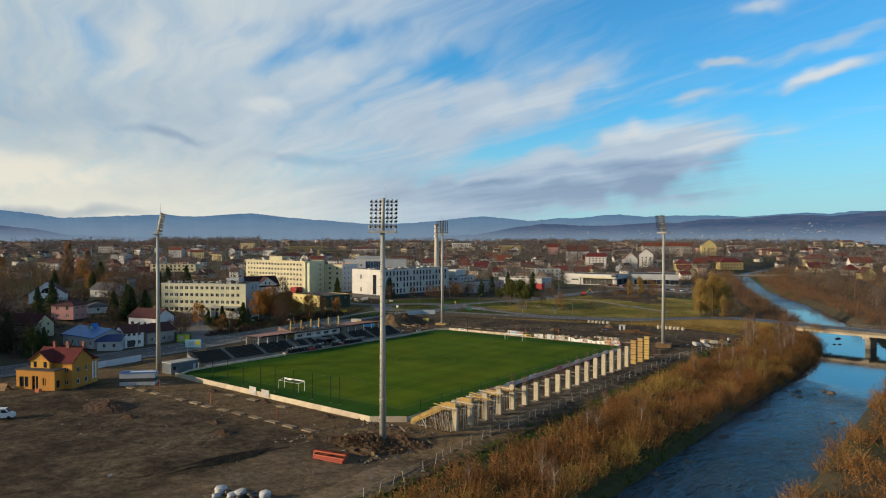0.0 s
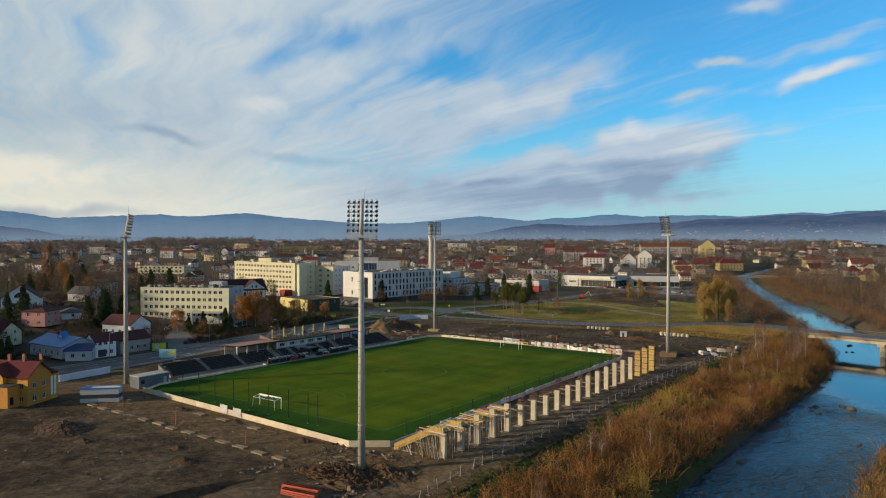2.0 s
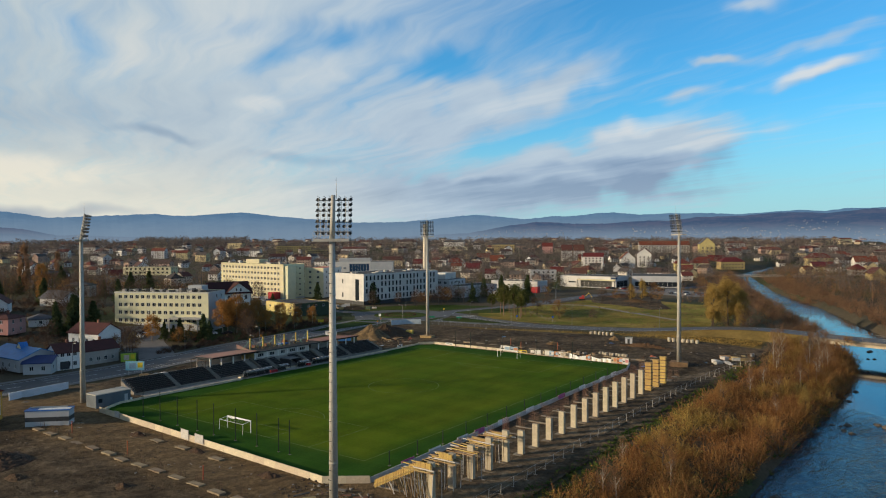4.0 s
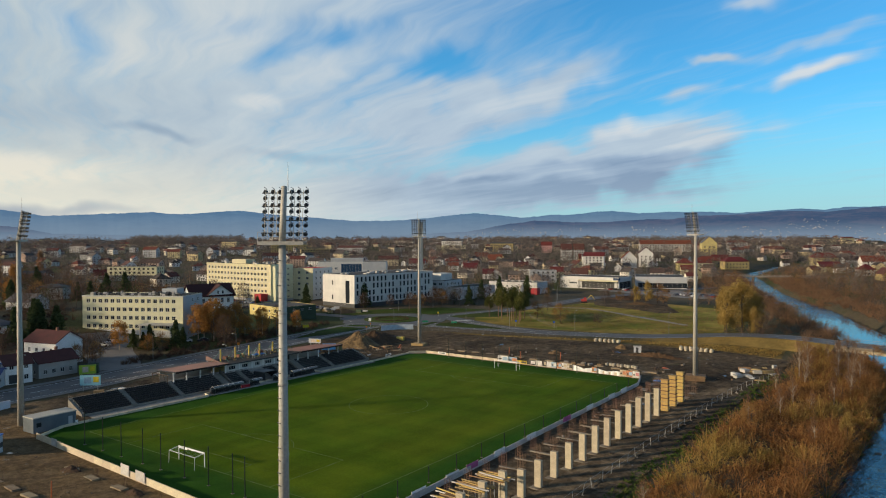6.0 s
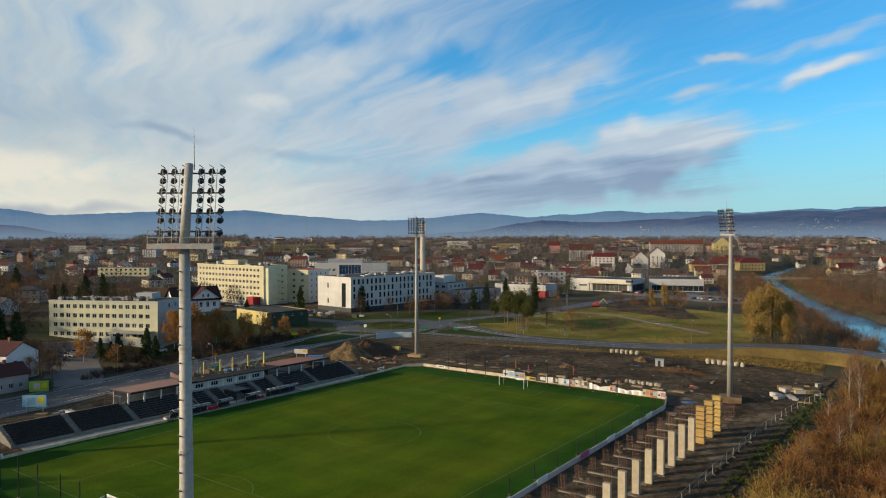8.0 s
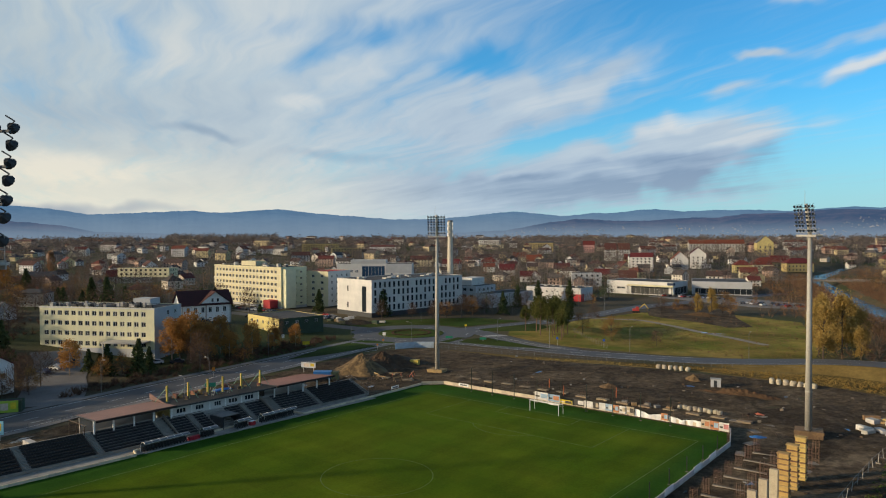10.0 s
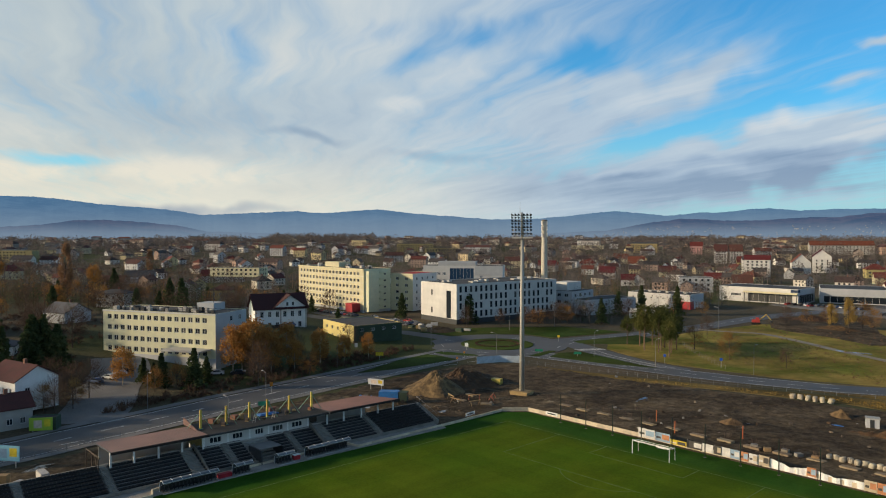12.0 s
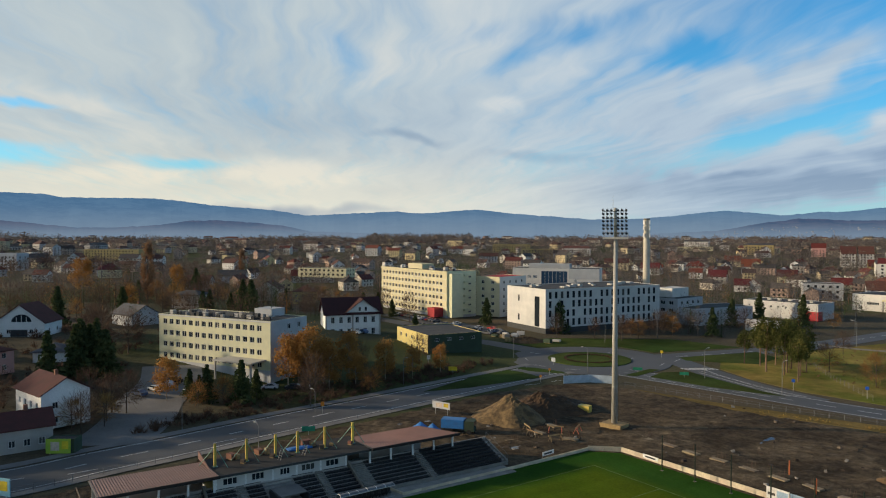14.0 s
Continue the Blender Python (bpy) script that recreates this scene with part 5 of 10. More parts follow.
def make_canopy(y0, y1, skew):
    t = thing("stand_canopy", STAND @ pose(0, y0, 0), "reddish sheet-metal stand canopy on white posts", "canopy", "stand canopies")
    L = y1 - y0
    s = Shape()
    n = int(L / 0.35)
    xf, xb, zf, zb = -49.4, -58.6, 5.62, 5.12
    for k in range(n):
        a, b = L * k / n, L * (k + 1) / n
        c = (a + b) / 2
        p, q, r = (v * skew for v in (a, c, b))
        s.face((xf, a, zf), (xf, c, zf + 0.07), (xb, q, zb + 0.07), (xb, p, zb))
        s.face((xf, c, zf + 0.07), (xf, b, zf), (xb, r, zb), (xb, q, zb + 0.07))
    s.face((xb, 0, zb - 0.1), (xb, L * skew, zb - 0.1), (xf, L, zf - 0.1), (xf, 0, zf - 0.1))
    part("sheet", s.mesh("canopy_sheet", CANOPY), t)
    part("fascia", Shape().box(xf, xf + 0.15, -0.1, L + 0.1, zf - 0.38, zf + 0.06).mesh("canopy_fascia", material("dark_fascia", (0.035, 0.028, 0.026))), t)
    for e in (0.05, L - 0.05):
        f = e * (skew if e > 1 else 1)
        part("verge_board", Shape().rod((xf, e, zf - 0.08), (xb, f, zb - 0.08), 0.13, n=4).mesh("canopy_verge", DARKSTEEL), t)
    k = max(2, round(L / 4.0))
    for j in range(k + 1):
        y = min(max(L * j / k, 0.3), L - 0.3)
        part("post", Shape().box(-51.2, -50.95, y - 0.14, y + 0.14, 2.5, 5.3).mesh("canopy_post", WHITE), t)
        part("rafter", Shape().rod((xf, y, zf - 0.22), (xb + 0.3, y * skew, zb - 0.2), 0.09, n=4).mesh("canopy_rafter", BARK), t)
    part("rear_wall", Shape().box(-57.6, -57.4, 0.2, L * skew - 0.3, 0, 4.9).mesh("canopy_rear", DULLREND), t)
    if y0 < 0:
        # clubhouse side wall under the canopy, sunlight painted as yellow, and loose timber frame at the open end
        part("gable", Shape().box(-57.4, -51.4, L - 0.5, L - 0.3, 2.6, 4.95).mesh("canopy_gable", OLDYELLOW), t)
        for xx in (-57.5, -54.2, -50.6):
            part("end_post", Shape().rod((xx, -1.6, 0), (xx, -1.6, 4.7), 0.1, n=5).mesh("canopy_end_post", BARK), t)
        part("end_beam", Shape().rod((-58, -1.6, 4.7), (-50, -1.6, 4.9), 0.1, n=4).rod((-57.5, -1.6, 4.7), (-57.5, 0.3, 4.9), 0.08, n=4).rod((-50.6, -1.6, 2.0), (-52.6, -1.6, 4.7), 0.07, n=4).mesh("canopy_end_beam", BARK), t)


make_canopy(-22.8, -7.2, 1.0)
make_canopy(16.9, 33.4, 0.84)

BLACKFELT = material("black_roofing_felt", (0.026, 0.025, 0.024), (0.042, 0.040, 0.038), scale=0.35, grain=4, bump=0.2)
club = block("stand_building", STAND @ pose(-51.3, -7.3, 2.7, 0, 0, 90), 20.6, 7.2, 2.35, ([(1.1, 3.2, 0.7, 1.75), (5.3, 7.2, 0.7, 1.75), (9.6, 11.2, 0.7, 1.75), (13.0, 15.2, 0.7, 1.75), (17.0, 19.2, 0.7, 1.75)],), WHITEREND, "white clubhouse storey above the stand seats", panes=3)
part("roof_edge", Shape().box(-0.3, 24.4, -1.0, 7.6, 2.36, 2.62).mesh("club_roof", BLACKFELT), club, "black felt flat roof with a deep eave")
part("eave_board", Shape().box(-0.3, 24.4, -1.08, -1.004, 2.28, 2.64).mesh("club_eave", DARKSTEEL), club)
part("lower_storey", Shape().box(0, 24.2, 0.05, 7.2, -2.7, -0.01).mesh("lower_storey", GREYREND), club)
# dark wall colour stands for the shade under the roof
part("recess_wall", Shape().box(20.62, 24.2, 3.2, 3.4, 0, 2.3).mesh("recess_wall", BARK), club, "recess wall beside the clubhouse, dark for the shade under the roof")
part("base_course", Shape().box(0, 20.6, -0.05, -0.004, 0, 0.28).mesh("club_base", DULLREND), club)
for x in (0.1, 4.4, 8.5, 12.2, 16.1, 20.4):
    part("pilaster", Shape().box(x - 0.14, x + 0.14, -0.07, -0.006, 0.3, 2.3).mesh("club_pilaster", WHITE), club)
wedge = Shape().face((-0.3, 1.2, 2.66), (-0.3, 8.6, 2.66), (-0.3, 8.6, 3.9)).face((-0.15, 8.6, 3.9), (-0.15, 8.6, 2.66), (-0.15, 1.2, 2.66)).face((-0.3, 1.2, 2.66), (-0.3, 8.6, 3.9), (-0.15, 8.6, 3.9), (-0.15, 1.2, 2.66)).face((-0.3, 8.6, 2.66), (-0.15, 8.6, 2.66), (-0.15, 8.6, 3.9), (-0.3, 8.6, 3.9))
part("fire_wall", wedge.mesh("club_fire_wall", CANOPY), club, "reddish raking wall at the roof's end")


def make_yellow_post(y):
    t = thing("steel_post", STAND @ pose(-54.8, y, 5.32), "yellow steel post braced by green struts on the roof", "post", "yellow roof posts")
    part("shaft", Shape().box(-0.15, 0.15, -0.17, 0.17, 0, 3.4).mesh("yellow_shaft", YELLOWPAINT), t)
    for sx, sy in ((-1.6, -1.9), (1.4, 1.5)):
        part("stay", Shape().rod((0, 0, 3.0), (sx, sy, 0.02), 0.055, n=4).mesh("green_stay", TEALPAINT), t)
    part("base_plate", Shape().box(-0.35, 0.35, -0.35, 0.35, 0.0, 0.06).mesh("post_base_plate", TEALPAINT), t)


for y in (-6.4, -1.7, 2.8, 6.4, 11.0, 15.9):
    make_yellow_post(y)


def crate(x, y, z, w, d, h, mat, label, turn=0.0, name="pallet_stack", cat="crate", lid=None):
    """A stacked bundle with battens under and round it."""
    t = thing(name, pose(x, y, z, 0, 0, turn), label, cat)
    part("body", Shape().box(-w / 2, w / 2, -d / 2, d / 2, 0.12, h).mesh(name + "_body", mat), t)
    for e in (-0.4, 0, 0.4):
        part("batten", Shape().box(-w / 2, w / 2, d * e - 0.06, d * e + 0.06, 0, 0.116).mesh(name + "_batten", TIMBER), t)
    if lid:
        part("cover", Shape().box(-w / 2 - 0.05, w / 2 + 0.05, -d / 2 - 0.05, d / 2 + 0.05, h + 0.004, h + 0.06).mesh(name + "_cover", lid), t)
    return t


rng = random.Random(4)
PLINTHBRICK = material("brick_plinth", (0.20, 0.09, 0.06), (0.15, 0.07, 0.05), scale=2, grain=8)
for k, (x, y, w, h) in enumerate(((-57.0, -3.4, 1.2, 0.9), (-56.6, -2.6, 0.9, 0.7), (-54.2, -2.4, 0.7, 0.6), (-57.2, 1.0, 1.3, 0.8), (-56.5, 2.0, 0.8, 1.0), (-54.4, 2.2, 0.7, 0.6), (-57.4, 8.8, 1.4, 1.0), (-56.8, 9.7, 1.0, 0.8), (-54.4, 10.3, 0.7, 0.7), (-54.2, 15.2, 0.7, 0.6), (-55.4, 12.4, 0.6, 0.4), (-53.4, 5.0, 0.6, 0.3))):
    q = STAND @ Vector((x, y, 5.33))
    crate(q.x, q.y, 5.33, w, w * 0.7, h, (PLINTHBRICK, TIMBER, BARK)[k % 3], "small stack of building material on the roof", rng.uniform(0, 90))
tarp = solid("tarpaulin", Shape().box(-57.4, -55.9, 5.4, 9.4, 5.33, 5.5).box(-57.1, -56.2, 5.8, 9.0, 5.51, 5.62).mesh("tarpaulin", BLUETARP), "blue tarpaulin folded on the flat roof", "tarpaulin")
tarp.matrix_world = STAND
for x, y in ((-52.6, 2.6), (-52.9, 6.6)):
    ld = thing("roof_ladder", STAND @ pose(x, y, 5.34, 0, 0, 35), "thin metal ladder standing askew on the roof", "ladder", "roof ladders")
    for e in (-0.25, 0.25):
        part("rail", Shape().rod((e, 0, 0), (e, 0.9, 1.5), 0.03, n=4).mesh("roof_ladder_rail", STEEL), ld)
    for j in range(4):
        part("rung", Shape().rod((-0.25, 0.18 + 0.18 * j, 0.3 + 0.3 * j), (0.25, 0.18 + 0.18 * j, 0.3 + 0.3 * j), 0.02, n=4).mesh("roof_ladder_rung", STEEL), ld)


def make_dugout(y0, L):
    t = thing("dugout", pose(-41.7, y0, 0.1), "team dugout with a curved clear shell and black seats", "dugout", "dugouts")
    s = Shape()
    prof = [(0.9, 1.75), (0.55, 2.0), (0.1, 2.05), (-0.35, 1.85), (-0.62, 1.4), (-0.7, 0.6), (-0.7, 0.05)]
    for (a, b), (c, d) in zip(prof[:-1], prof[1:]):
        s.face((a, 0, b), (a, L, b), (c, L, d), (c, 0, d))
        s.face((a, 0, b - 0.03), (c, 0, d - 0.03), (c, L, d - 0.03), (a, L, b - 0.03))
    part("shell", s.mesh("dugout_shell", material("smoky_shell", (0.16, 0.17, 0.18), rough=0.15, bump=0.0, spec=0.6)), t)
    for y in np.linspace(0, L, max(2, round(L / 1.5)) + 1):
        f = Shape()
        for (a, b), (c, d) in zip(prof[:-1], prof[1:]):
            f.rod((a, float(y), b), (c, float(y), d), 0.04, n=4)
        part("rib", f.mesh("dugout_rib", WHITE), t)
    part("front_bar", Shape().rod((0.9, 0, 1.75), (0.9, L, 1.75), 0.06, n=5).rod((-0.7, 0, 0.1), (-0.7, L, 0.1), 0.05, n=5).rod((0.8, 0, 0.12), (0.8, L, 0.12), 0.06, n=5).mesh("dugout_bar", PRECAST), t)
    part("floor", Shape().box(-0.7, 0.8, 0, L, -0.05, 0.08).mesh("dugout_floor", CONCRETE), t)
    seat = Shape().box(-0.35, 0.1, -0.22, 0.22, 0.42, 0.5).box(-0.45, -0.35, -0.22, 0.22, 0.46, 1.15).box(-0.15, -0.05, -0.05, 0.05, 0.08, 0.42).mesh("dugout_seat", SEATBLACK)
    head = Shape().box(-0.44, -0.36, -0.15, 0.15, 1.0, 1.16).mesh("seat_head", WHITE)
    for k in range(int(L / 0.6)):
        a = part("seat", seat, t, at=Matrix.Translation((0, 0.35 + 0.6 * k, 0)))
        part("headrest", head, a)


for y0, L in ((-18.0, 9.0), (-6.0, 3.1), (1.8, 3.2), (7.8, 9.0)):
    make_dugout(y0, L)
crate(-42.0, -7.5, 0.1, 0.8, 2.2, 0.8, REDPLASTIC, "red equipment box beside the dugout", name="equipment_box", cat="box")
crate(-42.0, 5.9, 0.1, 0.8, 1.2, 0.9, REDPLASTIC, "red and white equipment box beside the dugout", name="equipment_box", cat="box", lid=WHITE)
tun = thing("players_tunnel", pose(-44.2, -0.2, 0.1), "players' tunnel with a flat grey roof", "tunnel")
part("roof", Shape().box(-3.4, 0.4, 0.2, 4.2, 2.5, 2.62).mesh("tunnel_roof", POLE), tun)
for yy in (0, 4.2):
    part("side", Shape().box(-3.6, 1.0, yy, yy + 0.2, 0, 2.5).mesh("tunnel_side", DARKSTEEL), tun)
# black sheet stands for the shade deep in the tunnel
part("opening", Shape().box(-3.5, -3.4, 0.2, 4.2, 0, 2.5).mesh("tunnel_back", SEATBLACK), tun)

for k, (x, y, w, h) in enumerate(((-61.3, -29.5, 3.2, 1.3), (-58.5, -33, 2.6, 1.2), (-63, -35, 2.2, 1.6), (-57, -38, 2.4, 1.0))):
    crate(x, y, 0.1, w, 1.2, h, (PRECAST, GREYREND, TIMBER, STEEL)[k], "stack of pale boards behind the stand", 25 * k, "board_stack", "stack")

# ---- pitch side things ----
BANNER = palette("banner_print", [(0.66, 0.64, 0.60), (0.55, 0.30, 0.20), (0.62, 0.62, 0.64), (0.20, 0.34, 0.48), (0.60, 0.50, 0.40), (0.35, 0.35, 0.37), (0.70, 0.68, 0.66)], rough=0.6, grain=2.0, stain=0.5)
YELLOWBAN = material("yellow_banner", (0.66, 0.52, 0.03), rough=0.6)


def make_banner(x, y, w, h, mat, deg=0.0, label="printed advertising banner on the wall"):
    t = thing("banner", pose(x, y, 0.1, 0, 0, deg), label, "banner", "pitch side banners")
    part("sheet", Shape().box(0, w, -0.04, 0.0, 0.25, h).mesh("banner_sheet", mat), t)
    for xx in (0.06, w - 0.06):
        part("stake", Shape().rod((xx, 0.05, -0.1), (xx, 0.05, h + 0.05), 0.035, n=5).mesh("banner_stake", STEEL), t)
    if "lettering" in label:
        part("print", Shape().box(w * 0.15, w * 0.85, -0.048, -0.041, h * 0.45, h * 0.75).mesh("banner_print_bar", DARKSTEEL), t)
    return t


PRINTS = {k: material(k + "_print", c, rough=0.6, scale=0.8, grain=3, vary=0.05) for k, c in (("white", (0.66, 0.65, 0.62)), ("orange", (0.50, 0.22, 0.10)), ("sky", (0.30, 0.42, 0.55)), ("dark", (0.07, 0.065, 0.06)), ("sand", (0.50, 0.42, 0.30)), ("rose", (0.48, 0.20, 0.20)))}
for x0, x1, h, base, image in ((-8.4, -4.8, 2.0, "white", "sky"), (-4.7, -1.6, 1.9, "sky", "orange"), (-1.6, 1.7, 1.15, "yellow", "dark"), (1.8, 4.8, 1.7, "dark", "white"), (4.8, 6.9, 1.7, "white", ""), (7.0, 8.4, 1.8, "dark", "sand"), (8.4, 10.0, 1.8, "white", ""), (10.0, 11.7, 1.8, "sky", "white"), (11.7, 13.2, 1.8, "orange", "sky"), (13.3, 15.0, 1.8, "white", "sand"), (15.0, 16.8, 1.9, "sand", "dark"), (22.8, 24.3, 1.7, "orange", "sky"), (31.4, 33.2, 1.9, "sand", "orange"), (33.2, 35.0, 1.9, "orange", "sky"), (35.0, 37.0, 1.9, "white", "rose")):
    w = x1 - x0 - 0.06
    bn = make_banner(x0, 62.25 if x0 < 30 else 61.7, w, h, YELLOWBAN if base == "yellow" else PRINTS[base], 0, "%s advertising banner on the wall" % {"sky": "pale blue", "dark": "dark", "sand": "beige"}.get(base, base))
    if image:
        part("picture", Shape().box(w * 0.45, w * 0.95, -0.05, -0.043, h * 0.35, h * 0.85).mesh("banner_image", PRINTS[image]), bn)
        part("picture", Shape().box(w * 0.06, w * 0.38, -0.05, -0.043, h * 0.4, h * 0.6).mesh("banner_image_small", PRINTS["dark" if image != "dark" else "white"]), bn)
# torn white sheet hanging in waves
s = Shape()
for k in range(40):
    a, b = 16.8 + 0.37 * k, 16.8 + 0.37 * (k + 1)
    za, zb = (0.95 + 0.75 * abs(math.cos(0.17 * (k + j))) * math.exp(-0.02 * k) for j in (0, 1))
    ya, yb = (62.45 + 0.12 * math.sin(1.3 * (k + j)) for j in (0, 1))
    s.face((a, ya, 0.15), (b, yb, 0.15), (b, yb, zb), (a, ya, za))
    s.face((b, yb + 0.03, 0.15), (a, ya + 0.03, 0.15), (a, ya + 0.03, za), (b, yb + 0.03, zb))
solid("torn_sheet", s.mesh("torn_sheet", WHITE), "torn white sheet sagging over the wall", "tarpaulin")
make_banner(-31.5, 62.3, 3.2, 0.95, WHITE, 0, "white advertising board with dark lettering bars")
make_banner(-42.0, 48.0, 3.0, 0.95, WHITE, 95, "white advertising board with dark lettering bars")
make_banner(-43.2, -54.2, 3.6, 1.0, WHITE, 62, "white advertising board with dark lettering bars")
for x0, y0, w, h in ((-4.2, -62.9, 2.6, 2.0), (0.6, -63.15, 2.8, 1.9), (-30.4, -61.6, 2.0, 1.5)):
    make_banner(x0, y0, w, h, PRECAST, -2.8, "blank pale board fixed to the perimeter wall")
PINKBAN = material("pink_board", (0.50, 0.12, 0.30), rough=0.6)
for k, (y0, mt) in enumerate(((-52, PINKBAN), (-44, WHITE), (-35, WHITE), (-29, PINKBAN), (-20, WHITE), (-8, WHITE), (8, PINKBAN), (20, WHITE), (33, WHITE), (41, WHITE))):
    make_banner(41.9 - 0.02 * (y0 + 52), y0, 3.6, 1.25, mt, 91, "small advertising board along the touchline")


NETGREEN = material("dark_green_post", (0.014, 0.024, 0.015), rough=0.6, bump=0.05)


def make_net_post(x, y, h):
    t = thing("net_post", pose(x, y, 0.1), "thin dark ball-net post behind the goal", "post", "ball-net posts")
    part("pole", Shape().rod((0, 0, 0), (0, 0, h), 0.10, 0.09, 6).mesh("net_pole", NETGREEN), t)
    part("foot", Shape().box(-0.2, 0.2, -0.2, 0.2, -0.05, 0.06).mesh("net_foot", CONCRETE), t)


for x in (-26, -19.6, -13.4, -6.6, -1.2, 5.5, 11.8, 17.8, 20.7):
    make_net_post(x, -57.6, 6.2)
for k in range(9):
    make_net_post(-25.5 + 6.4 * k, 59.8, 6.0)
for k in range(14):
    make_net_post(39.3 - 0.05 * k, -52 + 7.8 * k, 2.6)


PANELRED = material("red_formwork_panel", (0.46, 0.11, 0.06), (0.38, 0.10, 0.06), rough=0.6, scale=1.0)
# ---- building site ----
def make_pads():
    bar = Shape().rod((0, 0, 0), (0.05, 0.03, 1.25), 0.03, n=4).mesh("starter_bar", RUST)
    r = random.Random(2)
    slab = Shape().prism([(-1.5, -0.6), (1.45, -0.66), (1.55, 0.55), (-1.4, 0.64)], -0.2, 0.2).mesh("pad_slab", material("pad_concrete", (0.30, 0.235, 0.15), (0.19, 0.145, 0.095), scale=0.9, grain=5))
    spots = [(-39.2 + 5.45 * k, 72.0, 0) for k in range(15)] + [(-33.3 + 5.4 * k, -76.2 - 0.06 * k, 0) for k in range(13)] + [(-6, -66.6, 4), (1.8, -66.7, -3), (12.3, -66.9, 2), (-13.5, -66.4, 0)]
    spots += [(-52, 50, 20), (-54, 58, 10), (-47, 60, 30), (-56, 64, 0)]
    for x, y, a in spots:
        t = thing("pad_footing", pose(x + r.uniform(-0.2, 0.2), y + r.uniform(-0.3, 0.3), 0.22, 0, 0, a + r.uniform(-6, 6)), "concrete pad footing with rusty starter bars", "footing", "pad footings")
        part("slab", slab, t)
        for e in range(4):
            part("starter_bar", bar, t, at=pose(-0.8 + 0.45 * e, 0.85 + r.uniform(-0.2, 0.2), 0.1, r.uniform(-8, 8), r.uniform(-8, 8), 0))
    for k, (x, y) in enumerate(((-52.6, 55.2), (-52.5, 61.3), (-48, 57), (-50, 65), (-56, 57))):
        e = thing("trestle", pose(x, y, 0.2, 0, 0, 40 * k), "abandoned timber trestle standing on the site", "trestle", "timber trestles")
        part("beam", Shape().box(-1.6, 1.6, -0.1, 0.1, 1.0, 1.2).mesh("trestle_beam", TIMBER), e)
        for q in (-1.3, 1.3):
            for w in (-0.6, 0.6):
                part("leg", Shape().rod((q, w, -0.2), (q * 0.9, 0, 1.1), 0.06, n=4).mesh("trestle_leg", PANELRED if k % 2 else TIMBER), e)
    for x, y in ((-25.1, -73.4), (-3.1, -74.5), (19.9, -75.0), (-12, 75), (6, 76), (-5, 70)):
        t = thing("marker_post", pose(x, y, 0), "orange marker post on the site", "post", "marker posts")
        part("pole", Shape().rod((0, 0, -0.1), (0.05, 0, 2.6), 0.1, n=6).mesh("marker_pole", material("orange_marker", (0.45, 0.12, 0.05))), t)


make_pads()


def heap(name, x, y, rx, ry, h, mat, label, category, seed, rubble=0.0, turn=0.0):
    """A loose mound with slumped sides."""
    n, rings = 64, 26
    s = Shape()
    pts = []
    for j in range(rings + 1):
        t = j / rings
        row = []
        for k in range(n):
            a = 2 * math.pi * k / n
            w = 1 + 0.28 * noise.noise((math.cos(a) * 1.4 + seed, math.sin(a) * 1.4, seed))
            px, py = rx * w * t * math.cos(a), ry * w * t * math.sin(a)
            z = h * (1 - t) ** 1.1 * (1 + 0.35 * noise.noise((px * 0.28, py * 0.28, seed))) + rubble * (noise.noise((px * 1.6, py * 1.6, seed + 3)) + 0.6 * noise.noise((px * 4.1, py * 4.1, seed))) * (1 - t * 0.6)
            row.append((px, py, max(z, -0.1) if j < rings else -0.15))
        pts.append(row)
    for j in range(rings):
        for k in range(n):
            m = (k + 1) % n
            s.face(pts[j][k], pts[j + 1][k], pts[j + 1][m], pts[j][m])
    ob = solid(name, s.mesh(name, mat, True), label, category)
    ob.location = (x, y, 0.16)
    ob.rotation_euler = (0, 0, radians(turn))
    return ob


RUSTSOIL = material("rusty_turf", (0.10, 0.055, 0.026), (0.055, 0.034, 0.018), scale=0.8, grain=4, bump=0.9, even=0.4)
DARKHEAP = material("dark_rubble", (0.042, 0.025, 0.014), (0.095, 0.056, 0.028), scale=0.8, grain=3, bump=0.9, even=0.4)
heap("soil_mound", -66, 61.5, 9, 8, 5.0, SANDHEAP, "tall heap of dug golden-brown earth", "heap", 1.3, 0.3)
heap("soil_mound", -67, 72, 9, 12, 4.0, DARKHEAP, "broad heap of dark dug earth", "heap", 6.1, 0.5)
heap("rubble_mound", 47, -77.5, 9.5, 4.2, 1.9, DARKHEAP, "dark heap of earth, roots and rubble at the mast", "heap", 3.3, 1.0)
heap("rubble_mound", 52, -72.5, 6, 4, 1.4, DARKHEAP, "dark heap of earth and rubble beside the mast", "heap", 9.3, 0.6)
heap("soil_mound", -18, -90, 8, 5, 1.6, DARKHEAP, "low pile of loose site soil", "heap", 4.4, 0.3)
heap("soil_mound", -13, -66.6, 2.4, 1.3, 0.9, DARKHEAP, "low pile of loose site soil", "heap", 7.4, 0.25)
heap("soil_mound", 27, -67.6, 2.6, 1.4, 0.9, DARKHEAP, "small dark soil pile against the wall", "heap", 3.4, 0.2)
heap("soil_mound", 6, -66.4, 2.4, 1.2, 0.8, DARKHEAP, "small dark soil pile against the wall", "heap", 6.4, 0.2)
heap("soil_mound", 34.5, -98, 15, 0.9, 0.8, DARKHEAP, "long ridge of soil beside a trench", "heap", 1.7, 0.2, 80)
heap("soil_mound", 32.5, -99, 14, 0.8, 0.5, DARKHEAP, "long ridge of soil beside a trench", "heap", 4.7, 0.2, 80)
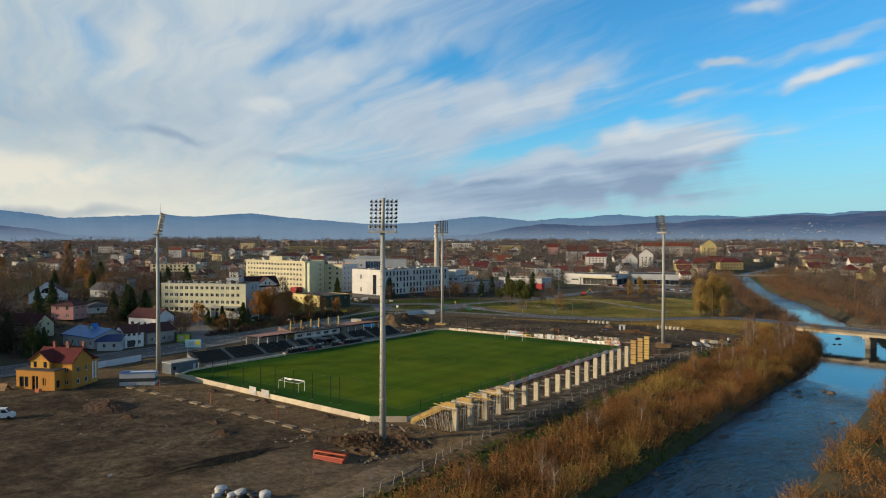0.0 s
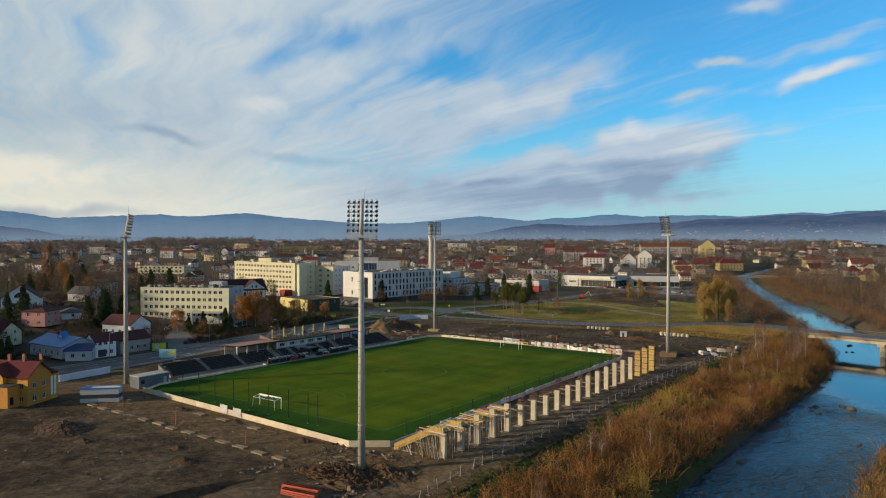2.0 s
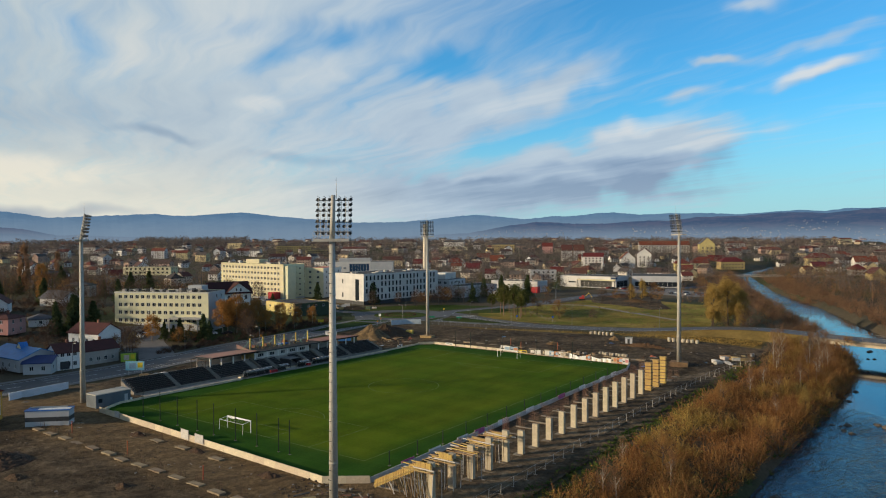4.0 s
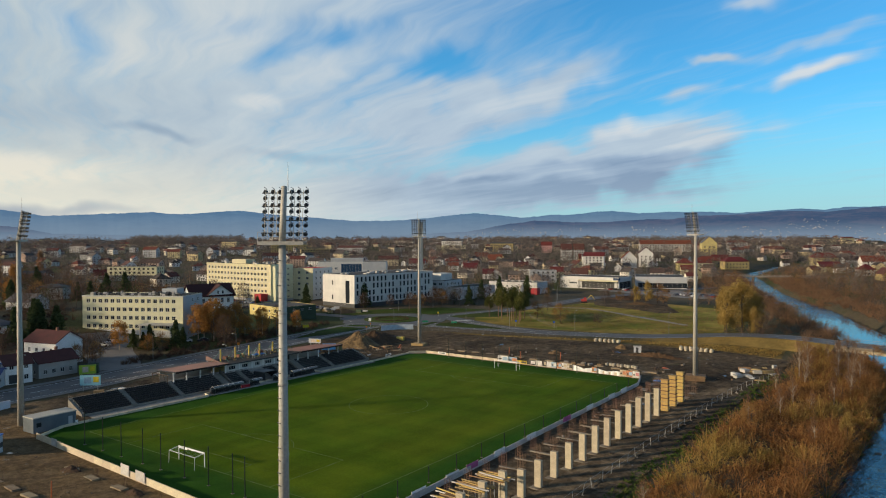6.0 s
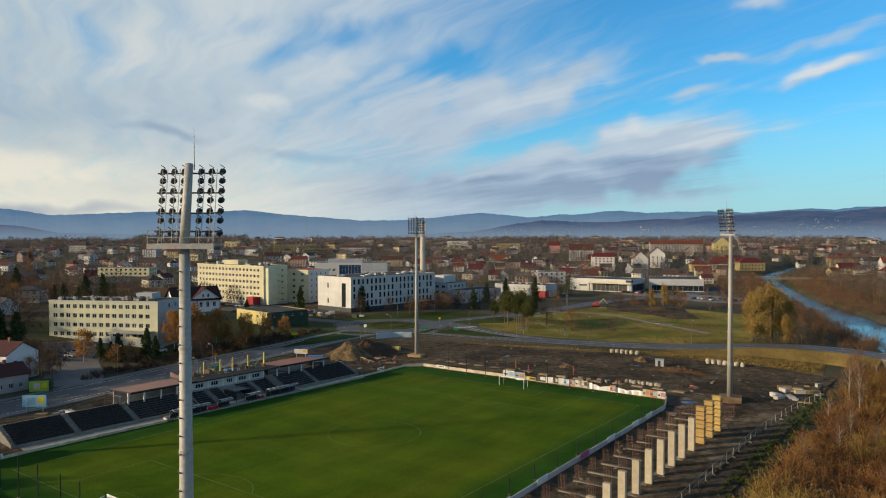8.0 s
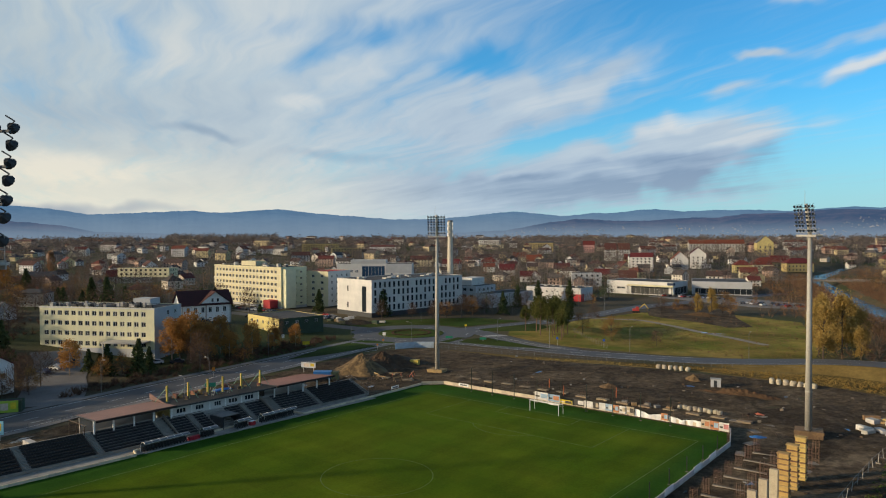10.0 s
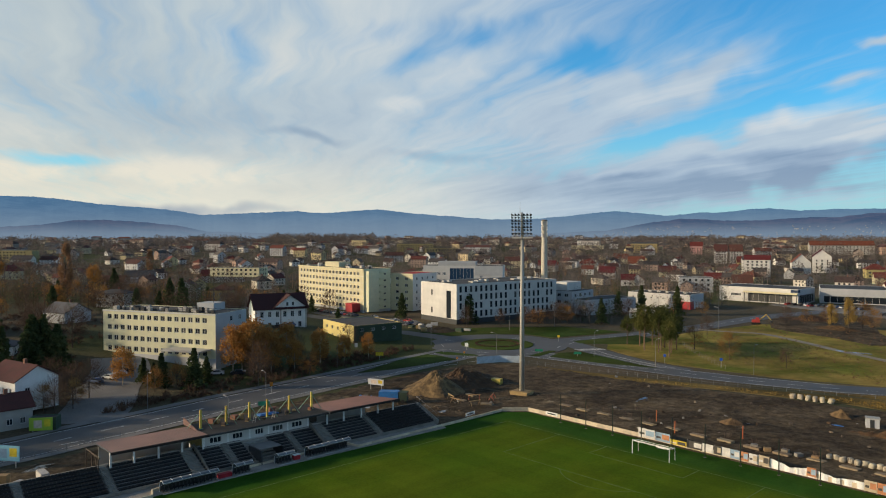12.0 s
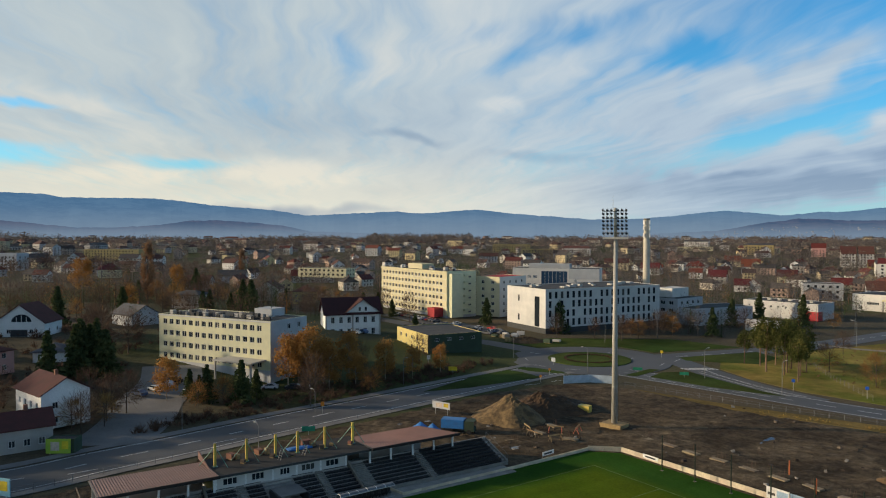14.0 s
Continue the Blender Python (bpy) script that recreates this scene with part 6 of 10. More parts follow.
heap("soil_mound", 28.5, 97.2, 9.5, 2.0, 1.5, RUSTSOIL, "long rusty-brown bank of dug turf", "heap", 8.4, 0.7, 6)
heap("soil_mound", 13.3, 108.4, 2.8, 2.0, 1.5, SANDHEAP, "small brown soil pile on the far ground", "heap", 2.4, 0.3)
heap("soil_mound", -0.2, 85.0, 2.7, 2.0, 1.4, SANDHEAP, "small golden soil pile beyond the pitch", "heap", 5.4, 0.2)
heap("soil_mound", -57, 288, 10, 6, 2.0, DARKHEAP, "dark soil bank beyond the meadow", "heap", 3.9, 0.6)
heap("soil_mound", -38, 262, 9, 5, 1.5, DARKHEAP, "low dark soil bank beyond the meadow", "heap", 7.9, 0.6)


def rubble(name, x0, x1, y0, y1, n, size, mat, label, seed):
    r = random.Random(seed)
    s = Shape()
    for _ in range(n):
        x, y = r.uniform(x0, x1), r.uniform(y0, y1)
        w, d, h = (size * r.uniform(0.3, 1.4) for _ in range(3))
        s.box(-w / 2, w / 2, -d / 2, d / 2, -0.05, h * 0.6, pose(x, y, 0.1, r.uniform(-15, 15), r.uniform(-15, 15), r.uniform(0, 180)))
    return solid(name, s.mesh(name, mat), label, "rubble", "stuff")


RUBBLEMAT = palette("rubble_mix", [(0.12, 0.09, 0.065), (0.07, 0.05, 0.035), (0.16, 0.13, 0.10), (0.05, 0.036, 0.028), (0.09, 0.058, 0.034), (0.26, 0.24, 0.21)], island=True)
rubble("rubble", 32, 57, -86, -64, 420, 0.36, RUBBLEMAT, "scattered bricks, boards and lumps of concrete", 1)
rubble("rubble", -50, 40, -108, -66, 260, 0.32, RUBBLEMAT, "scattered stones and boards on the site", 2)
rubble("rubble", -45, 66, 66, 112, 120, 0.55, RUBBLEMAT, "scattered building materials beyond the pitch", 3)
rubble("rubble", 43, 57, -58, 62, 120, 0.45, RUBBLEMAT, "rubble and boards between the footings", 4)
rubble("rubble", -70, -46, 44, 62, 60, 0.6, RUBBLEMAT, "scattered boards behind the stand", 5)

for k, (x, y, deg, L) in enumerate(((46.6, -85.9, 10, 6.6), (48.0, -87.6, 8, 6.2))):
    ps = thing("panel_stack", pose(x, y, 0.2, 0, 0, deg), "bundle of orange-red formwork beams on the ground", "panel stack", "red bundles")
    for j in range(3):
        for i in range(2):
            part("beam", Shape().box(-L / 2, L / 2, -0.2, 0.2, 0, 0.26).box(-L / 2, L / 2, -0.24, 0.24, 0.21, 0.26).mesh("red_beam", PANELRED), ps, at=pose(0.1 * j - 0.08 * i, -0.27 + 0.54 * i, 0.3 * j, 0, 0, 0.8 * j - 0.5 * i))


def make_sack(x, y, w, h, mat, label, seed):
    """A slumped, tied sack."""
    r = random.Random(seed)
    s = Shape()
    rows, n = 8, 14
    for j in range(rows + 1):
        t = j / rows
        wide = (0.9 + 0.1 * math.sin(math.pi * t)) * (1.0 if t < 0.9 else 0.78)
        for k in range(n):
            a = 2 * math.pi * k / n
            f = wide * w * 0.5 * (1 + 0.22 * noise.noise((2 * math.cos(a) + seed, 2 * math.sin(a), 2.5 * t)))
            s.v.append((f * math.cos(a) * 1.2 + 0.12 * t, f * math.sin(a), h * t * (1 + 0.15 * noise.noise((a, seed, t)))))
    for j in range(rows):
        for k in range(n):
            m = (k + 1) % n
            s.f.append((j * n + k, j * n + m, (j + 1) * n + m, (j + 1) * n + k))
    s.f.append(tuple(rows * n + k for k in range(n)))
    ob = solid("sack", s.mesh("sack", mat, True), label, "sack", group="dumped sacks")
    ob.matrix_world = pose(x, y, 0.12, r.uniform(-12, 12), r.uniform(-12, 12), r.uniform(0, 180))


SACKWHITE = material("woven_sack", (0.52, 0.53, 0.53), (0.30, 0.31, 0.32), rough=0.6, scale=1.2, grain=6)
for k, (x, y, w, h, white) in enumerate(((46.4, -108.0, 1.5, 1.5, 1), (47.6, -107.5, 1.1, 0.9, 0), (48.9, -107.9, 1.2, 0.8, 1), (49.5, -106.8, 1.6, 1.2, 1), (50.6, -107.6, 1.3, 0.7, 0), (51.3, -106.2, 1.3, 1.0, 0), (52.2, -106.6, 1.0, 0.8, 0), (53.2, -105.4, 1.5, 1.4, 1), (47.2, -109.3, 1.2, 0.7, 1), (50.2, -109.2, 1.1, 0.6, 0))):
    make_sack(x, y, w, h * 0.8, SACKWHITE if white else SEATBLACK, "lumpy white builder's sack on the soil" if white else "black refuse sack on the soil", k * 1.7)
vn = thing("van", pose(-26.2, -108.6, 0.15, 0, 0, 55), "white delivery van parked on the site", "van")
prof = [(-2.6, 0.4), (-2.6, 2.1), (-2.4, 2.25), (1.1, 2.25), (1.9, 1.35), (2.6, 1.1), (2.65, 0.4)]
s = Shape()
for a, b in zip(prof, prof[1:] + prof[:1]):
    s.face((a[0], -0.95, a[1]), (b[0], -0.95, b[1]), (b[0], 0.95, b[1]), (a[0], 0.95, a[1]))
s.face(*[(x, -0.95, z) for x, z in reversed(prof)]).face(*[(x, 0.95, z) for x, z in prof])
part("body", s.mesh("van_body", WHITE), vn)
part("windscreen", Shape().face((1.16, -0.85, 2.2), (1.86, -0.85, 1.42), (1.86, 0.85, 1.42), (1.16, 0.85, 2.2)).mesh("van_glass", GLASS), vn, at=Matrix.Translation((0.02, 0, 0.02)))
for y in (-0.956, 0.956):
    part("side_window", Shape().face((0.3, y, 1.4), (1.6, y, 1.4), (1.05, y, 2.0), (0.3, y, 2.0)).mesh("van_side_glass", GLASS), vn)
for x in (-1.7, 1.7):
    for y in (-0.88, 0.88):
        part("wheel", Shape().rod((x, y - 0.12, 0.36), (x, y + 0.12, 0.36), 0.36, n=14).mesh("van_wheel", TYRE), vn)
BEIGESACK = material("beige_sack", (0.44, 0.385, 0.29), (0.32, 0.28, 0.21), rough=0.8, scale=1.0, grain=5)
for k in range(6):
    make_sack(-0.9 + 1.62 * k, 118.6 + 0.24 * k, 1.15, 1.15, BEIGESACK, "beige bulk sack standing at the site edge", 30 + 1.3 * k)
for k in range(7):
    make_sack(30.8 + 1.7 * k, 117.0 - 0.13 * k, 1.3, 1.35, BEIGESACK, "beige bulk sack standing at the site edge", 50 + 1.3 * k)
for k in range(9):
    make_sack(21.9 + 1.12 * k, 74.9 + 0.5 * (k % 2), 0.95, 0.85, BEIGESACK, "beige sack of material behind the wall", 70 + 1.3 * k)
for k in range(5):
    r = random.Random(k + 50)
    crate(10 + 2.6 * k, 71.5 + r.uniform(-0.5, 1.5), 0.1, 1.2, 1.0, 0.7, (STONE, TIMBER, CONCRETE)[k % 3], "pallet of paving stones behind the wall", r.uniform(0, 60))
for k, (x, y) in enumerate(((35.2, 72.0), (41.5, 71.9), (42.3, 57.0), (42.7, 49.4), (40.5, 66.0), (38.2, 79.0))):
    sl = solid("concrete_slab", Shape().prism([(-1.3, -0.8), (1.25, -0.9), (1.35, 0.75), (-1.2, 0.85)], -0.1, 0.04).mesh("loose_slab", CONCRETE), "pale flat concrete slab lying on the soil", "slab", group="loose slabs")
    sl.matrix_world = pose(x, y, 0.16, 0, 0, 35 * k)
for k, (x, y) in enumerate(((15.6, 99.4), (42.1, 62.4))):
    sh = heap("tarpaulin_sheet", x, y, 1.5, 0.8, 0.25, BLUETARP, "blue sheet lying crumpled on the soil", "tarpaulin", 4.2 + k, 0.12, 20 * k)
heap("red_sheet", 37.5, 80.5, 1.4, 0.9, 0.4, PANELRED, "red sheet lying crumpled on the soil", "tarpaulin", 6.6, 0.15)
cb = thing("site_hut", pose(19.8, 102.2, 0.1, 0, 0, 20), "small white site hut among soil heaps", "hut")
part("body", Shape().box(0, 2.4, 0, 1.9, 0, 2.0).mesh("hut_body", GREYREND), cb)
part("roof", Shape().box(-0.12, 2.52, -0.12, 2.02, 2.004, 2.12).mesh("hut_roof", STEEL), cb)
part("door", Shape().box(0.7, 1.5, -0.05, -0.004, 0.1, 1.8).mesh("hut_door", DARKSTEEL), cb)
for k in range(16):
    r = random.Random(k + 80)
    crate(57.5 + r.uniform(-1, 9), 76 + r.uniform(0, 24), 0.1, r.uniform(1.2, 3.2), r.uniform(0.8, 1.6), r.uniform(0.4, 1.1), (TIMBER, STEEL, PRECAST)[k % 3], "stack of scaffold parts and timber", r.uniform(0, 180))


rk = random.Random(31)
roots = Shape()
for _ in range(420):
    u, w = rk.gauss(0, 0.38), rk.gauss(0, 0.38)
    x, y = 46.5 + 8.5 * u, -78.0 + 3.8 * w
    z = 0.3 + 1.5 * max(0.0, 1 - math.hypot(u, w))
    a, L = rk.uniform(0, 2 * math.pi), rk.uniform(0.5, 1.6)
    roots.rod((x, y, z), (x + L * math.cos(a), y + L * math.sin(a), z + rk.uniform(-0.2, 0.7)), rk.uniform(0.05, 0.13), 0.02, 4)
solid("roots", roots.mesh("roots", material("dug_roots", (0.13, 0.075, 0.035), (0.06, 0.035, 0.02), scale=0.9, grain=6)), "tangled brown roots torn out of the ground", "roots", "stuff")


rl = random.Random(14)
SHEETS = (TIMBER, DARKSTEEL, DARKSTEEL, CONCRETE, RUST, TIMBER, RUST)
for k in range(38):
    x, y = rl.uniform(38, 57), rl.uniform(-83, -66)
    L, w = rl.uniform(0.8, 2.6), rl.uniform(0.12, 0.6)
    b = solid("loose_board", Shape().box(-L / 2, L / 2, -w / 2, w / 2, 0, rl.uniform(0.05, 0.2)).mesh("loose_board", SHEETS[k % 7]), "board or sheet lying on the rubble", "board", group="loose boards")
    b.matrix_world = pose(x, y, 0.35 + rl.uniform(0, 0.5), rl.uniform(-14, 14), rl.uniform(-14, 14), rl.uniform(0, 180))
for x, y, w in ((20, -88, 1.7), (36, -80, 1.2), (40, -79, 1.4), (12, -84, 1.0), (-6, -92, 1.3)):
    heap("soil_mound", x, y, w * 1.6, w, 0.6 * w, DARKHEAP, "small lump of dumped earth", "heap", x * 0.37, 0.25)


def make_cabin(x, y, deg, L, D, H, wall, roofm, label):
    t = thing("site_cabin", pose(x, y, 0.1, 0, 0, deg), label, "cabin", "site cabins")
    s = Shape()
    facade(s, Matrix.Identity(4), L, H, [(0.6, 1.6, 1.1, 2.0), (L - 1.6, L - 0.7, 0.1, 2.1)], 0.08)
    facade(s, pose(L, 0, 0, 0, 0, 90), D, H, [(0.6, 1.4, 1.1, 2.0)], 0.08)
    facade(s, pose(L, D, 0, 0, 0, 180), L, H, [], 0.08)
    facade(s, pose(0, D, 0, 0, 0, 270), D, H, [], 0.08)
    part("body", s.mesh("cabin_body", wall), t)
    part("roof", Shape().box(-0.1, L + 0.1, -0.1, D + 0.1, H + 0.004, H + 0.2).mesh("cabin_roof", roofm), t)
    part("window", Shape().box(0.6, 1.6, 0.06, 0.075, 1.1, 2.0).mesh("cabin_window", GLASS), t)
    part("door", Shape().box(L - 1.6, L - 0.7, 0.05, 0.075, 0.1, 2.1).mesh("cabin_door", GREYREND), t)
    part("window", Shape().box(L - 0.075, L - 0.06, 0.6, 1.4, 1.1, 2.0).mesh("cabin_window_side", GLASS), t)
    return t


BLUEGREY = material("blue_grey_sheet", (0.13, 0.155, 0.18), (0.09, 0.11, 0.13), rough=0.5, scale=0.4)
make_cabin(-41.4, -59.9, 92, 8.6, 4.0, 2.9, BLUEGREY, STEEL, "grey-blue site cabin beside the pitch corner")
cab = make_cabin(-37.5, -76.8, 44, 8.5, 3.0, 3.3, GREYREND, BLUETARP, "white two-tier cabin with blue and black stripes")
part("stripe", Shape().box(-0.012, 8.512, -0.012, 3.012, 1.1, 2.0).mesh("cabin_stripe", DARKSTEEL), cab)
part("roof_sheet", Shape().box(2.5, 8.7, 0.2, 1.2, 3.51, 3.66).mesh("cabin_roof_sheet", WHITE), cab)
part("roof_sheet", Shape().box(0.5, 7.5, 1.7, 2.5, 3.51, 3.7).mesh("cabin_roof_sheet_b", STEEL), cab)


def make_scaffold_bay():
    """Timber formwork and props round the first columns of the new stand."""
    t = thing("stair_formwork", pose(0, 0, 0), "raking yellow formwork on many timber props", "formwork")
    part("backing", Shape().face((44.4, -61.5, 0.3), (53.5, -61.5, 4.9), (53.5, -61.5, 6.0), (44.4, -61.5, 1.3)).face((44.4, -61.4, 1.3), (53.5, -61.4, 6.0), (53.5, -61.4, 4.9), (44.4, -61.4, 0.3)).mesh("raking_backing", TIMBER), t)
    for k in range(28):
        a = (k + 0.5) / 28
        part("board", Shape().box(-0.11, 0.11, -0.09, -0.004, -0.12, 1.08 + 0.08 * (k % 2)).mesh("raking_board", PLYFORM), t, at=pose(44.4 + 9.1 * a, -61.5, 0.3 + 4.6 * a))
    part("rail", Shape().rod((44.2, -61.66, 0.5), (53.6, -61.66, 5.25), 0.06, n=4).mesh("raking_rail", TIMBER), t)
    r = random.Random(3)
    for k in range(38):
        a = 0.2 + 0.8 * (k + r.random()) / 38
        x, y, z = 44.4 + 9.1 * a, -61.7 + r.uniform(0, 1.9), 0.3 + 4.6 * a
        part("prop", Shape().rod((x + r.uniform(0.2, 1.5), y + r.uniform(-0.5, 0.2), 0), (x, y, z), 0.06, n=4).mesh("timber_prop", PRECAST if k % 3 == 0 else TIMBER), t)
    for k, y in enumerate((-60.5, -55.2, -49.9, -44.5, -39.2)):
        b = thing("beam_formwork", pose(54.6, y, 0), "timber beam formwork on props at the column head", "formwork", "beam formworks")
        z = 5.3 - 0.05 * k
        if k < 3:
            part("deck", Shape().box(-3.0, 1.3, -1.2, 1.2, z - 0.45, z - 0.38).mesh("form_deck", TIMBER), b)
        for j in range(8 if k < 3 else 10):
            high = (0.35 if j % 2 else 0) if k < 3 else 0.16 * (j % 3) + 0.1
            part("joist", Shape().box(-3.6 + r.uniform(-1.2, 0.6), 1.4 + r.uniform(-0.9, 0.5), -0.07, 0.07, 0, 0.15).mesh("form_joist", (TIMBER, PLYFORM, PRECAST, TIMBER)[j % 4]), b, at=pose(0, -1.5 + (0.45 if k < 3 else 0.3) * j, z - 0.66 + high, r.uniform(-1, 1), r.uniform(-2.5, 2.5), r.uniform(-7, 7)))
        if k < 2:
            for j in range(8):
                part("side_form", Shape().box(-0.13, 0.13, -1.4, -1.3, z - 0.35, z + 0.7 + 0.06 * (j % 2)).mesh("side_form", PLYFORM), b, at=Matrix.Translation((-1.35 + 0.31 * j, 0, 0)))
            part("side_form", Shape().box(-1.5, 1.1, -1.29, -1.24, z - 0.3, z + 0.6).mesh("side_form_backing", TIMBER), b)
            for e in (0.0, 0.45):
                part("waler", Shape().box(-2.2, 1.7, -1.56, -1.42, z - 0.75 + e, z - 0.6 + e).mesh("form_waler", PRECAST if e else TIMBER), b)
        for j in range(12 if k < 3 else 5):
            x, yy = -3.2 + 0.85 * (j % 6) + r.uniform(-0.3, 0.3), -1.1 if j < 6 else 1.1
            part("prop", Shape().rod((x + r.uniform(-0.3, 0.3), yy, 0), (x, yy, z - 0.6), 0.055, n=4).mesh("steel_prop", PRECAST if j % 2 else TIMBER), b)


make_scaffold_bay()


def make_fence(name, pts, step, h, label, post_mat, wires=3, lean=0.0, seed=0):
    t = thing(name, Matrix.Identity(4), label, "fence", kind="structure")
    line = smooth_line(pts, step)
    r = random.Random(seed)
    tops = []
    pm = Shape().rod((0, 0, 0), (0, 0, h), 0.045, n=5).mesh(name + "_post", post_mat)
    foot = Shape().box(-0.40, 0.40, -0.12, 0.12, -0.1, 0.30).mesh("fence_foot", CONCRETE)
    for q in line:
        z = gz(q.x, q.y)
        part("post", pm, t, at=pose(q.x, q.y, z, r.uniform(-lean, lean), r.uniform(-lean, lean), 0))
        if name == "site_fence":
            part("foot", foot, t, at=pose(q.x + r.uniform(-0.1, 0.1), q.y, z, 0, 0, r.uniform(-14, 14)))
        tops.append((q.x, q.y, z))
    for a, b in zip(tops[:-1], tops[1:]):
        s = Shape()
        for k in range(wires):
            dz = h * (k + 1) / wires - 0.03
            s.rod((a[0], a[1], a[2] + dz), (b[0], b[1], b[2] + dz), 0.02, n=3)
        part("rail", s.mesh(name + "_rail", post_mat), t)


make_fence("site_fence", ((66, -125), (64.6, -88), (62.8, -73), (61.7, -62), (61.9, -45), (61.4, -20), (61.3, 10), (61.8, 40), (63.2, 62), (66.5, 84)), 3.4, 1.9, "leaning wire fence on concrete feet along the haul road", STEEL, 2, 9, 5)
make_fence("road_fence", ((-74, 107), (-52, 112), (-30, 117.5), (-8, 125), (10, 132), (26, 138.5), (44, 143)), 2.6, 1.15, "grey pedestrian railing along the road", POLE, 2, 1, 6)
make_fence("meadow_fence", ((-60, 175), (-45, 158), (-29, 142.5)), 2.5, 1.5, "wire fence with a concrete foot across the meadow", CONCRETE, 4, 1, 7)
make_fence("street_railing", ((-75, -60), (-74.5, -31), (-77, -15), (-79, 0), (-82, 17), (-84.5, 42)), 2.6, 1.2, "grey railing beside the street", POLE, 2, 1, 8)
wall_run("hoarding", [(-85.5, 96), (-82.6, 103), (-77.3, 107)], 2.1, 0.08, material("pale_blue_hoarding", (0.52, 0.60, 0.66), rough=0.6, scale=0.6), "white and pale blue site hoarding", "hoarding")
wall_run("garden_wall", [(-66, -68), (-68, -53)], 2.0, 0.2, material("white_garden_wall", (0.68, 0.72, 0.78), (0.58, 0.62, 0.68), scale=0.5), "white garden wall panels", "wall")


# ---- street things ----
def make_street_lamp(x, y, h, deg, z=None):
    t = thing("street_lamp", pose(x, y, gz(x, y) if z is None else z, 0, 0, deg), "slim grey street lamp", "street lamp", "street lamps")
    part("pole", Shape().rod((0, 0, -0.2), (0, 0, h), 0.08, 0.05, 6).mesh("lamp_pole", POLE), t)
    part("arm", Shape().rod((0, 0, h), (0.9, 0, h + 0.35), 0.05, n=5).rod((0.9, 0, h + 0.35), (1.6, 0, h + 0.4), 0.045, n=5).mesh("lamp_bracket", POLE), t)
    part("head", Shape().box(1.4, 2.1, -0.14, 0.14, h + 0.32, h + 0.46).mesh("lamp_head", STEEL), t)


for x, y, h, deg in ((-96.8, 0.5, 8.2, 0), (-88.9, 26, 6, 180), (-123.8, 183, 9, 200), (-68, 132.5, 8, 90), (-45, 131, 8, 90), (-20, 141, 8, 90), (-129, 160, 8, 300), (-84, 196, 9, 180), (-71, 225, 9, 180), (-86, 256, 9, 0), (-70, 290, 9, 180), (-66, 5, 7, 180), (-92, -40, 8, 0), (-108, 60, 7, 0), (-60, 320, 9, 180), (-40, 300, 9, 180), (15, 152, 8, 90), (-122, 110, 7, 45), (-92, 112, 7, 200)):
    make_street_lamp(x, y, h, deg)


def make_sign(x, y, h, w, ph, mat, label, deg):
    t = thing("road_sign", pose(x, y, gz(x, y), 0, 0, deg), label, "sign", "road signs")
    part("post", Shape().rod((0, 0, -0.1), (0, 0, h), 0.05, n=5).mesh("sign_post", STEEL), t)
    part("plate", Shape().box(-w / 2, w / 2, -0.09, -0.055, h - ph, h).mesh("sign_plate", mat), t)


SIGNYEL = material("yellow_sign", (0.62, 0.42, 0.02), rough=0.5, bump=0.05)
SIGNBLUE = material("blue_sign", (0.02, 0.10, 0.42), rough=0.5, bump=0.05)
SIGNORANGE = material("orange_sign", (0.58, 0.24, 0.02), rough=0.5, bump=0.05)
GREENSIGN = material("green_sign", (0.03, 0.28, 0.16), rough=0.5, bump=0.05)
for x, y, h, w, ph, mt, lab, deg in ((-110.8, 78, 2.4, 2.4, 1.1, SIGNYEL, "yellow direction sign with a pole", 50), (-126, 80, 2.6, 1.0, 1.2, WHITE, "white road sign on a post", 50), (-91.6, 29, 3.0, 0.8, 1.0, SIGNORANGE, "orange temporary road sign", 60),
                                     (-95, 100, 2.2, 0.6, 0.6, SIGNORANGE, "small orange bollard sign", 40), (-90, 92, 2.0, 0.6, 0.6, SIGNORANGE, "small orange bollard sign", 40), (-106, 112, 2.4, 1.2, 1.2, WHITE, "white roundabout sign on a post", 30),
                                     (-84, 124, 1.6, 2.6, 0.8, GREENSIGN, "low green direction board", 40), (-72, 129, 1.6, 2.4, 0.8, GREENSIGN, "low green direction board", 40), (-46, 138, 3.0, 0.8, 0.8, SIGNBLUE, "blue round path sign on a post", 30),
                                     (-31, 144, 3.0, 0.8, 0.8, SIGNBLUE, "blue round path sign on a post", 30), (-79, 20, 1.8, 2.6, 1.0, GREENSIGN, "green board beside the street", 60), (-96, 150, 2.4, 0.8, 0.8, SIGNYEL, "yellow warning sign on a post", 30)):
    make_sign(x, y, h, w, ph, mt, lab, deg)


def make_billboard(x, y, deg, w, h, z, mat, label):
    t = thing("billboard", pose(x, y, 0, 0, 0, deg), label, "billboard")
    part("panel", Shape().box(-w / 2, w / 2, -0.08, 0.08, z, z + h).mesh("billboard_panel", mat), t)
    part("picture", Shape().box(-w * 0.3, w * 0.05, -0.094, -0.084, z + h * 0.2, z + h * 0.8).mesh("billboard_picture", BANNER), t)
    part("picture", Shape().box(w * 0.15, w * 0.42, -0.094, -0.084, z + h * 0.3, z + h * 0.85).mesh("billboard_picture_small", YELLOWBAN), t)
    for xx in (-w * 0.35, w * 0.35):
        part("leg", Shape().rod((xx, 0.12, 0), (xx, 0.12, z + h * 0.8), 0.09, n=6).mesh("billboard_leg", STEEL), t)


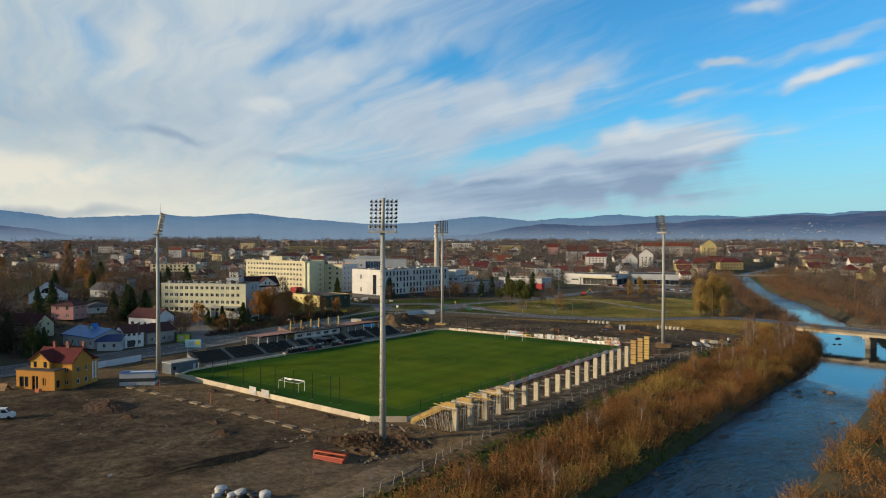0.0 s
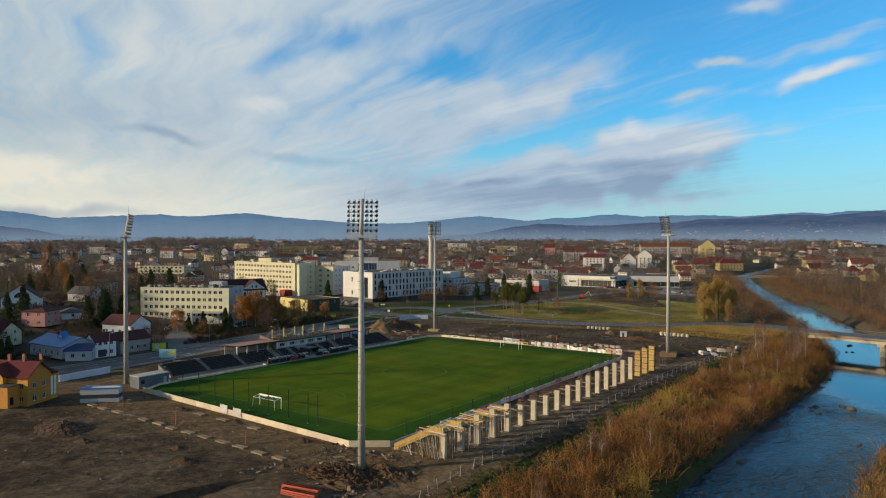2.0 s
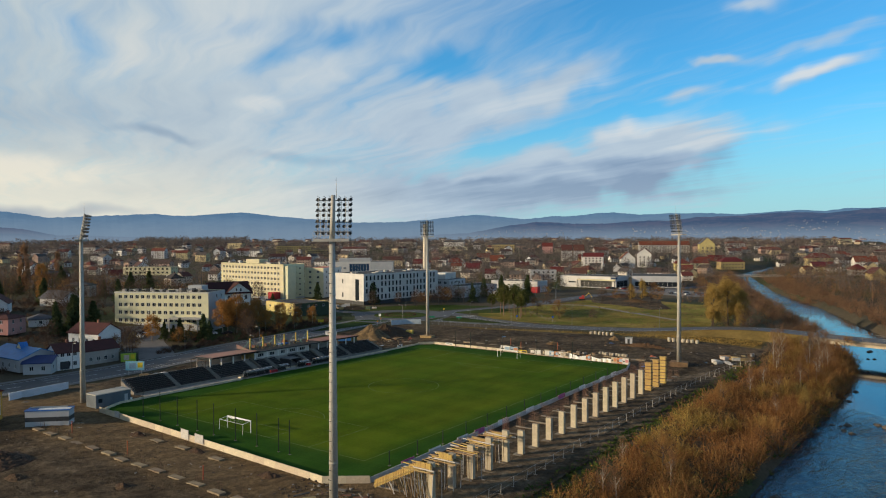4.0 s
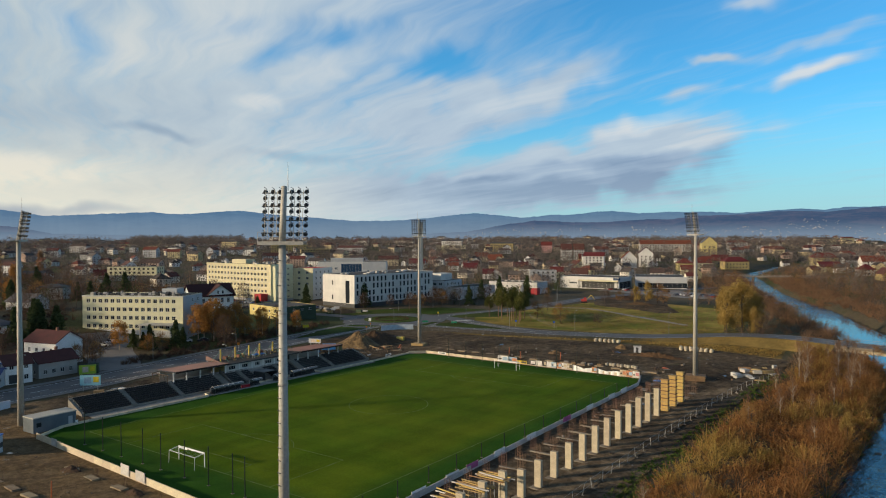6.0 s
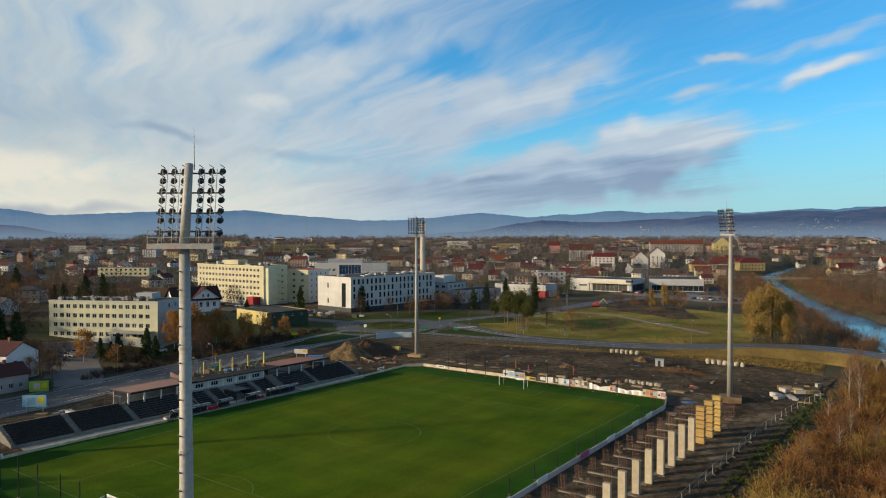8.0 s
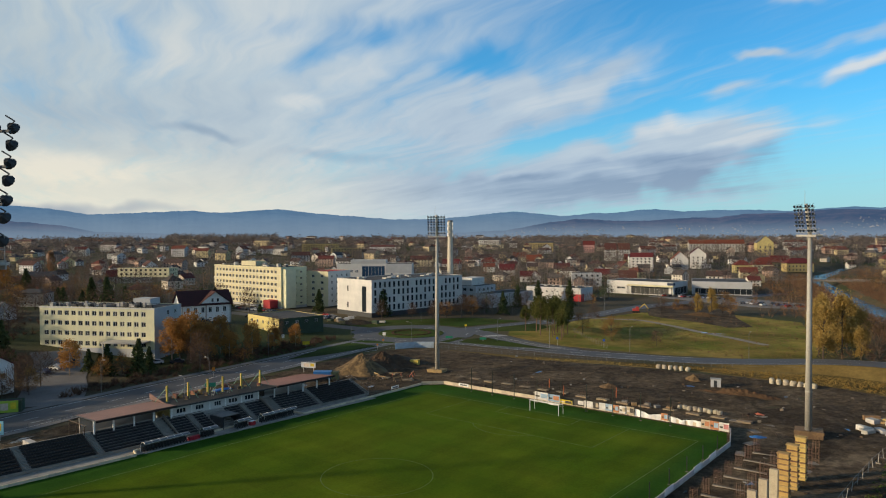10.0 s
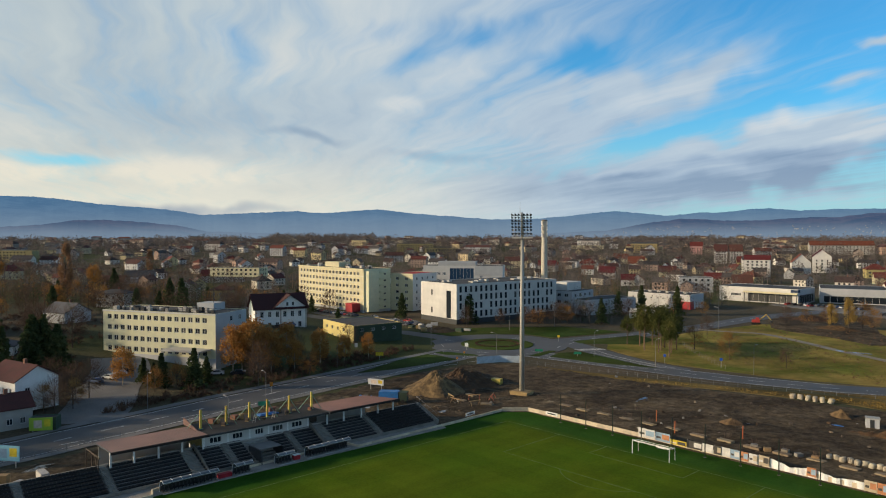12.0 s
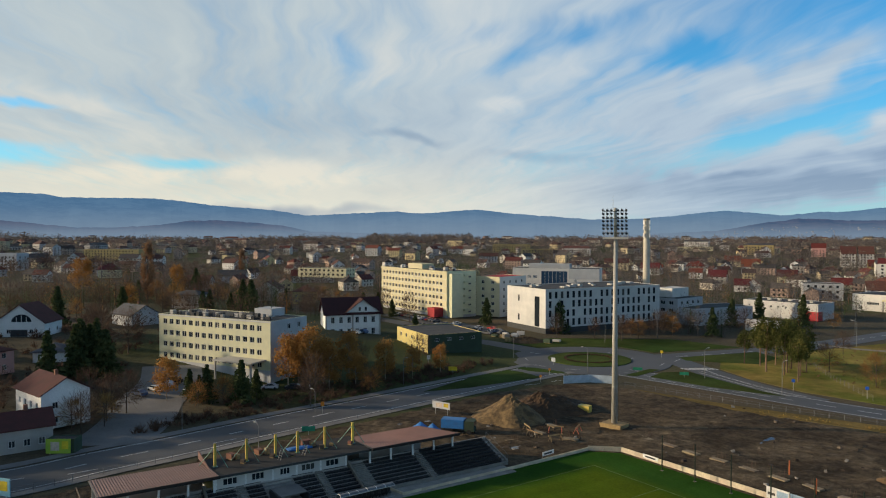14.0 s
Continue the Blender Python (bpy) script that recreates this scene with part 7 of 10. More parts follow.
make_billboard(-71.6, -32.6, 38, 5.2, 2.6, 1.4, material("blue_billboard", (0.10, 0.34, 0.50), (0.30, 0.55, 0.62), scale=0.3), "pale blue billboard beside the street")
make_billboard(-77, 50.5, 20, 4.6, 1.5, 1.4, GREYREND, "white billboard behind the stand")
make_billboard(-93.1, -22.1, 56, 4.4, 2.6, 0.2, material("green_poster", (0.24, 0.42, 0.05), (0.40, 0.50, 0.06), scale=0.3), "bright green poster wall of a kiosk")
kiosk = block("kiosk", pose(-94.6, -23.8, 0, 0, 0, 56), 5.0, 2.8, 2.7, ((), ()), DARKGREEN, "dark kiosk with green posters", "kiosk")
tk = thing("truck", pose(-63.2, 45.2, 0.2, 0, 0, 40), "blue tipper truck with a dark cab behind the stand", "truck")
part("load_bed", Shape().box(-3.4, 1.2, -1.2, 1.2, 1.0, 2.7).mesh("truck_bed", BLUETARP), tk)
part("cab", Shape().prism([(1.4, -1.2), (3.3, -1.2), (3.3, 1.2), (1.4, 1.2)], 0.6, 2.6).mesh("truck_cab", DARKGREEN), tk)
part("windscreen", Shape().box(3.305, 3.34, -1.05, 1.05, 1.6, 2.45).mesh("truck_glass", GLASS), tk)
part("chassis", Shape().box(-3.3, 3.2, -0.5, 0.5, 0.55, 0.98).mesh("truck_chassis", DARKSTEEL), tk)
for x in (-2.6, -1.4, 2.3):
    for y in (-1.05, 1.05):
        part("wheel", Shape().rod((x, y - 0.16, 0.48), (x, y + 0.16, 0.48), 0.48, n=14).mesh("truck_wheel", TYRE), tk)
for k, (x, y, w) in enumerate(((-69.6, 40.4, 1.5), (-67.6, 41.8, 1.2))):
    tp = heap("covered_load", x, y, w * 1.5, w, 1.5, BLUETARP, "bright blue tarpaulin thrown over a pile", "tarpaulin", 2.2 + k, 0.12, 35)

# yellow machine body and red excavator on the far ground
dig = thing("excavator", pose(-68, 254, 0.1, 0, 0, 30), "small red and yellow excavator on the meadow edge", "excavator")
part("track", Shape().box(-1.8, 1.8, -1.4, -0.8, 0, 0.8).mesh("digger_track", TYRE), dig)
part("track", Shape().box(-1.8, 1.8, 0.8, 1.4, 0, 0.8).mesh("digger_track_b", TYRE), dig)
part("cab", Shape().box(-1.6, 1.4, -1.2, 1.2, 0.9, 2.0).box(-0.2, 1.2, -1.1, 0.1, 2.0, 3.0).mesh("digger_cab", BRICKRED), dig)
part("boom", Shape().rod((1.2, 0.5, 1.6), (4.2, 0.5, 4.4), 0.25, n=4).rod((4.2, 0.5, 4.4), (6.2, 0.5, 1.8), 0.2, n=4).mesh("digger_boom", YELLOWPAINT), dig)
part("bucket", Shape().box(5.8, 6.8, 0.0, 1.0, 0.9, 1.8).mesh("digger_bucket", DARKSTEEL), dig)
# plain box standing in for the body of a small loader
crate(-60.5, 78.0, 0.1, 2.6, 1.7, 1.6, YELLOWPAINT, "plain yellow box standing in for a loader body", 20, "compressor", "machine")


def make_embankment():
    """Grass bank that lifts the road to the bridge."""
    s, prev = Shape(), None
    line = smooth_line(EAST_ROAD)
    for k, q in enumerate(line):
        if not -8 < q.x < 77:
            continue
        d = (line[k + 1] - line[k - 1]).normalized()
        nrm = Vector((-d.y, d.x))
        h = road_deck(q.x, q.y) + 0.06
        row = []
        for off, top in ((11, False), (5.6, True), (-5.6, True), (-11, False)):
            p = q + nrm * off
            row.append((p.x, p.y, h if top else gz(p.x, p.y) - 0.3))
        if prev:
            for a in range(3):
                s.face(prev[a + 1], row[a + 1], row[a], prev[a])
        prev = row
    solid("verge", s.mesh("road_embankment", DRYGRASS), "dry grass embankment under the bridge road", "grass", "structure")


make_embankment()


def make_bridge():
    t = thing("road_bridge", Matrix.Identity(4), "concrete girder road bridge over the river", "bridge", kind="structure")
    line = smooth_line(((75, 142.7), (80, 141), (112, 134), (140, 128)), 4)
    for a, b in zip(line[:-1], line[1:]):
        d = (b - a).normalized()
        ang = math.degrees(math.atan2(d.y, d.x))
        L = (b - a).length + 0.05
        part("deck", Shape().box(0, L, -5.9, 5.9, 2.3, 3.06).mesh("bridge_deck", CONCRETE), t, at=pose(a.x, a.y, 0, 0, 0, ang))
        for yy in (-4.6, -1.6, 1.6, 4.6):
            part("girder", Shape().box(0, L, yy - 0.45, yy + 0.45, 1.15, 2.296).mesh("bridge_girder", FRESH), t, at=pose(a.x, a.y, 0, 0, 0, ang))
        for yy in (-5.8, 5.8):
            s = Shape()
            for x in (0.5, 2.0, 3.5):
                s.rod((x, yy, 3.05), (x, yy, 4.15), 0.04, n=4)
            s.rod((0, yy, 4.15), (L, yy, 4.15), 0.05, n=4).rod((0, yy, 3.6), (L, yy, 3.6), 0.035, n=4)
            part("railing", s.mesh("bridge_railing", POLE), t, at=pose(a.x, a.y, 0, 0, 0, ang))
    for x, y in ((104.5, 136.1),):
        part("pier", Shape().box(-0.9, 0.9, -3.4, 3.4, -6, 0.2).box(-1.2, 1.2, -5.6, 5.6, 0.2, 1.15).mesh("bridge_pier", FRESH), t, at=pose(x, y, 0, 0, 0, -12))
    for x, y in ((76, 142.4), (132, 129.8)):
        part("abutment", Shape().box(-2, 2, -6, 6, -5, 2.2).mesh("bridge_abutment", CONCRETE), t, at=pose(x, y, 0, 0, 0, -14))


make_bridge()

# ---- houses near the street ----
def house(name, x, y, deg, L, D, H, pitch_h, wall, roofm, label, cols=3, rows=2, roof="gable", along=True, z=None, side_cols=2, chimney=True, ww=1.1):
    dz = 2.9
    ww_rows = max(1, rows)
    t = block(name, at_corner(x, y, deg, z), L, D, H, (grid_holes(L, cols, ww_rows, ww, 1.3, 1.0, dz, 0.6), grid_holes(D, side_cols, ww_rows, ww, 1.3, 1.0, dz, 0.6), (), grid_holes(D, side_cols, ww_rows, ww, 1.3, 1.0, dz, 0.6)), wall, label, "house", roof, roofm, pitch_h, along=along)
    if chimney and roof != "flat":
        part("chimney", Shape().box(L * 0.6, L * 0.6 + 0.7, D * 0.5 - 0.3, D * 0.5 + 0.3, H + pitch_h * 0.3, H + pitch_h + 0.9).mesh("house_chimney", material("chimney_brick", (0.22, 0.10, 0.07))), t)
    return t


arch = house("white_house", -205.0, -26.3, 60, 14.6, 12, 4.6, 5.4, WHITE, ROOFBROWN, "white gabled house with an arched window and brown roof", 2, 1, along=False, chimney=False)
fan_light = Shape().face((4.9, -0.03, 4.6), (10.8, -0.03, 4.6), *[(7.85 + 2.95 * math.cos(a), -0.03, 4.6 + 2.3 * math.sin(a)) for a in (math.pi * k / 12 for k in range(1, 12))])
part("arched_window", fan_light.mesh("arched_window", GLASS), arch, "wide dark arched window")
for x in (6.4, 7.85, 9.3):
    part("glazing_bar", Shape().box(x - 0.08, x + 0.08, -0.07, -0.035, 4.6, 6.6 if x == 7.85 else 6.0).mesh("arch_bar", WHITE), arch)
# dark sheet stands in for the black openings at the house base
part("garage_door", Shape().box(4.6, 9.6, -0.06, -0.01, 0.1, 2.2).mesh("garage_door", DARKSTEEL), arch, "dark sheet for the black openings at the base")
house("pink_house", -160.5, -37.0, 30, 9.5, 9.0, 5.8, 1.7, PINK, ROOFBROWN, "pink two-storey house with a low brown roof", 2, 2, "hip")
house("shed", -165.6, -19.7, 67, 8, 9, 2.8, 1.8, WHITE, ROOFGREY, "low white outbuilding with a grey hipped roof", 1, 1, "hip", chimney=False)
house("white_house", -208.2, 13.4, 108, 10, 13, 4.0, 3.0, GREYREND, ROOFGREY, "pale gabled house at the clinic's back", 2, 1, along=False)
house("small_house", -121.5, -26.6, 15, 13, 9.5, 7.2, 2.8, WHITE, ROOFBROWN, "white two-storey house with a dark brown-red roof", 4, 2)
house("small_house", -98, -33.1, 92, 10.8, 8, 4.6, 2.3, DULLREND, ROOFBROWN, "grey two-storey house with a brown roof at the street", 4, 1)
shop = house("workshop", -118, -52.5, 3, 19, 12, 4.0, 2.3, GREYREND, ROOFBLUE, "low workshop under a bright blue sheet roof", 5, 1, chimney=False)
part("dormer", Shape().face((8.4, 4.4, 5.6), (11.6, 4.4, 5.6), (10.0, 4.4, 7.4)).box(8.4, 11.6, 4.41, 6.0, 4.8, 5.6).mesh("workshop_dormer", CREAM), shop, "cream gabled dormer")
part("dormer_roof", Shape().face((8.1, 4.2, 5.35), (10.0, 4.2, 7.5), (10.0, 6.6, 7.5), (8.1, 6.6, 5.35)).face((10.0, 4.2, 7.5), (11.9, 4.2, 5.35), (11.9, 6.6, 5.35), (10.0, 6.6, 7.5)).mesh("dormer_roof", ROOFBLUE), shop)
house("workshop", -98.2, -50.9, 47, 7.4, 7, 3.5, 1.5, GREYREND, ROOFNAVY, "low annex under a dark blue sheet roof", 2, 1, chimney=False)
villa = house("small_house", -96.5, -42.2, 84, 6.5, 8, 5.4, 2.2, WHITE, ROOFBROWN, "white two-storey house with a dark ground floor", 3, 2)
part("shop_front", Shape().box(0.8, 3.4, -0.06, -0.01, 0.2, 2.5).mesh("shop_front", DARKSTEEL), villa, "dark shop front")
house("small_house", -138, -62, 25, 11, 9, 5.0, 3.2, CREAM, ROOFRED, "cream house with a red gabled roof", 3, 2)
house("small_house", -175, -75, 30, 11, 10, 5.2, 3.2, DULLREND, ROOFBROWN, "white house with a brown gabled roof", 3, 2)
house("small_house", -150, -100, 30, 11, 10, 5.2, 3.2, GREYREND, ROOFRED, "grey house with a red gabled roof", 3, 2)
house("small_house", -262, 40, 40, 13, 9, 6.0, 1.6, DULLREND, ROOFGREY, "pale two-storey house with a low grey roof", 4, 2, "hip")
house("small_house", -388, 80, 55, 14, 10, 6.0, 3.2, DULLREND, ROOFBROWN, "grey house with a brown gabled roof", 3, 2)

# orange house in renovation: gabled body, deep lower storey in front, gabled bay, rear wing
oh = house("renovated_house", -54.4, -89.6, 24, 11, 7.0, 7.0, 2.8, ORANGEREND, ROOFRED, "orange insulated house in renovation with a red roof", 4, 2, along=True)
LOW = ((0.9, 3.5, 0.9, 3.4), (4.5, 6.3, 0.2, 3.6), (7.6, 8.5, 1.4, 3.3))
s = Shape()
facade(s, pose(-2, -3.6, 0), 11, 5.0, LOW, 0.35)
facade(s, pose(9, -3.6, 0, 0, 0, 90), 3.59, 5.0, [(0.6, 1.8, 0.8, 2.6)], 0.35)
facade(s, pose(-2, -0.01, 0, 0, 0, 270), 3.59, 5.0, [], 0.35)
part("front_storey", s.mesh("front_storey", ORANGEREND), oh)
part("terrace", Shape().box(-2.2, 9.2, -3.8, -0.01, 5.004, 5.2).mesh("terrace", ROOFFELT), oh, "dark flat terrace roof")
for x0, x1, z0, z1 in LOW:
    part("lower_window", Shape().box(x0 - 2, x1 - 2, -3.32, -3.28, z0, z1).mesh("lower_window", GLASS), oh)
    part("window_post", Shape().box((x0 + x1) / 2 - 2.1, (x0 + x1) / 2 - 1.9, -3.5, -3.33, z0, z1).mesh("window_post", ORANGEREND), oh)
part("lower_window", Shape().box(8.66, 8.70, -3.0, -1.8, 0.8, 2.6).mesh("lower_side_window", GLASS), oh)
part("bay_wall", Shape().box(0.2, 5.6, -1.4, -0.01, 5.21, 7.2).mesh("bay_wall", ORANGEREND), oh)
part("bay_gable", Shape().face((0.2, -1.4, 7.2), (5.6, -1.4, 7.2), (2.9, -1.4, 9.2)).mesh("bay_gable", ORANGEREND), oh)
g = Shape()
for a, b in (((-0.3, 6.8), (2.9, 9.3)), ((2.9, 9.3), (6.1, 6.8))):
    g.face((a[0], -1.9, a[1] + 0.14), (b[0], -1.9, b[1] + 0.14), (b[0], 3.5, b[1] + 0.14), (a[0], 3.5, a[1] + 0.14))
    g.face((a[0], -1.9, a[1]), (a[0], 3.5, a[1]), (b[0], 3.5, b[1]), (b[0], -1.9, b[1])).face((a[0], -1.9, a[1]), (b[0], -1.9, b[1]), (b[0], -1.9, b[1] + 0.14), (a[0], -1.9, a[1] + 0.14))
part("bay_roof", g.mesh("bay_roof", ROOFRED), oh)
for x in (1.5, 4.4):
    part("bay_window", Shape().box(x - 0.45, x + 0.45, -1.44, -1.405, 5.35, 6.8).mesh("bay_window", GLASS), oh)
part("rear_wing", Shape().box(6.0, 10.6, 7.01, 9.6, 0, 6.2).mesh("rear_wing", ORANGEREND), oh)
g = Shape().face((5.6, 10.0, 6.2), (5.6, 7.0, 7.6), (11.0, 7.0, 7.6), (11.0, 10.0, 6.2)).face((11.0, 10.0, 6.2), (11.0, 7.0, 7.6), (11.0, 7.0, 6.2)).face((5.6, 10.0, 6.2), (11.0, 10.0, 6.2), (11.0, 7.0, 6.2), (5.6, 7.0, 6.2))
part("rear_roof", g.mesh("rear_roof", ROOFRED), oh)
for y in (7.4, 8.5):
    part("tall_window", Shape().box(10.6, 10.66, y, y + 0.55, 1.2, 5.6).mesh("tall_window", WHITE), oh, "tall white window strip")
for x, y in ((2.6, 3.2), (5.6, 4.2), (9.6, 5.0)):
    part("chimney", Shape().box(x, x + 0.7, y, y + 0.5, 8.6, 11.2).mesh("house_chimney", material("chimney_plaster", (0.34, 0.14, 0.08))), oh)
lt = thing("lean_to", pose(-57.6, -98.0, 0.1, 0, 0, 24), "timber boards leaning together beside the house", "boards")
part("board", Shape().face((0, 0, 0), (3.4, 0, 0), (3.4, 1.2, 1.7), (0, 1.2, 1.7)).face((0, 1.2, 1.62), (3.4, 1.2, 1.62), (3.4, 0, -0.08), (0, 0, -0.08)).mesh("lean_board", TIMBER), lt)
part("board", Shape().face((0, 2.4, 0), (0, 1.2, 1.7), (3.4, 1.2, 1.7), (3.4, 2.4, 0)).face((0, 2.4, -0.08), (3.4, 2.4, -0.08), (3.4, 1.2, 1.62), (0, 1.2, 1.62)).mesh("lean_board_back", TIMBER), lt)
crate(-46.6, -92.2, 0.1, 1.2, 0.9, 0.9, PANELRED, "red plastic bin at the house corner", 24, "red_bin", "bin")

# roof plant and details of the large buildings
r = random.Random(12)
for k in range(16):
    part("roof_vent", Shape().box(0, r.uniform(0.8, 1.8), 0, r.uniform(0.8, 1.5), 0, r.uniform(0.6, 1.3)).mesh("roof_vent", (STEEL, PRECAST, DARKSTEEL)[k % 3]), clinic, at=Matrix.Translation((2 + 2.2 * k, r.uniform(1, 8), 13.25)))
for k in range(26):
    part("roof_unit", Shape().box(0, r.uniform(0.5, 1.3), 0, r.uniform(0.5, 1.0), 0, r.uniform(0.7, 1.5)).mesh("roof_unit", (DARKSTEEL, ROOFFELT, DULLREND)[k % 3]), clinic, at=Matrix.Translation((1.5 + 1.42 * k, r.uniform(0.8, 4.5), 13.25)))
part("roof_rail", Shape().box(1, 39, 0.9, 0.98, 14.1, 14.18).box(1, 39, 5.0, 5.08, 14.3, 14.38).mesh("clinic_roof_rail", DARKSTEEL), clinic)
part("cornice", Shape().box(-0.12, 40.42, -0.14, -0.004, 12.95, 13.35).mesh("clinic_cornice", WHITEREND), clinic)
part("stair_house", Shape().box(27, 33, 9, 14.5, 13.25, 15.4).mesh("stair_house", GREYREND), clinic)
part("aerial_mast", Shape().rod((33, 9, 15.6), (33, 9, 22), 0.08, 0.03, 5).mesh("clinic_aerial", DARKSTEEL), clinic)
part("entrance_canopy", Shape().box(26, 39, -6, -0.01, 3.0, 3.4).box(26.3, 26.7, -5.6, -5.2, -2, 3.0).box(38.3, 38.7, -5.6, -5.2, -2, 3.0).mesh("entrance_canopy", DULLREND), clinic)
part("plinth", Shape().box(-0.02, 40.32, -0.02, 15.02, -3, 0.6).mesh("clinic_plinth", GREYREND), clinic)
for k in range(18):
    part("roof_vent", Shape().box(0, r.uniform(1, 3), 0, r.uniform(0.8, 2), 0, r.uniform(0.6, 1.6)).mesh("roof_vent_b", (STEEL, PRECAST, DARKSTEEL)[k % 3]), hospital, at=Matrix.Translation((2 + 3.3 * k, r.uniform(3, 13), 21.4)))
part("lift_house", Shape().box(20, 34, 5, 12, 21.4, 24.0).mesh("lift_house", CREAM), hospital)
for k in range(1, 6):
    part("string_course", Shape().box(-0.05, 64.05, -0.07, -0.004, 1.0 + 3.35 * k, 1.16 + 3.35 * k).mesh("hospital_string", WHITEREND), hospital)
part("cornice", Shape().box(-0.2, 64.2, -0.3, -0.004, 20.9, 21.5).mesh("hospital_cornice", CREAM), hospital)
part("stair_tower", Shape().box(64.01, 67.0, 1.0, 7.5, 0, 20.6).mesh("hospital_tower", PALEGREEN), hospital)
part("lobby", Shape().box(55, 61, -5, -0.01, 0, 4.2).mesh("lobby", BRICKRED), hospital)
part("plinth", Shape().box(-0.02, 64.02, -0.02, 17.02, -3, 0.8).mesh("hospital_plinth", GREYREND), hospital)
for k in range(7):
    part("balcony", Shape().box(64.01, 65.2, 9.5, 13.5, 2.5 + 3.35 * min(k, 5), 3.4 + 3.35 * min(k, 5)).mesh("balcony", PALEGREEN), hospital) if k < 6 else None
part("plinth", Shape().box(-0.02, 27.32, -0.02, 61.52, -2, 1.6).mesh("white_plinth", DARKSTEEL), white_block)
for k in range(12):
    part("roof_vent", Shape().box(0, r.uniform(1, 3), 0, r.uniform(1, 4), 0, r.uniform(0.5, 1.4)).mesh("roof_vent_c", (STEEL, PRECAST)[k % 2]), white_block, at=Matrix.Translation((r.uniform(3, 22), 4 + 4.7 * k, 17.0)))
part("red_corner", Shape().box(28, 35.02, -0.02, 5, 0, 4.2).mesh("red_corner", BRICKRED), market)
for k in range(6):
    part("roof_vent", Shape().box(0, 1.5, 0, 1.5, 0, 0.9).mesh("roof_vent_d", STEEL), market, at=Matrix.Translation((3 + 5 * k, 8, 7.6)))
part("canopy", Shape().box(15.5, 45.5, -3.0, -0.01, 5.6, 6.4).mesh("showroom_canopy", CREAM), dealer)
for x in (16, 26, 36, 45):
    part("canopy_post", Shape().box(x - 0.2, x + 0.2, -2.8, -2.4, 0, 5.6).mesh("showroom_post", DARKSTEEL), dealer)
part("blue_sign", Shape().box(41, 45.03, -0.03, 3, 6.6, 8.2).mesh("blue_fascia", material("navy_fascia", (0.03, 0.05, 0.10))), dealer)
low_hall = block("low_hall", at_corner(-138, 225, 78, 0.2), 34, 16, 7.5, (grid_holes(33, 6, 2, 1.4, 1.2, 1.2, 3.2),), GREYREND, "grey-blue low office hall")
block("shop_pavilion", at_corner(-118, 232, 15, 0.2), 13, 7, 3.2, (), WHITEREND, "small white sales pavilion", roof="gable", roof_mat=PRECAST, pitch_h=1.2)


# ---- cars ----
def car_template():
    t = thing("parked_car", pose(0, 0, -50), "passenger car parked on the asphalt", "car", "parked cars")
    prof = [(-2.1, 0.35), (-2.1, 0.8), (-1.7, 0.95), (-1.1, 1.0), (-0.5, 1.45), (0.9, 1.48), (1.6, 1.05), (2.1, 0.98), (2.15, 0.35)]
    s = Shape()
    n = len(prof)
    for a, b in zip(prof, prof[1:] + prof[:1]):
        s.face((a[0], -0.85, a[1]), (b[0], -0.85, b[1]), (b[0], 0.85, b[1]), (a[0], 0.85, a[1]))
    s.face(*[(x, -0.85, z) for x, z in reversed(prof)]).face(*[(x, 0.85, z) for x, z in prof])
    part("body", s.mesh("car_body", CARPAINT), t)
    g = Shape()
    for y in (-0.856, 0.856):
        g.face((-0.95, y, 1.02), (1.35, y, 1.05), (0.85, y, 1.4), (-0.48, y, 1.38))
    g.face((-1.1, -0.75, 1.02), (-1.1, 0.75, 1.02), (-0.52, 0.7, 1.45), (-0.52, -0.7, 1.45))
    part("glazing", g.mesh("car_glazing", GLASS), t)
    for x in (-1.35, 1.35):
        for y in (-0.8, 0.8):
            part("wheel", Shape().rod((x, y - 0.1, 0.32), (x, y + 0.1, 0.32), 0.32, n=12).mesh("car_wheel", TYRE), t)
    return t


CAR = car_template()
CAR.location = (-128, -1, gz(-128, -1) + 0.05)
CAR.rotation_euler = (0, 0, radians(20))
for x, y, a in ((-130, 3, 22), (-132.5, 6.5, 18), (-135, 9, 20), (-176, 85, 10), (-173, 80, 40), (-170, 76, 40), (-120, 28, 60), (-117, 33, 60)):
    copy_thing(CAR, pose(x, y, gz(x, y) + 0.05, 0, 0, a))
rc = random.Random(9)
for k in range(14):
    x, y = -205 + rc.uniform(0, 26) + 1.2 * (k % 3), 118 + rc.uniform(0, 28)
    copy_thing(CAR, pose(x, y, gz(x, y) + 0.05, 0, 0, rc.choice((10, 100)) + rc.uniform(-5, 5)))
for k in range(14):
    copy_thing(CAR, pose(-92 + 3.0 * k, 352 + rc.uniform(-2, 2), 0.1, 0, 0, 80 + rc.uniform(-4, 4)))
for k in range(12):
    copy_thing(CAR, pose(-40 + 3.1 * k, 330 + rc.uniform(-2, 2) + 6 * (k % 2), 0.1, 0, 0, 70 + rc.uniform(-4, 4)))
yard = ribbon(((-94, -14), (-108, -6), (-122, 0), (-136, 8), (-150, 12)), 15, 0.07)
solid("car_park", yard.mesh("car_park", PAVING), "grey paved drive and parking beside the clinic", "road", "structure")
park2 = Shape().prism([(-208, 116), (-174, 116), (-172, 150), (-208, 150)], -0.2, 0.09)
solid("car_park", park2.mesh("hospital_car_park", ASPHALT), "asphalt hospital car park", "road", "structure")
yard2 = Shape().prism([(-252, 136), (-209, 134), (-209, 146), (-252, 147)], -0.2, 0.09)
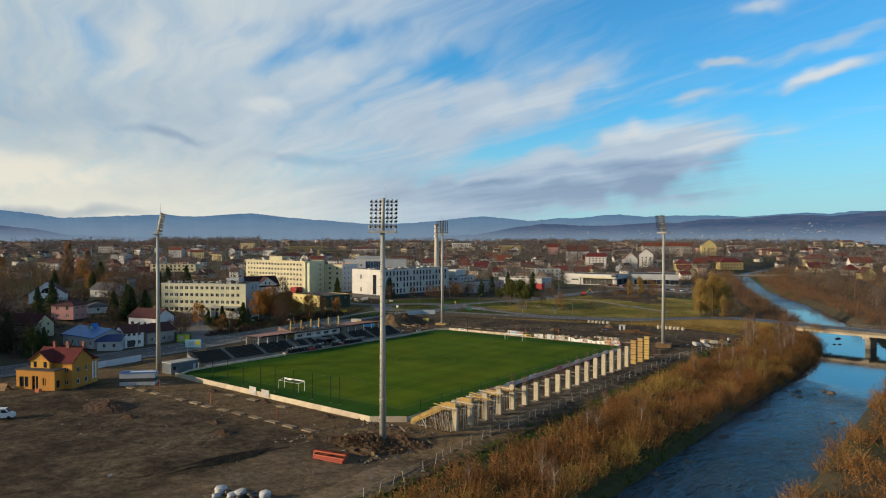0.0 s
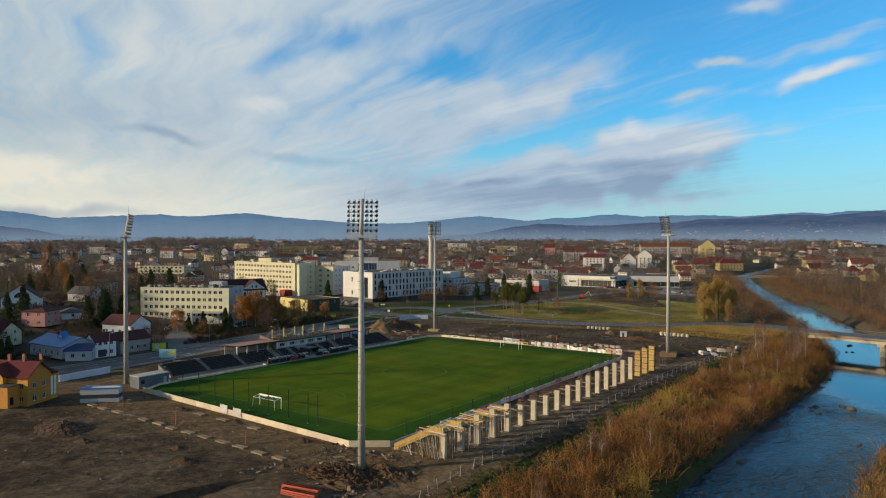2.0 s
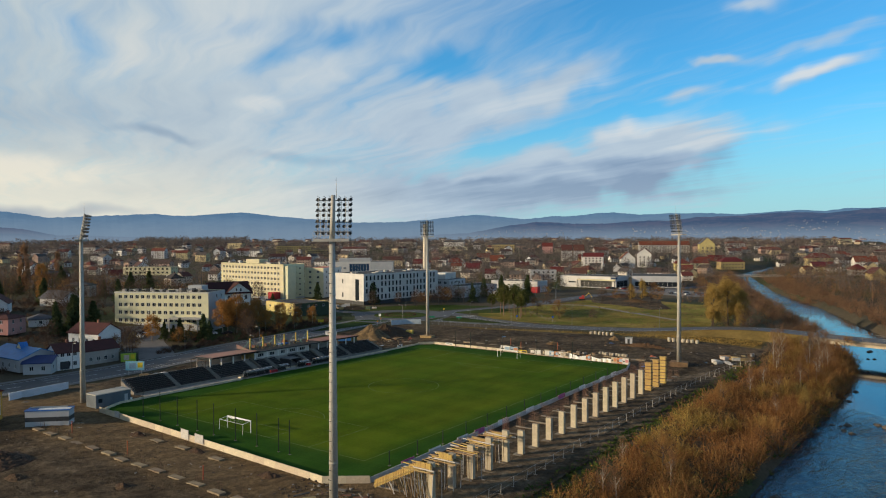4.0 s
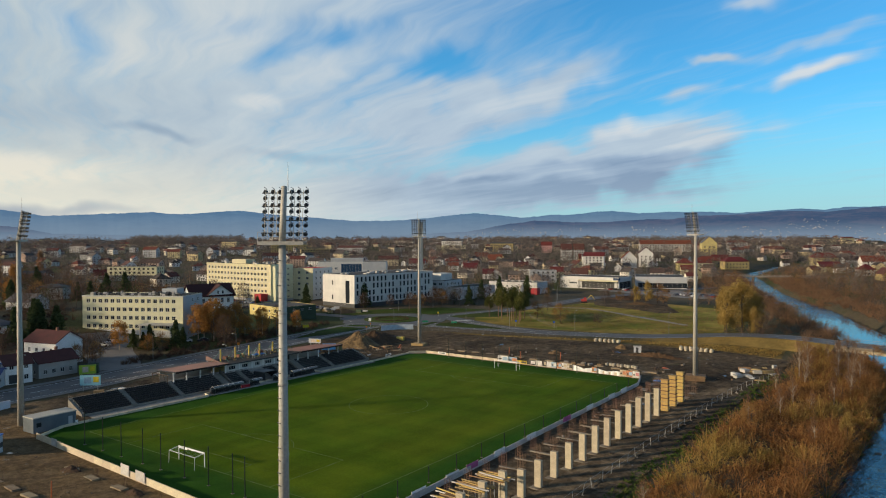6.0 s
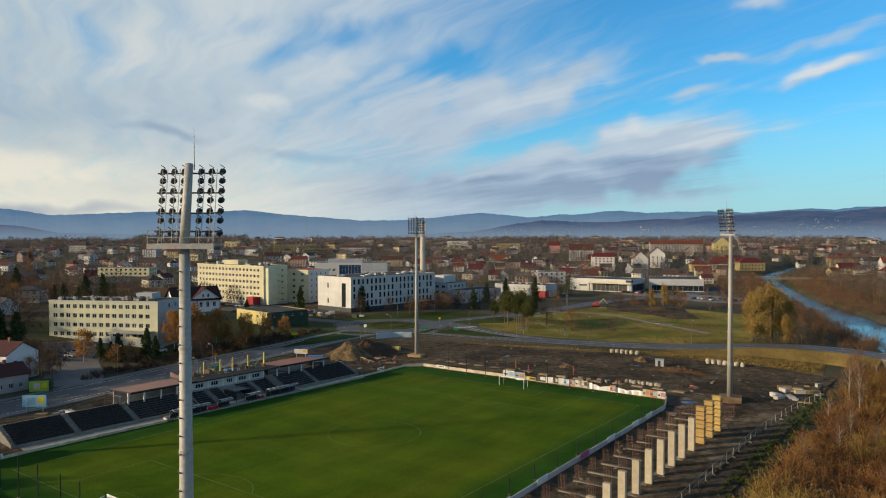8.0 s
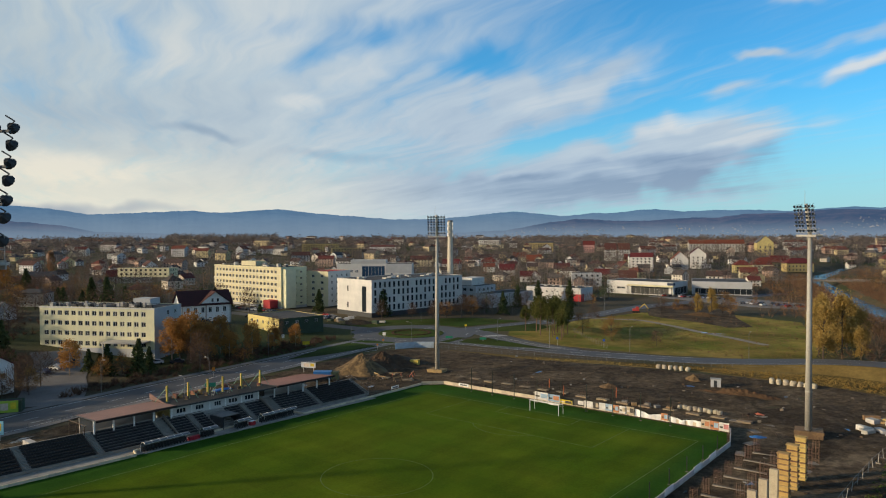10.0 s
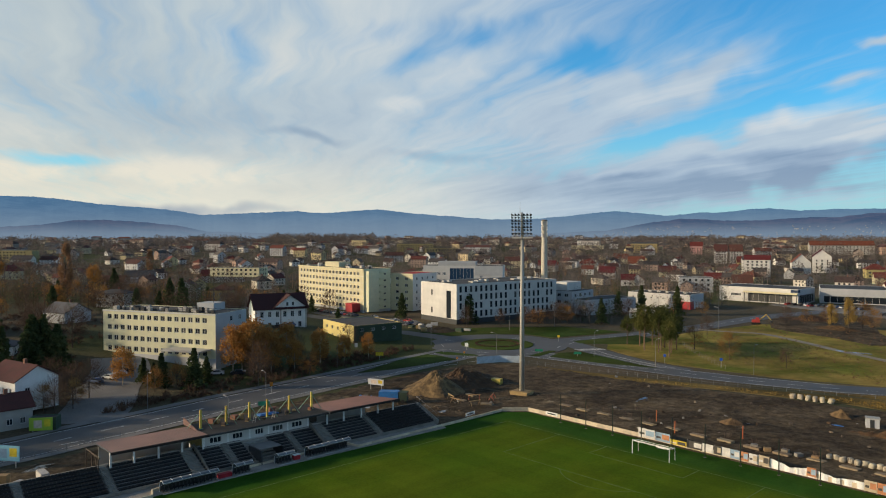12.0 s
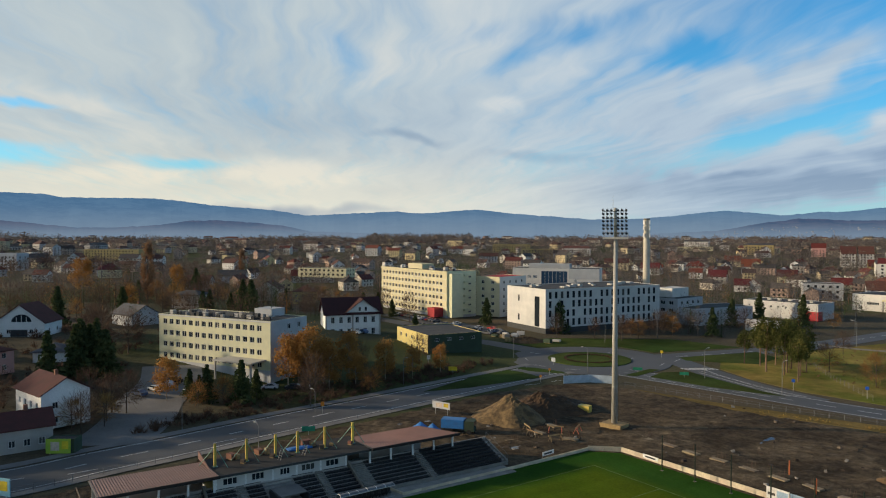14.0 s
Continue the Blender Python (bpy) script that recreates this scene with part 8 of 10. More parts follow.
solid("car_park", yard2.mesh("hospital_yard", ASPHALT), "asphalt yard in front of the hospital", "road", "structure")
for k in range(13):
    copy_thing(CAR, pose(-213 - 2.9 * k, 142.2 + rc.uniform(-0.4, 0.4), 0.14, 0, 0, 80 + rc.uniform(-4, 4)))
park3 = Shape().prism([(-100, 345), (-30, 318), (10, 320), (0, 350), (-60, 372), (-100, 362)], -0.2, 0.09)
solid("car_park", park3.mesh("shop_car_park", PAVING), "paved shop car park", "road", "structure")

path = ribbon(((-88, 220), (-76, 219.5), (-66, 221), (-53, 225), (-34, 214.5), (-18, 203), (-6, 196), (12, 184)), 3.4, 0.12)
solid("path", path.mesh("meadow_path", material("trodden_path", (0.30, 0.265, 0.215), (0.20, 0.17, 0.13), scale=0.25, grain=3, world=True)), "pale trodden dirt path across the meadow", "path", "structure")
pool = Shape().prism([(-13.5 + (4.2 + 0.9 * math.sin(3 * a)) * math.cos(a) * 1.25, 202.6 + (1.7 + 0.5 * math.sin(2 * a + 1)) * math.sin(a)) for a in (2 * math.pi * k / 24 for k in range(24))], 0.02, 0.145)
solid("puddle", pool.mesh("puddle", material("puddle_water", (0.10, 0.10, 0.10), rough=0.06, spec=0.5, bump=0.0)), "shallow pale puddle on the path", "puddle", "structure")
waste = Shape().prism([(-72, 276), (-58, 246), (-48, 240), (-30, 234), (-14, 224), (-6, 232), (-22, 262), (-40, 312), (-60, 318)], -0.2, 0.13)
solid("bare_ground", waste.mesh("bare_ground", SOIL), "dark bare soil beyond the meadow", "soil", "structure")
# busy yard between the hospital and the white building
for k in range(15):
    x, y = -196 + rc.uniform(0, 30), 126 + rc.uniform(0, 22)
    copy_thing(CAR, pose(x, y, gz(x, y) + 0.09, 0, 0, rc.choice((10, 100)) + rc.uniform(-5, 5)))
for k in range(14):
    crate(-150 + rc.uniform(-14, 12), 140 + rc.uniform(-9, 8), 0.1, rc.uniform(1.0, 3.0), rc.uniform(0.8, 1.6), rc.uniform(0.7, 1.7), (PRECAST, GREYREND, TIMBER, DARKGREEN, CONCRETE)[k % 5], "stack of building material in the hospital yard", rc.uniform(0, 90), "material_stack", "stack")
heap("soil_mound", -148, 138, 9, 6, 1.6, DARKHEAP, "low dark soil heap in the hospital yard", "heap", 3.9, 0.4)

# ---- plants ----
NP = np.random.default_rng(5)


def random_quads(centres, size, tilt=1.0, aspect=1.0):
    """Small randomly turned faces at the given places."""
    n = len(centres)
    a = NP.normal(size=(n, 3))
    a /= np.linalg.norm(a, axis=1, keepdims=True)
    b = np.cross(a, NP.normal(size=(n, 3)))
    b /= np.linalg.norm(b, axis=1, keepdims=True)
    s = (np.asarray(size) * NP.uniform(0.6, 1.3, n))[:, None] * 0.5
    u, v = a * s * aspect, b * s
    return np.stack([centres - u - v, centres + u - v, centres + u + v, centres - u + v], 1)


def blades(base, tip, width):
    """Thin upright strips from base to tip."""
    d = tip - base
    side = np.cross(d, NP.normal(size=d.shape))
    side /= np.linalg.norm(side, axis=1, keepdims=True) + 1e-9
    w = np.asarray(width)[:, None] * side * 0.5
    return np.stack([base - w, base + w, tip + w * 0.35, tip - w * 0.35], 1)


def limbs(s, h, n, spread, start=0.3, rad=0.16):
    r = random.Random(n + int(h * 10))
    s.rod((0, 0, -0.3), (0, 0, h * 0.45), rad, rad * 0.7, 7).rod((0, 0, h * 0.45), (r.uniform(-0.2, 0.2), r.uniform(-0.2, 0.2), h * 0.85), rad * 0.7, rad * 0.2, 6)
    for k in range(n):
        a, z = 2.4 * k + r.uniform(-0.4, 0.4), h * r.uniform(start, 0.75)
        q = (spread * math.cos(a) * r.uniform(0.5, 0.9), spread * math.sin(a) * r.uniform(0.5, 0.9), z + h * r.uniform(0.12, 0.28))
        s.rod((0, 0, z), q, rad * 0.4, rad * 0.1, 5)
    return s


def crown_points(n, h, rad, low=0.3, top=1.0, clumps=26, power=0.5):
    """Places of leaves, gathered in uneven clumps inside a crown."""
    z = NP.uniform(low, top, clumps)
    prof = np.sin(np.pi * np.clip((z - low) / (top - low) * 0.85 + 0.12, 0, 1)) ** power
    a = NP.uniform(0, 2 * np.pi, clumps)
    rr = rad * prof * np.sqrt(NP.uniform(0.15, 1, clumps))
    c = np.stack([rr * np.cos(a), rr * np.sin(a), z * h], 1)
    pick = NP.integers(0, clumps, n)
    return c[pick] + NP.normal(size=(n, 3)) * np.array([rad * 0.2, rad * 0.2, h * 0.055])


def tree_leafy(name, h, rad, leaf, bark, n, size, label, low=0.3, power=0.5, category="tree"):
    t = thing(name, pose(0, 0, -60), label, category, name + "s")
    part("trunk", limbs(Shape(), h, 8, rad, rad=h * 0.016).mesh(name + "_trunk", bark), t)
    part("crown", quads_mesh(name + "_crown", random_quads(crown_points(n, h, rad, low, power=power), np.full(n, size)), leaf), t)
    return t


def tree_bare(name, h, rad, label, n=900, twig=DULLTWIG, bark=BARK):
    t = thing(name, pose(0, 0, -60), label, "tree", name + "s")
    part("trunk", limbs(Shape(), h, 12, rad, 0.25, h * 0.018).mesh(name + "_trunk", bark), t)
    p = crown_points(n, h, rad, 0.28, 1.0, 40, 0.6)
    out = p - np.array([0, 0, h * 0.4])
    out /= np.linalg.norm(out, axis=1, keepdims=True)
    tip = p + (out + NP.normal(size=p.shape) * 0.35) * (h * 0.085)
    part("crown", quads_mesh(name + "_crown", blades(p - out * h * 0.05, tip, np.full(n, h * 0.0065)), twig), t)
    return t


def tree_conifer(name, h, rad, label, n=1500):
    t = thing(name, pose(0, 0, -60), label, "tree", name + "s")
    part("trunk", Shape().rod((0, 0, -0.3), (0, 0, h * 0.97), h * 0.016, 0.02, 7).mesh(name + "_trunk", BARK), t)
    tiers = 15
    k = NP.integers(0, tiers, n)
    z = 0.1 + 0.88 * (k / tiers)
    a = NP.uniform(0, 2 * np.pi, n)
    arm = (np.floor(a / (2 * np.pi) * 9) + 0.5 * (k % 2)) * 2 * np.pi / 9 + NP.normal(size=n) * 0.17
    f = np.sqrt(NP.uniform(0.02, 1, n))
    rr = rad * (1 - z) ** 0.85 * f * (0.85 + 0.3 * np.sin(k * 7.1 + np.floor(a * 1.4)))
    p = np.stack([rr * np.cos(arm), rr * np.sin(arm), z * h - 0.25 * rr * f + NP.normal(size=n) * 0.12], 1)
    part("crown", quads_mesh(name + "_crown", random_quads(p, np.full(n, h * 0.036), aspect=1.7), NEEDLES), t)
    return t


BIRCH = tree_leafy("orange_birch", 12.5, 3.6, ORANGELEAF, BIRCHBARK, 3000, 0.30, "birch with thinning orange autumn leaves")
WILLOW = tree_leafy("golden_willow", 20, 4.0, GOLDLEAF, BARK, 4200, 0.34, "tall willow with golden-brown autumn leaves", 0.12)
BARE = tree_bare("bare_tree", 12, 4.5, "leafless brown broad-leaved tree")
BARE_B = tree_bare("brown_tree", 10, 4.0, "leafless tree with rusty twigs", 1000, BROWNTWIG)
SPRUCE = tree_conifer("spruce", 15, 4.6, "dark green spruce tree", 1100)
PINE = tree_leafy("pine", 14, 2.8, OLIVE, material("pine_bark", (0.20, 0.125, 0.08), (0.12, 0.08, 0.055), scale=2, grain=10), 1500, 0.34, "olive-green pine with a bare lower trunk", 0.48)
WHIP = tree_bare("bare_birch", 9, 1.7, "slender leafless birch with a pale stem", 420, PALESCRUB, BIRCHBARK)
POPLAR = tree_leafy("poplar", 24, 2.8, PALETWIG, BARK, 3600, 0.42, "tall slim poplar with orange leaves", 0.1, 0.3)
used = set()


def plant(kind, x, y, size=1.0, z=None):
    r = random.Random(int(x * 31 + y * 17))
    m = pose(x, y, gz(x, y) if z is None else z, 0, 0, r.uniform(0, 360)) @ Matrix.Diagonal((size, size, size * r.uniform(0.92, 1.1), 1))
    if kind.name in used:
        copy_thing(kind, m @ Matrix.Diagonal([1 / v for v in kind.scale] + [1]))
    else:
        used.add(kind.name)
        kind.matrix_world = m


for x, y, s in ((-119, 32.5, 1.0), (-116, 37, 1.05), (-120.5, 36, 0.95), (-113, 41, 0.9), (-117.5, 41.5, 0.9), (-121.5, 51, 0.95), (-112, 48, 0.7), (-114, 58, 0.75), (-113, 66, 0.6), (-121.5, 3.5, 0.75), (-114, 76, 0.6)):
    plant(BIRCH, x, y, s)
for x, y, s in ((-113, 22, 0.55), (-148, -18, 0.8), (-152, -8, 0.9), (-146, -12, 1.0), (-160, -5, 0.8),
                (-115, 205, 0.8), (-128, 238, 0.9), (-149.6, -10.1, 1.0), (-146.2, -5.3, 0.85), (-156.9, 163.3, 1.15), (-193.8, 156, 0.85), (-122.4, 9, 0.5), (-115.8, 11.2, 0.6), (-110.1, 17.3, 0.78), (-110, 262, 1.0), (-136, 272, 0.9), (-90, 214, 0.55), (-118, 10, 0.45), (-165, -40, 0.8), (-175, -30, 0.9), (-200, 35, 0.8), (-180, 110, 0.6)):
    plant(SPRUCE, x, y, s)
for x, y, s in ((-75, 162.7, 0.75), (-70, 163, 0.95), (-66.5, 160, 0.9), (-63.8, 155.8, 1.0), (-60, 160, 1.0), (-62, 166, 1.05), (-58, 155, 0.9), (-55, 158, 0.95), (-51, 149.5, 0.85), (-57, 165, 0.9), (-53, 153.5, 0.8), (-68, 168, 0.9)):
    plant(PINE, x, y, s)
for x, y, s in ((34, 163, 0.9), (38, 170, 1.0), (31, 172, 0.85), (42, 178, 0.8), (28, 184, 0.75), (36, 190, 0.9), (44, 165, 0.55), (-34, 264, 0.6), (-40, 262, 0.5), (20, 230, 0.7), (24, 215, 0.8), (90, 30, 0.3)):
    plant(WILLOW, x, y, s)
plant(POPLAR, -308, 40.5, 1.05)
plant(BIRCH, -355, 19, 1.5)
plant(POPLAR, -520, 160, 1.0)
plant(BIRCH, -330, 60, 1.1)
for x, y, k in ((-128, -30, 0.75), (-146, -62, 1.3), (-124, -60, 0.9), (-130, -66, 1.1), (-103, -17, 0.7), (-172, -2, 1.0), (-166, 4, 1.0)):
    plant(BARE if int(x) % 3 else BARE_B, x, y, k)
rt = random.Random(21)
for x, y, k in ((-113, -61, 0.55), (-106, -66, 0.6), (-151.4, -10.3, 0.90), (-146, -5, 0.90), (-96, -72, 0.7), (-118, -70, 0.9), (-128, -74, 0.9), (-103, -70, 0.6)):
    plant(SPRUCE if int(x) % 3 else PINE, x, y, k)
for x, y in ((-128, 168), (-127, 176), (-126, 186), (-126, 195), (-125, 204), (-146, 152), (-132, 172), (-134, 180), (-133, 190), (-132, 198), (-135, 206), (-130, 214), (-138, 164), (-100, 268), (-112, 222), (-186, 95), (-128, 78), (-122, 54), (-116, 36), (-113, 14), (-112, 8),
             (-53, 170), (-36, 160), (50, 156), (-58, 260), (-52, 268), (-45, 275), (-66, 205), (-100, 30), (-104, 48)):
    plant(BARE if rt.random() < 0.6 else BARE_B, x, y, rt.uniform(0.55, 0.9))
for x, y, k in ((-119, -13, 0.8), (-115.6, -6.3, 0.75), (-111.6, -11, 0.7), (-108, -12, 0.6), (-117, -9, 0.7), (-108, -18, 0.6), (-30.9, 270.8, 1.0), (-26, 266, 0.9), (-17.6, 157.7, 0.45)):
    plant(BARE if int(x) % 2 else BARE_B, x, y, k)
for k in range(70):
    x, y = rt.uniform(-260, -104), rt.uniform(-120, 40)
    near_house = any(abs(x - a) < 13 and abs(y - b) < 13 for a, b in ((-143, 20), (-128, 0), (-199, -14), (-150, -30), (-175, -18), (-199, 14), (-118, -14), (-112, -47), (-98, -38), (-132, -57), (-158, 25), (-95, -25), (-108, -8), (-140, 5), (-154, -33), (-132, -14), (-115, -20), (-202, -20), (-210, 18), (-152, -10), (-138, -42), (-125, -48), (-160, -20), (-185, -32), (-170, -36), (-205, -22), (-190, -20)))
    if not near_house:
        plant((BARE, BARE_B, BARE, SPRUCE, BIRCH)[k % 5], x, y, rt.uniform(0.55, 1.0))
for k in range(60):
    x, y = rt.uniform(-330, -190), rt.uniform(30, 150)
    if not (-300 < x < -205 and y > 140) and not (-215 < x < -170 and y > 70):
        plant((BARE, BARE_B, SPRUCE, BARE)[k % 4], x, y, rt.uniform(0.6, 1.0))


# trees mostly out of view, added to darken the street with their shade
for k in range(120):
    x, y = rt.uniform(-330, -108), rt.uniform(-260, -45)
    if not any(abs(x - a) < 12 and abs(y - b) < 12 for a, b in ((-150, -30), (-112, -47), (-98, -38), (-132, -57), (-168, -70), (-145, -95), (-199, -14), (-154, -38), (-138, -46), (-125, -50), (-185, -40), (-170, -46), (-160, -55))) and x < -112 - 0.05 * y:
        plant((BARE, SPRUCE, BARE_B, BARE, PINE)[k % 5], x, y, rt.uniform(0.7, 1.1))


def thicket(name, xy, hgt, per, width, mat, label, leaf=0.0, z0=None):
    """A field of shrubs as one mesh: twigs fanning up from each foot, with small leaves."""
    xy = np.asarray(xy)
    n = len(xy)
    z = ground_z(xy[:, 0], xy[:, 1])
    foot = np.repeat(np.column_stack([xy, z]), per, 0)
    h = np.repeat(np.asarray(hgt), per)
    m = n * per
    a = NP.uniform(0, 2 * np.pi, m)
    t = np.sqrt(NP.uniform(0, 1, m))
    base = foot + np.stack([np.cos(a) * t * h * 0.16, np.sin(a) * t * h * 0.16, h * NP.uniform(0, 0.35, m)], 1)
    lean = t * 0.62
    tip = foot + np.stack([np.cos(a) * lean * h, np.sin(a) * lean * h, h * NP.uniform(0.35, 1.05, m) * (1.08 - 0.4 * t)], 1)
    q = [blades(base, tip, width * NP.uniform(0.6, 1.5, m))]
    if leaf:
        k = int(m * leaf)
        idx = NP.integers(0, m, k)
        f = NP.uniform(0.3, 1.0, k)[:, None]
        q.append(random_quads(base[idx] * (1 - f) + tip[idx] * f + NP.normal(size=(k, 3)) * 0.15, np.full(k, width * 2.1)))
    solid(name, quads_mesh(name, np.concatenate(q), mat), label, "shrubs", "stuff")


def scatter(n, x0, x1, y0, y1, keep):
    x, y = NP.uniform(x0, x1, n), NP.uniform(y0, y1, n)
    k = keep(x, y)
    return np.column_stack([x[k], y[k]])


# wood added mostly out of view, only to shade the street and houses
belt = scatter(420, -330, -112, -270, -70, lambda x, y: (y < -78 - 0.55 * (-112 - x)) & (y > -190 - 0.3 * (-112 - x)))
belt = np.concatenate([belt, scatter(110, -180, -118, -125, -82, lambda x, y: y < -78 - 0.12 * (-118 - x))])
bz = np.column_stack([belt, ground_z(belt[:, 0], belt[:, 1])])
bh = NP.uniform(15, 23, len(bz))
bc, bb = np.repeat(bz, 60, 0), np.repeat(bh, 60)
bu = NP.normal(size=(len(bc), 3))
bu /= np.linalg.norm(bu, axis=1, keepdims=True)
bp = bc + bu * NP.uniform(0.4, 1, len(bc))[:, None] * np.stack([bb * 0.3, bb * 0.3, bb * 0.42], 1) + np.stack([0 * bb, 0 * bb, bb * 0.56], 1)
solid("shading_wood", quads_mesh("shading_wood", random_quads(bp, bb * 0.13), DULLTWIG), "unseen leafless wood added to shade the street and houses", "trees", "stuff")


def patchy(x, y, size, least):
    """Keeps the places where a soft pattern is high, so that scrub grows in drifts with gaps."""
    v = np.array([noise.noise((a * size, b * size, 3.0)) + 0.5 * noise.noise((a * size * 2.7, b * size * 2.7, 8.0)) for a, b in zip(x, y)])
    return v > least


def drift(xy, lo, hi, size=0.06):
    """Heights that swell and sink over the land."""
    v = np.array([noise.noise((a * size, b * size, 12.0)) for a, b in xy])
    return (lo + (hi - lo) * np.clip(0.5 + 0.8 * v, 0, 1)) * NP.uniform(0.7, 1.25, len(xy))


def shade_of(xy, seed):
    return np.array([noise.noise((a * 0.075, b * 0.055, seed)) + 0.35 * noise.noise((a * 0.3, b * 0.3, seed)) for a, b in xy])


west = scatter(5600, 64, 100, -220, 138, lambda x, y: (x < bank(y) - np.interp(y, (-220, -30, 10, 138), (3.4, 3.0, 1.4, 0.6))) & (x > np.interp(y, (-220, -90, -40, 30, 70, 110, 138), (67.5, 69.5, 69.5, 69, 70.5, 70, 66))) & patchy(x, y, 0.16, -0.60))
tone = 0.6 * shade_of(west, 4.0) + NP.normal(size=len(west)) * 0.12
for mat, k, label in ((RUSTLEAF, tone > 0.03, "dense rusty-red riverside scrub"), (GOLDSCRUB, tone < -0.24, "golden-yellow riverside willow scrub"), (BROWNTWIG, (tone <= 0.03) & (tone >= -0.24), "dense brown riverside willow scrub")):
    w = west[k]
    thicket("riverside_shrubs", w, drift(w, 1.8, 5.2, 0.13), 20, 0.07, mat, label, 2.2)
east = scatter(2700, 110, 158, -230, 150, lambda x, y: (x > bank(y) + 22.0) & patchy(x, y, 0.10, -0.5))
tone = 0.6 * shade_of(east, 6.0) + NP.normal(size=len(east)) * 0.12
for mat, k, label in ((RUSTLEAF, tone > 0.12, "rusty-red scrub on the far bank"), (BROWNTWIG, tone <= 0.12, "dense brown scrub on the far bank")):
    w = east[k]
    thicket("riverside_shrubs", w, drift(w, 2.2, 5.6, 0.13), 18, 0.09, mat, label, 2.0)
for k in range(24):
    y = rt.uniform(-150, 132)
    plant(BARE_B if k % 4 == 0 else WHIP, rt.uniform(71, float(bank(y)) - 3), y, rt.uniform(0.45, 0.75))
for x, y, k in ((80, 100, 1.0), (82, 104, 1.1), (84, 96, 0.9), (86, 92, 0.9), (85, 84, 0.8), (72, 88, 1.1), (73.5, 92, 1.2), (75, 80, 0.9), (71.5, 60, 0.7), (72, 30, 0.6), (78, 118, 0.9), (86, 72, 0.8), (83, 110, 1.0)):
    plant(WHIP, x, y, k)
up = scatter(2300, -110, 170, 150, 660, lambda x, y: ((x < bank(y) - 1.5) | (x > bank(y) + 27.0 - 9.0 * (y > 330))) & (np.abs(x - bank(y) - 12) < 70) & ~((x < 30) & (y < 265)) & ~((np.abs(x - 40) < 34) & (y < 163)))
thicket("riverside_shrubs", up, drift(up, 2.5, 7.5, 0.05), 20, 0.09, PALESCRUB, "brown scrub along the upper river", 1.5)
brink = scatter(9000, -110, 130, 146, 560, lambda x, y: ((x > bank(y) - 20) & (x < bank(y) - 1.5) | (x > bank(y) + 27.0 - 9.0 * (y > 330)) & (x < bank(y) + 42)) & ~((np.abs(x - 40) < 34) & (y < 163)))[:1900]
thicket("riverside_shrubs", brink, drift(brink, 2.5, 6.0, 0.08), 20, 0.09, PALESCRUB, "brown scrub crowding the upper river banks", 1.6)
edge = scatter(3600, 60, 100, -220, 140, lambda x, y: (x > bank(y) - 5.5) & (x < bank(y) + 0.9))
thicket("bank_grass", edge, NP.uniform(0.4, 1.3, len(edge)), 18, 0.10, BANKGRASS, "green grass and reeds at the water's edge", 0.3)
edge2 = scatter(1500, 64, 69, -150, 90, lambda x, y: x > 63.4)
thicket("bank_grass", edge2, NP.uniform(0.3, 0.8, len(edge2)), 22, 0.08, BANKGRASS, "green grass strip beside the haul road", 0.3)
slope = scatter(700, -122, -98, -10, 100, lambda x, y: (x < np.interp(y, (-10, 17, 42, 70, 100), (-97, -99.5, -103, -107, -118))) & (x > np.interp(y, (-10, 17, 42, 70, 100), (-103, -110, -116, -124, -135))))
thicket("slope_shrubs", slope, NP.uniform(0.8, 2.6, len(slope)), 34, 0.09, DULLTWIG, "dark leafless shrubs on the street slope", 0.4)
gardens = scatter(900, -260, -100, -150, 25, lambda x, y: (x < -104) & ~((np.abs(x + 143) < 24) & (np.abs(y - 20) < 18)) & ~((x > -140) & (y > -16) & (y < 12)))
thicket("garden_shrubs", gardens, NP.uniform(1.0, 3.5, len(gardens)), 26, 0.14, DULLTWIG, "dark garden hedges and shrubs", 0.6)
tufts = scatter(650, -75, 30, 138, 262, lambda x, y: (y > 152 - 0.12 * x) & (x < 26 - 0.12 * (y - 160)) & (x > -72 + 0.02 * y))
thicket("meadow_tufts", tufts, NP.uniform(0.3, 0.7, len(tufts)), 12, 0.09, PALESCRUB, "dry yellow grass tufts on the meadow", 0.4)
hedge = np.column_stack([ISLAND[0] + 7.5 * np.cos(np.linspace(0, 6.28, 90)), ISLAND[1] + 7.5 * np.sin(np.linspace(0, 6.28, 90))])
thicket("roundabout_hedge", hedge, NP.uniform(0.7, 1.0, len(hedge)), 40, 0.07, DULLTWIG, "low brown hedge ring on the roundabout", 0.6)


# tall dry grass below the road, rough tufts over the meadow
gxy = scatter(5200, -40, 60, 106, 140, lambda x, y: (y > np.interp(x, (-44, -20, 10, 40, 62), (107, 115, 123, 122, 119))) & (y < np.interp(x, (-45, -10, 20, 44, 60), (108, 119.5, 130.5, 135.5, 133))))
thicket("verge_tufts", gxy, NP.uniform(0.4, 1.1, len(gxy)), 9, 0.05, GOLDSCRUB, "tall golden dry grass below the road")
gxy = scatter(9000, -52, 36, 152, 214, lambda x, y: (y > np.interp(x, (-52, -36, -10, 22, 40), (172, 158, 152, 156, 160))) & (np.abs(y - np.interp(x, (-66, -53, -34, -18, -6, 12), (221, 225, 214.5, 203, 196, 184))) > 2.4) & (y < np.interp(x, (-53, -34, -18, -6, 12, 40), (224, 213, 202, 195, 183, 170)) + 8))
thicket("meadow_tufts", gxy, NP.uniform(0.2, 0.6, len(gxy)), 6, 0.05, MEADOWTUFT, "rough yellow-green tufts of meadow grass")

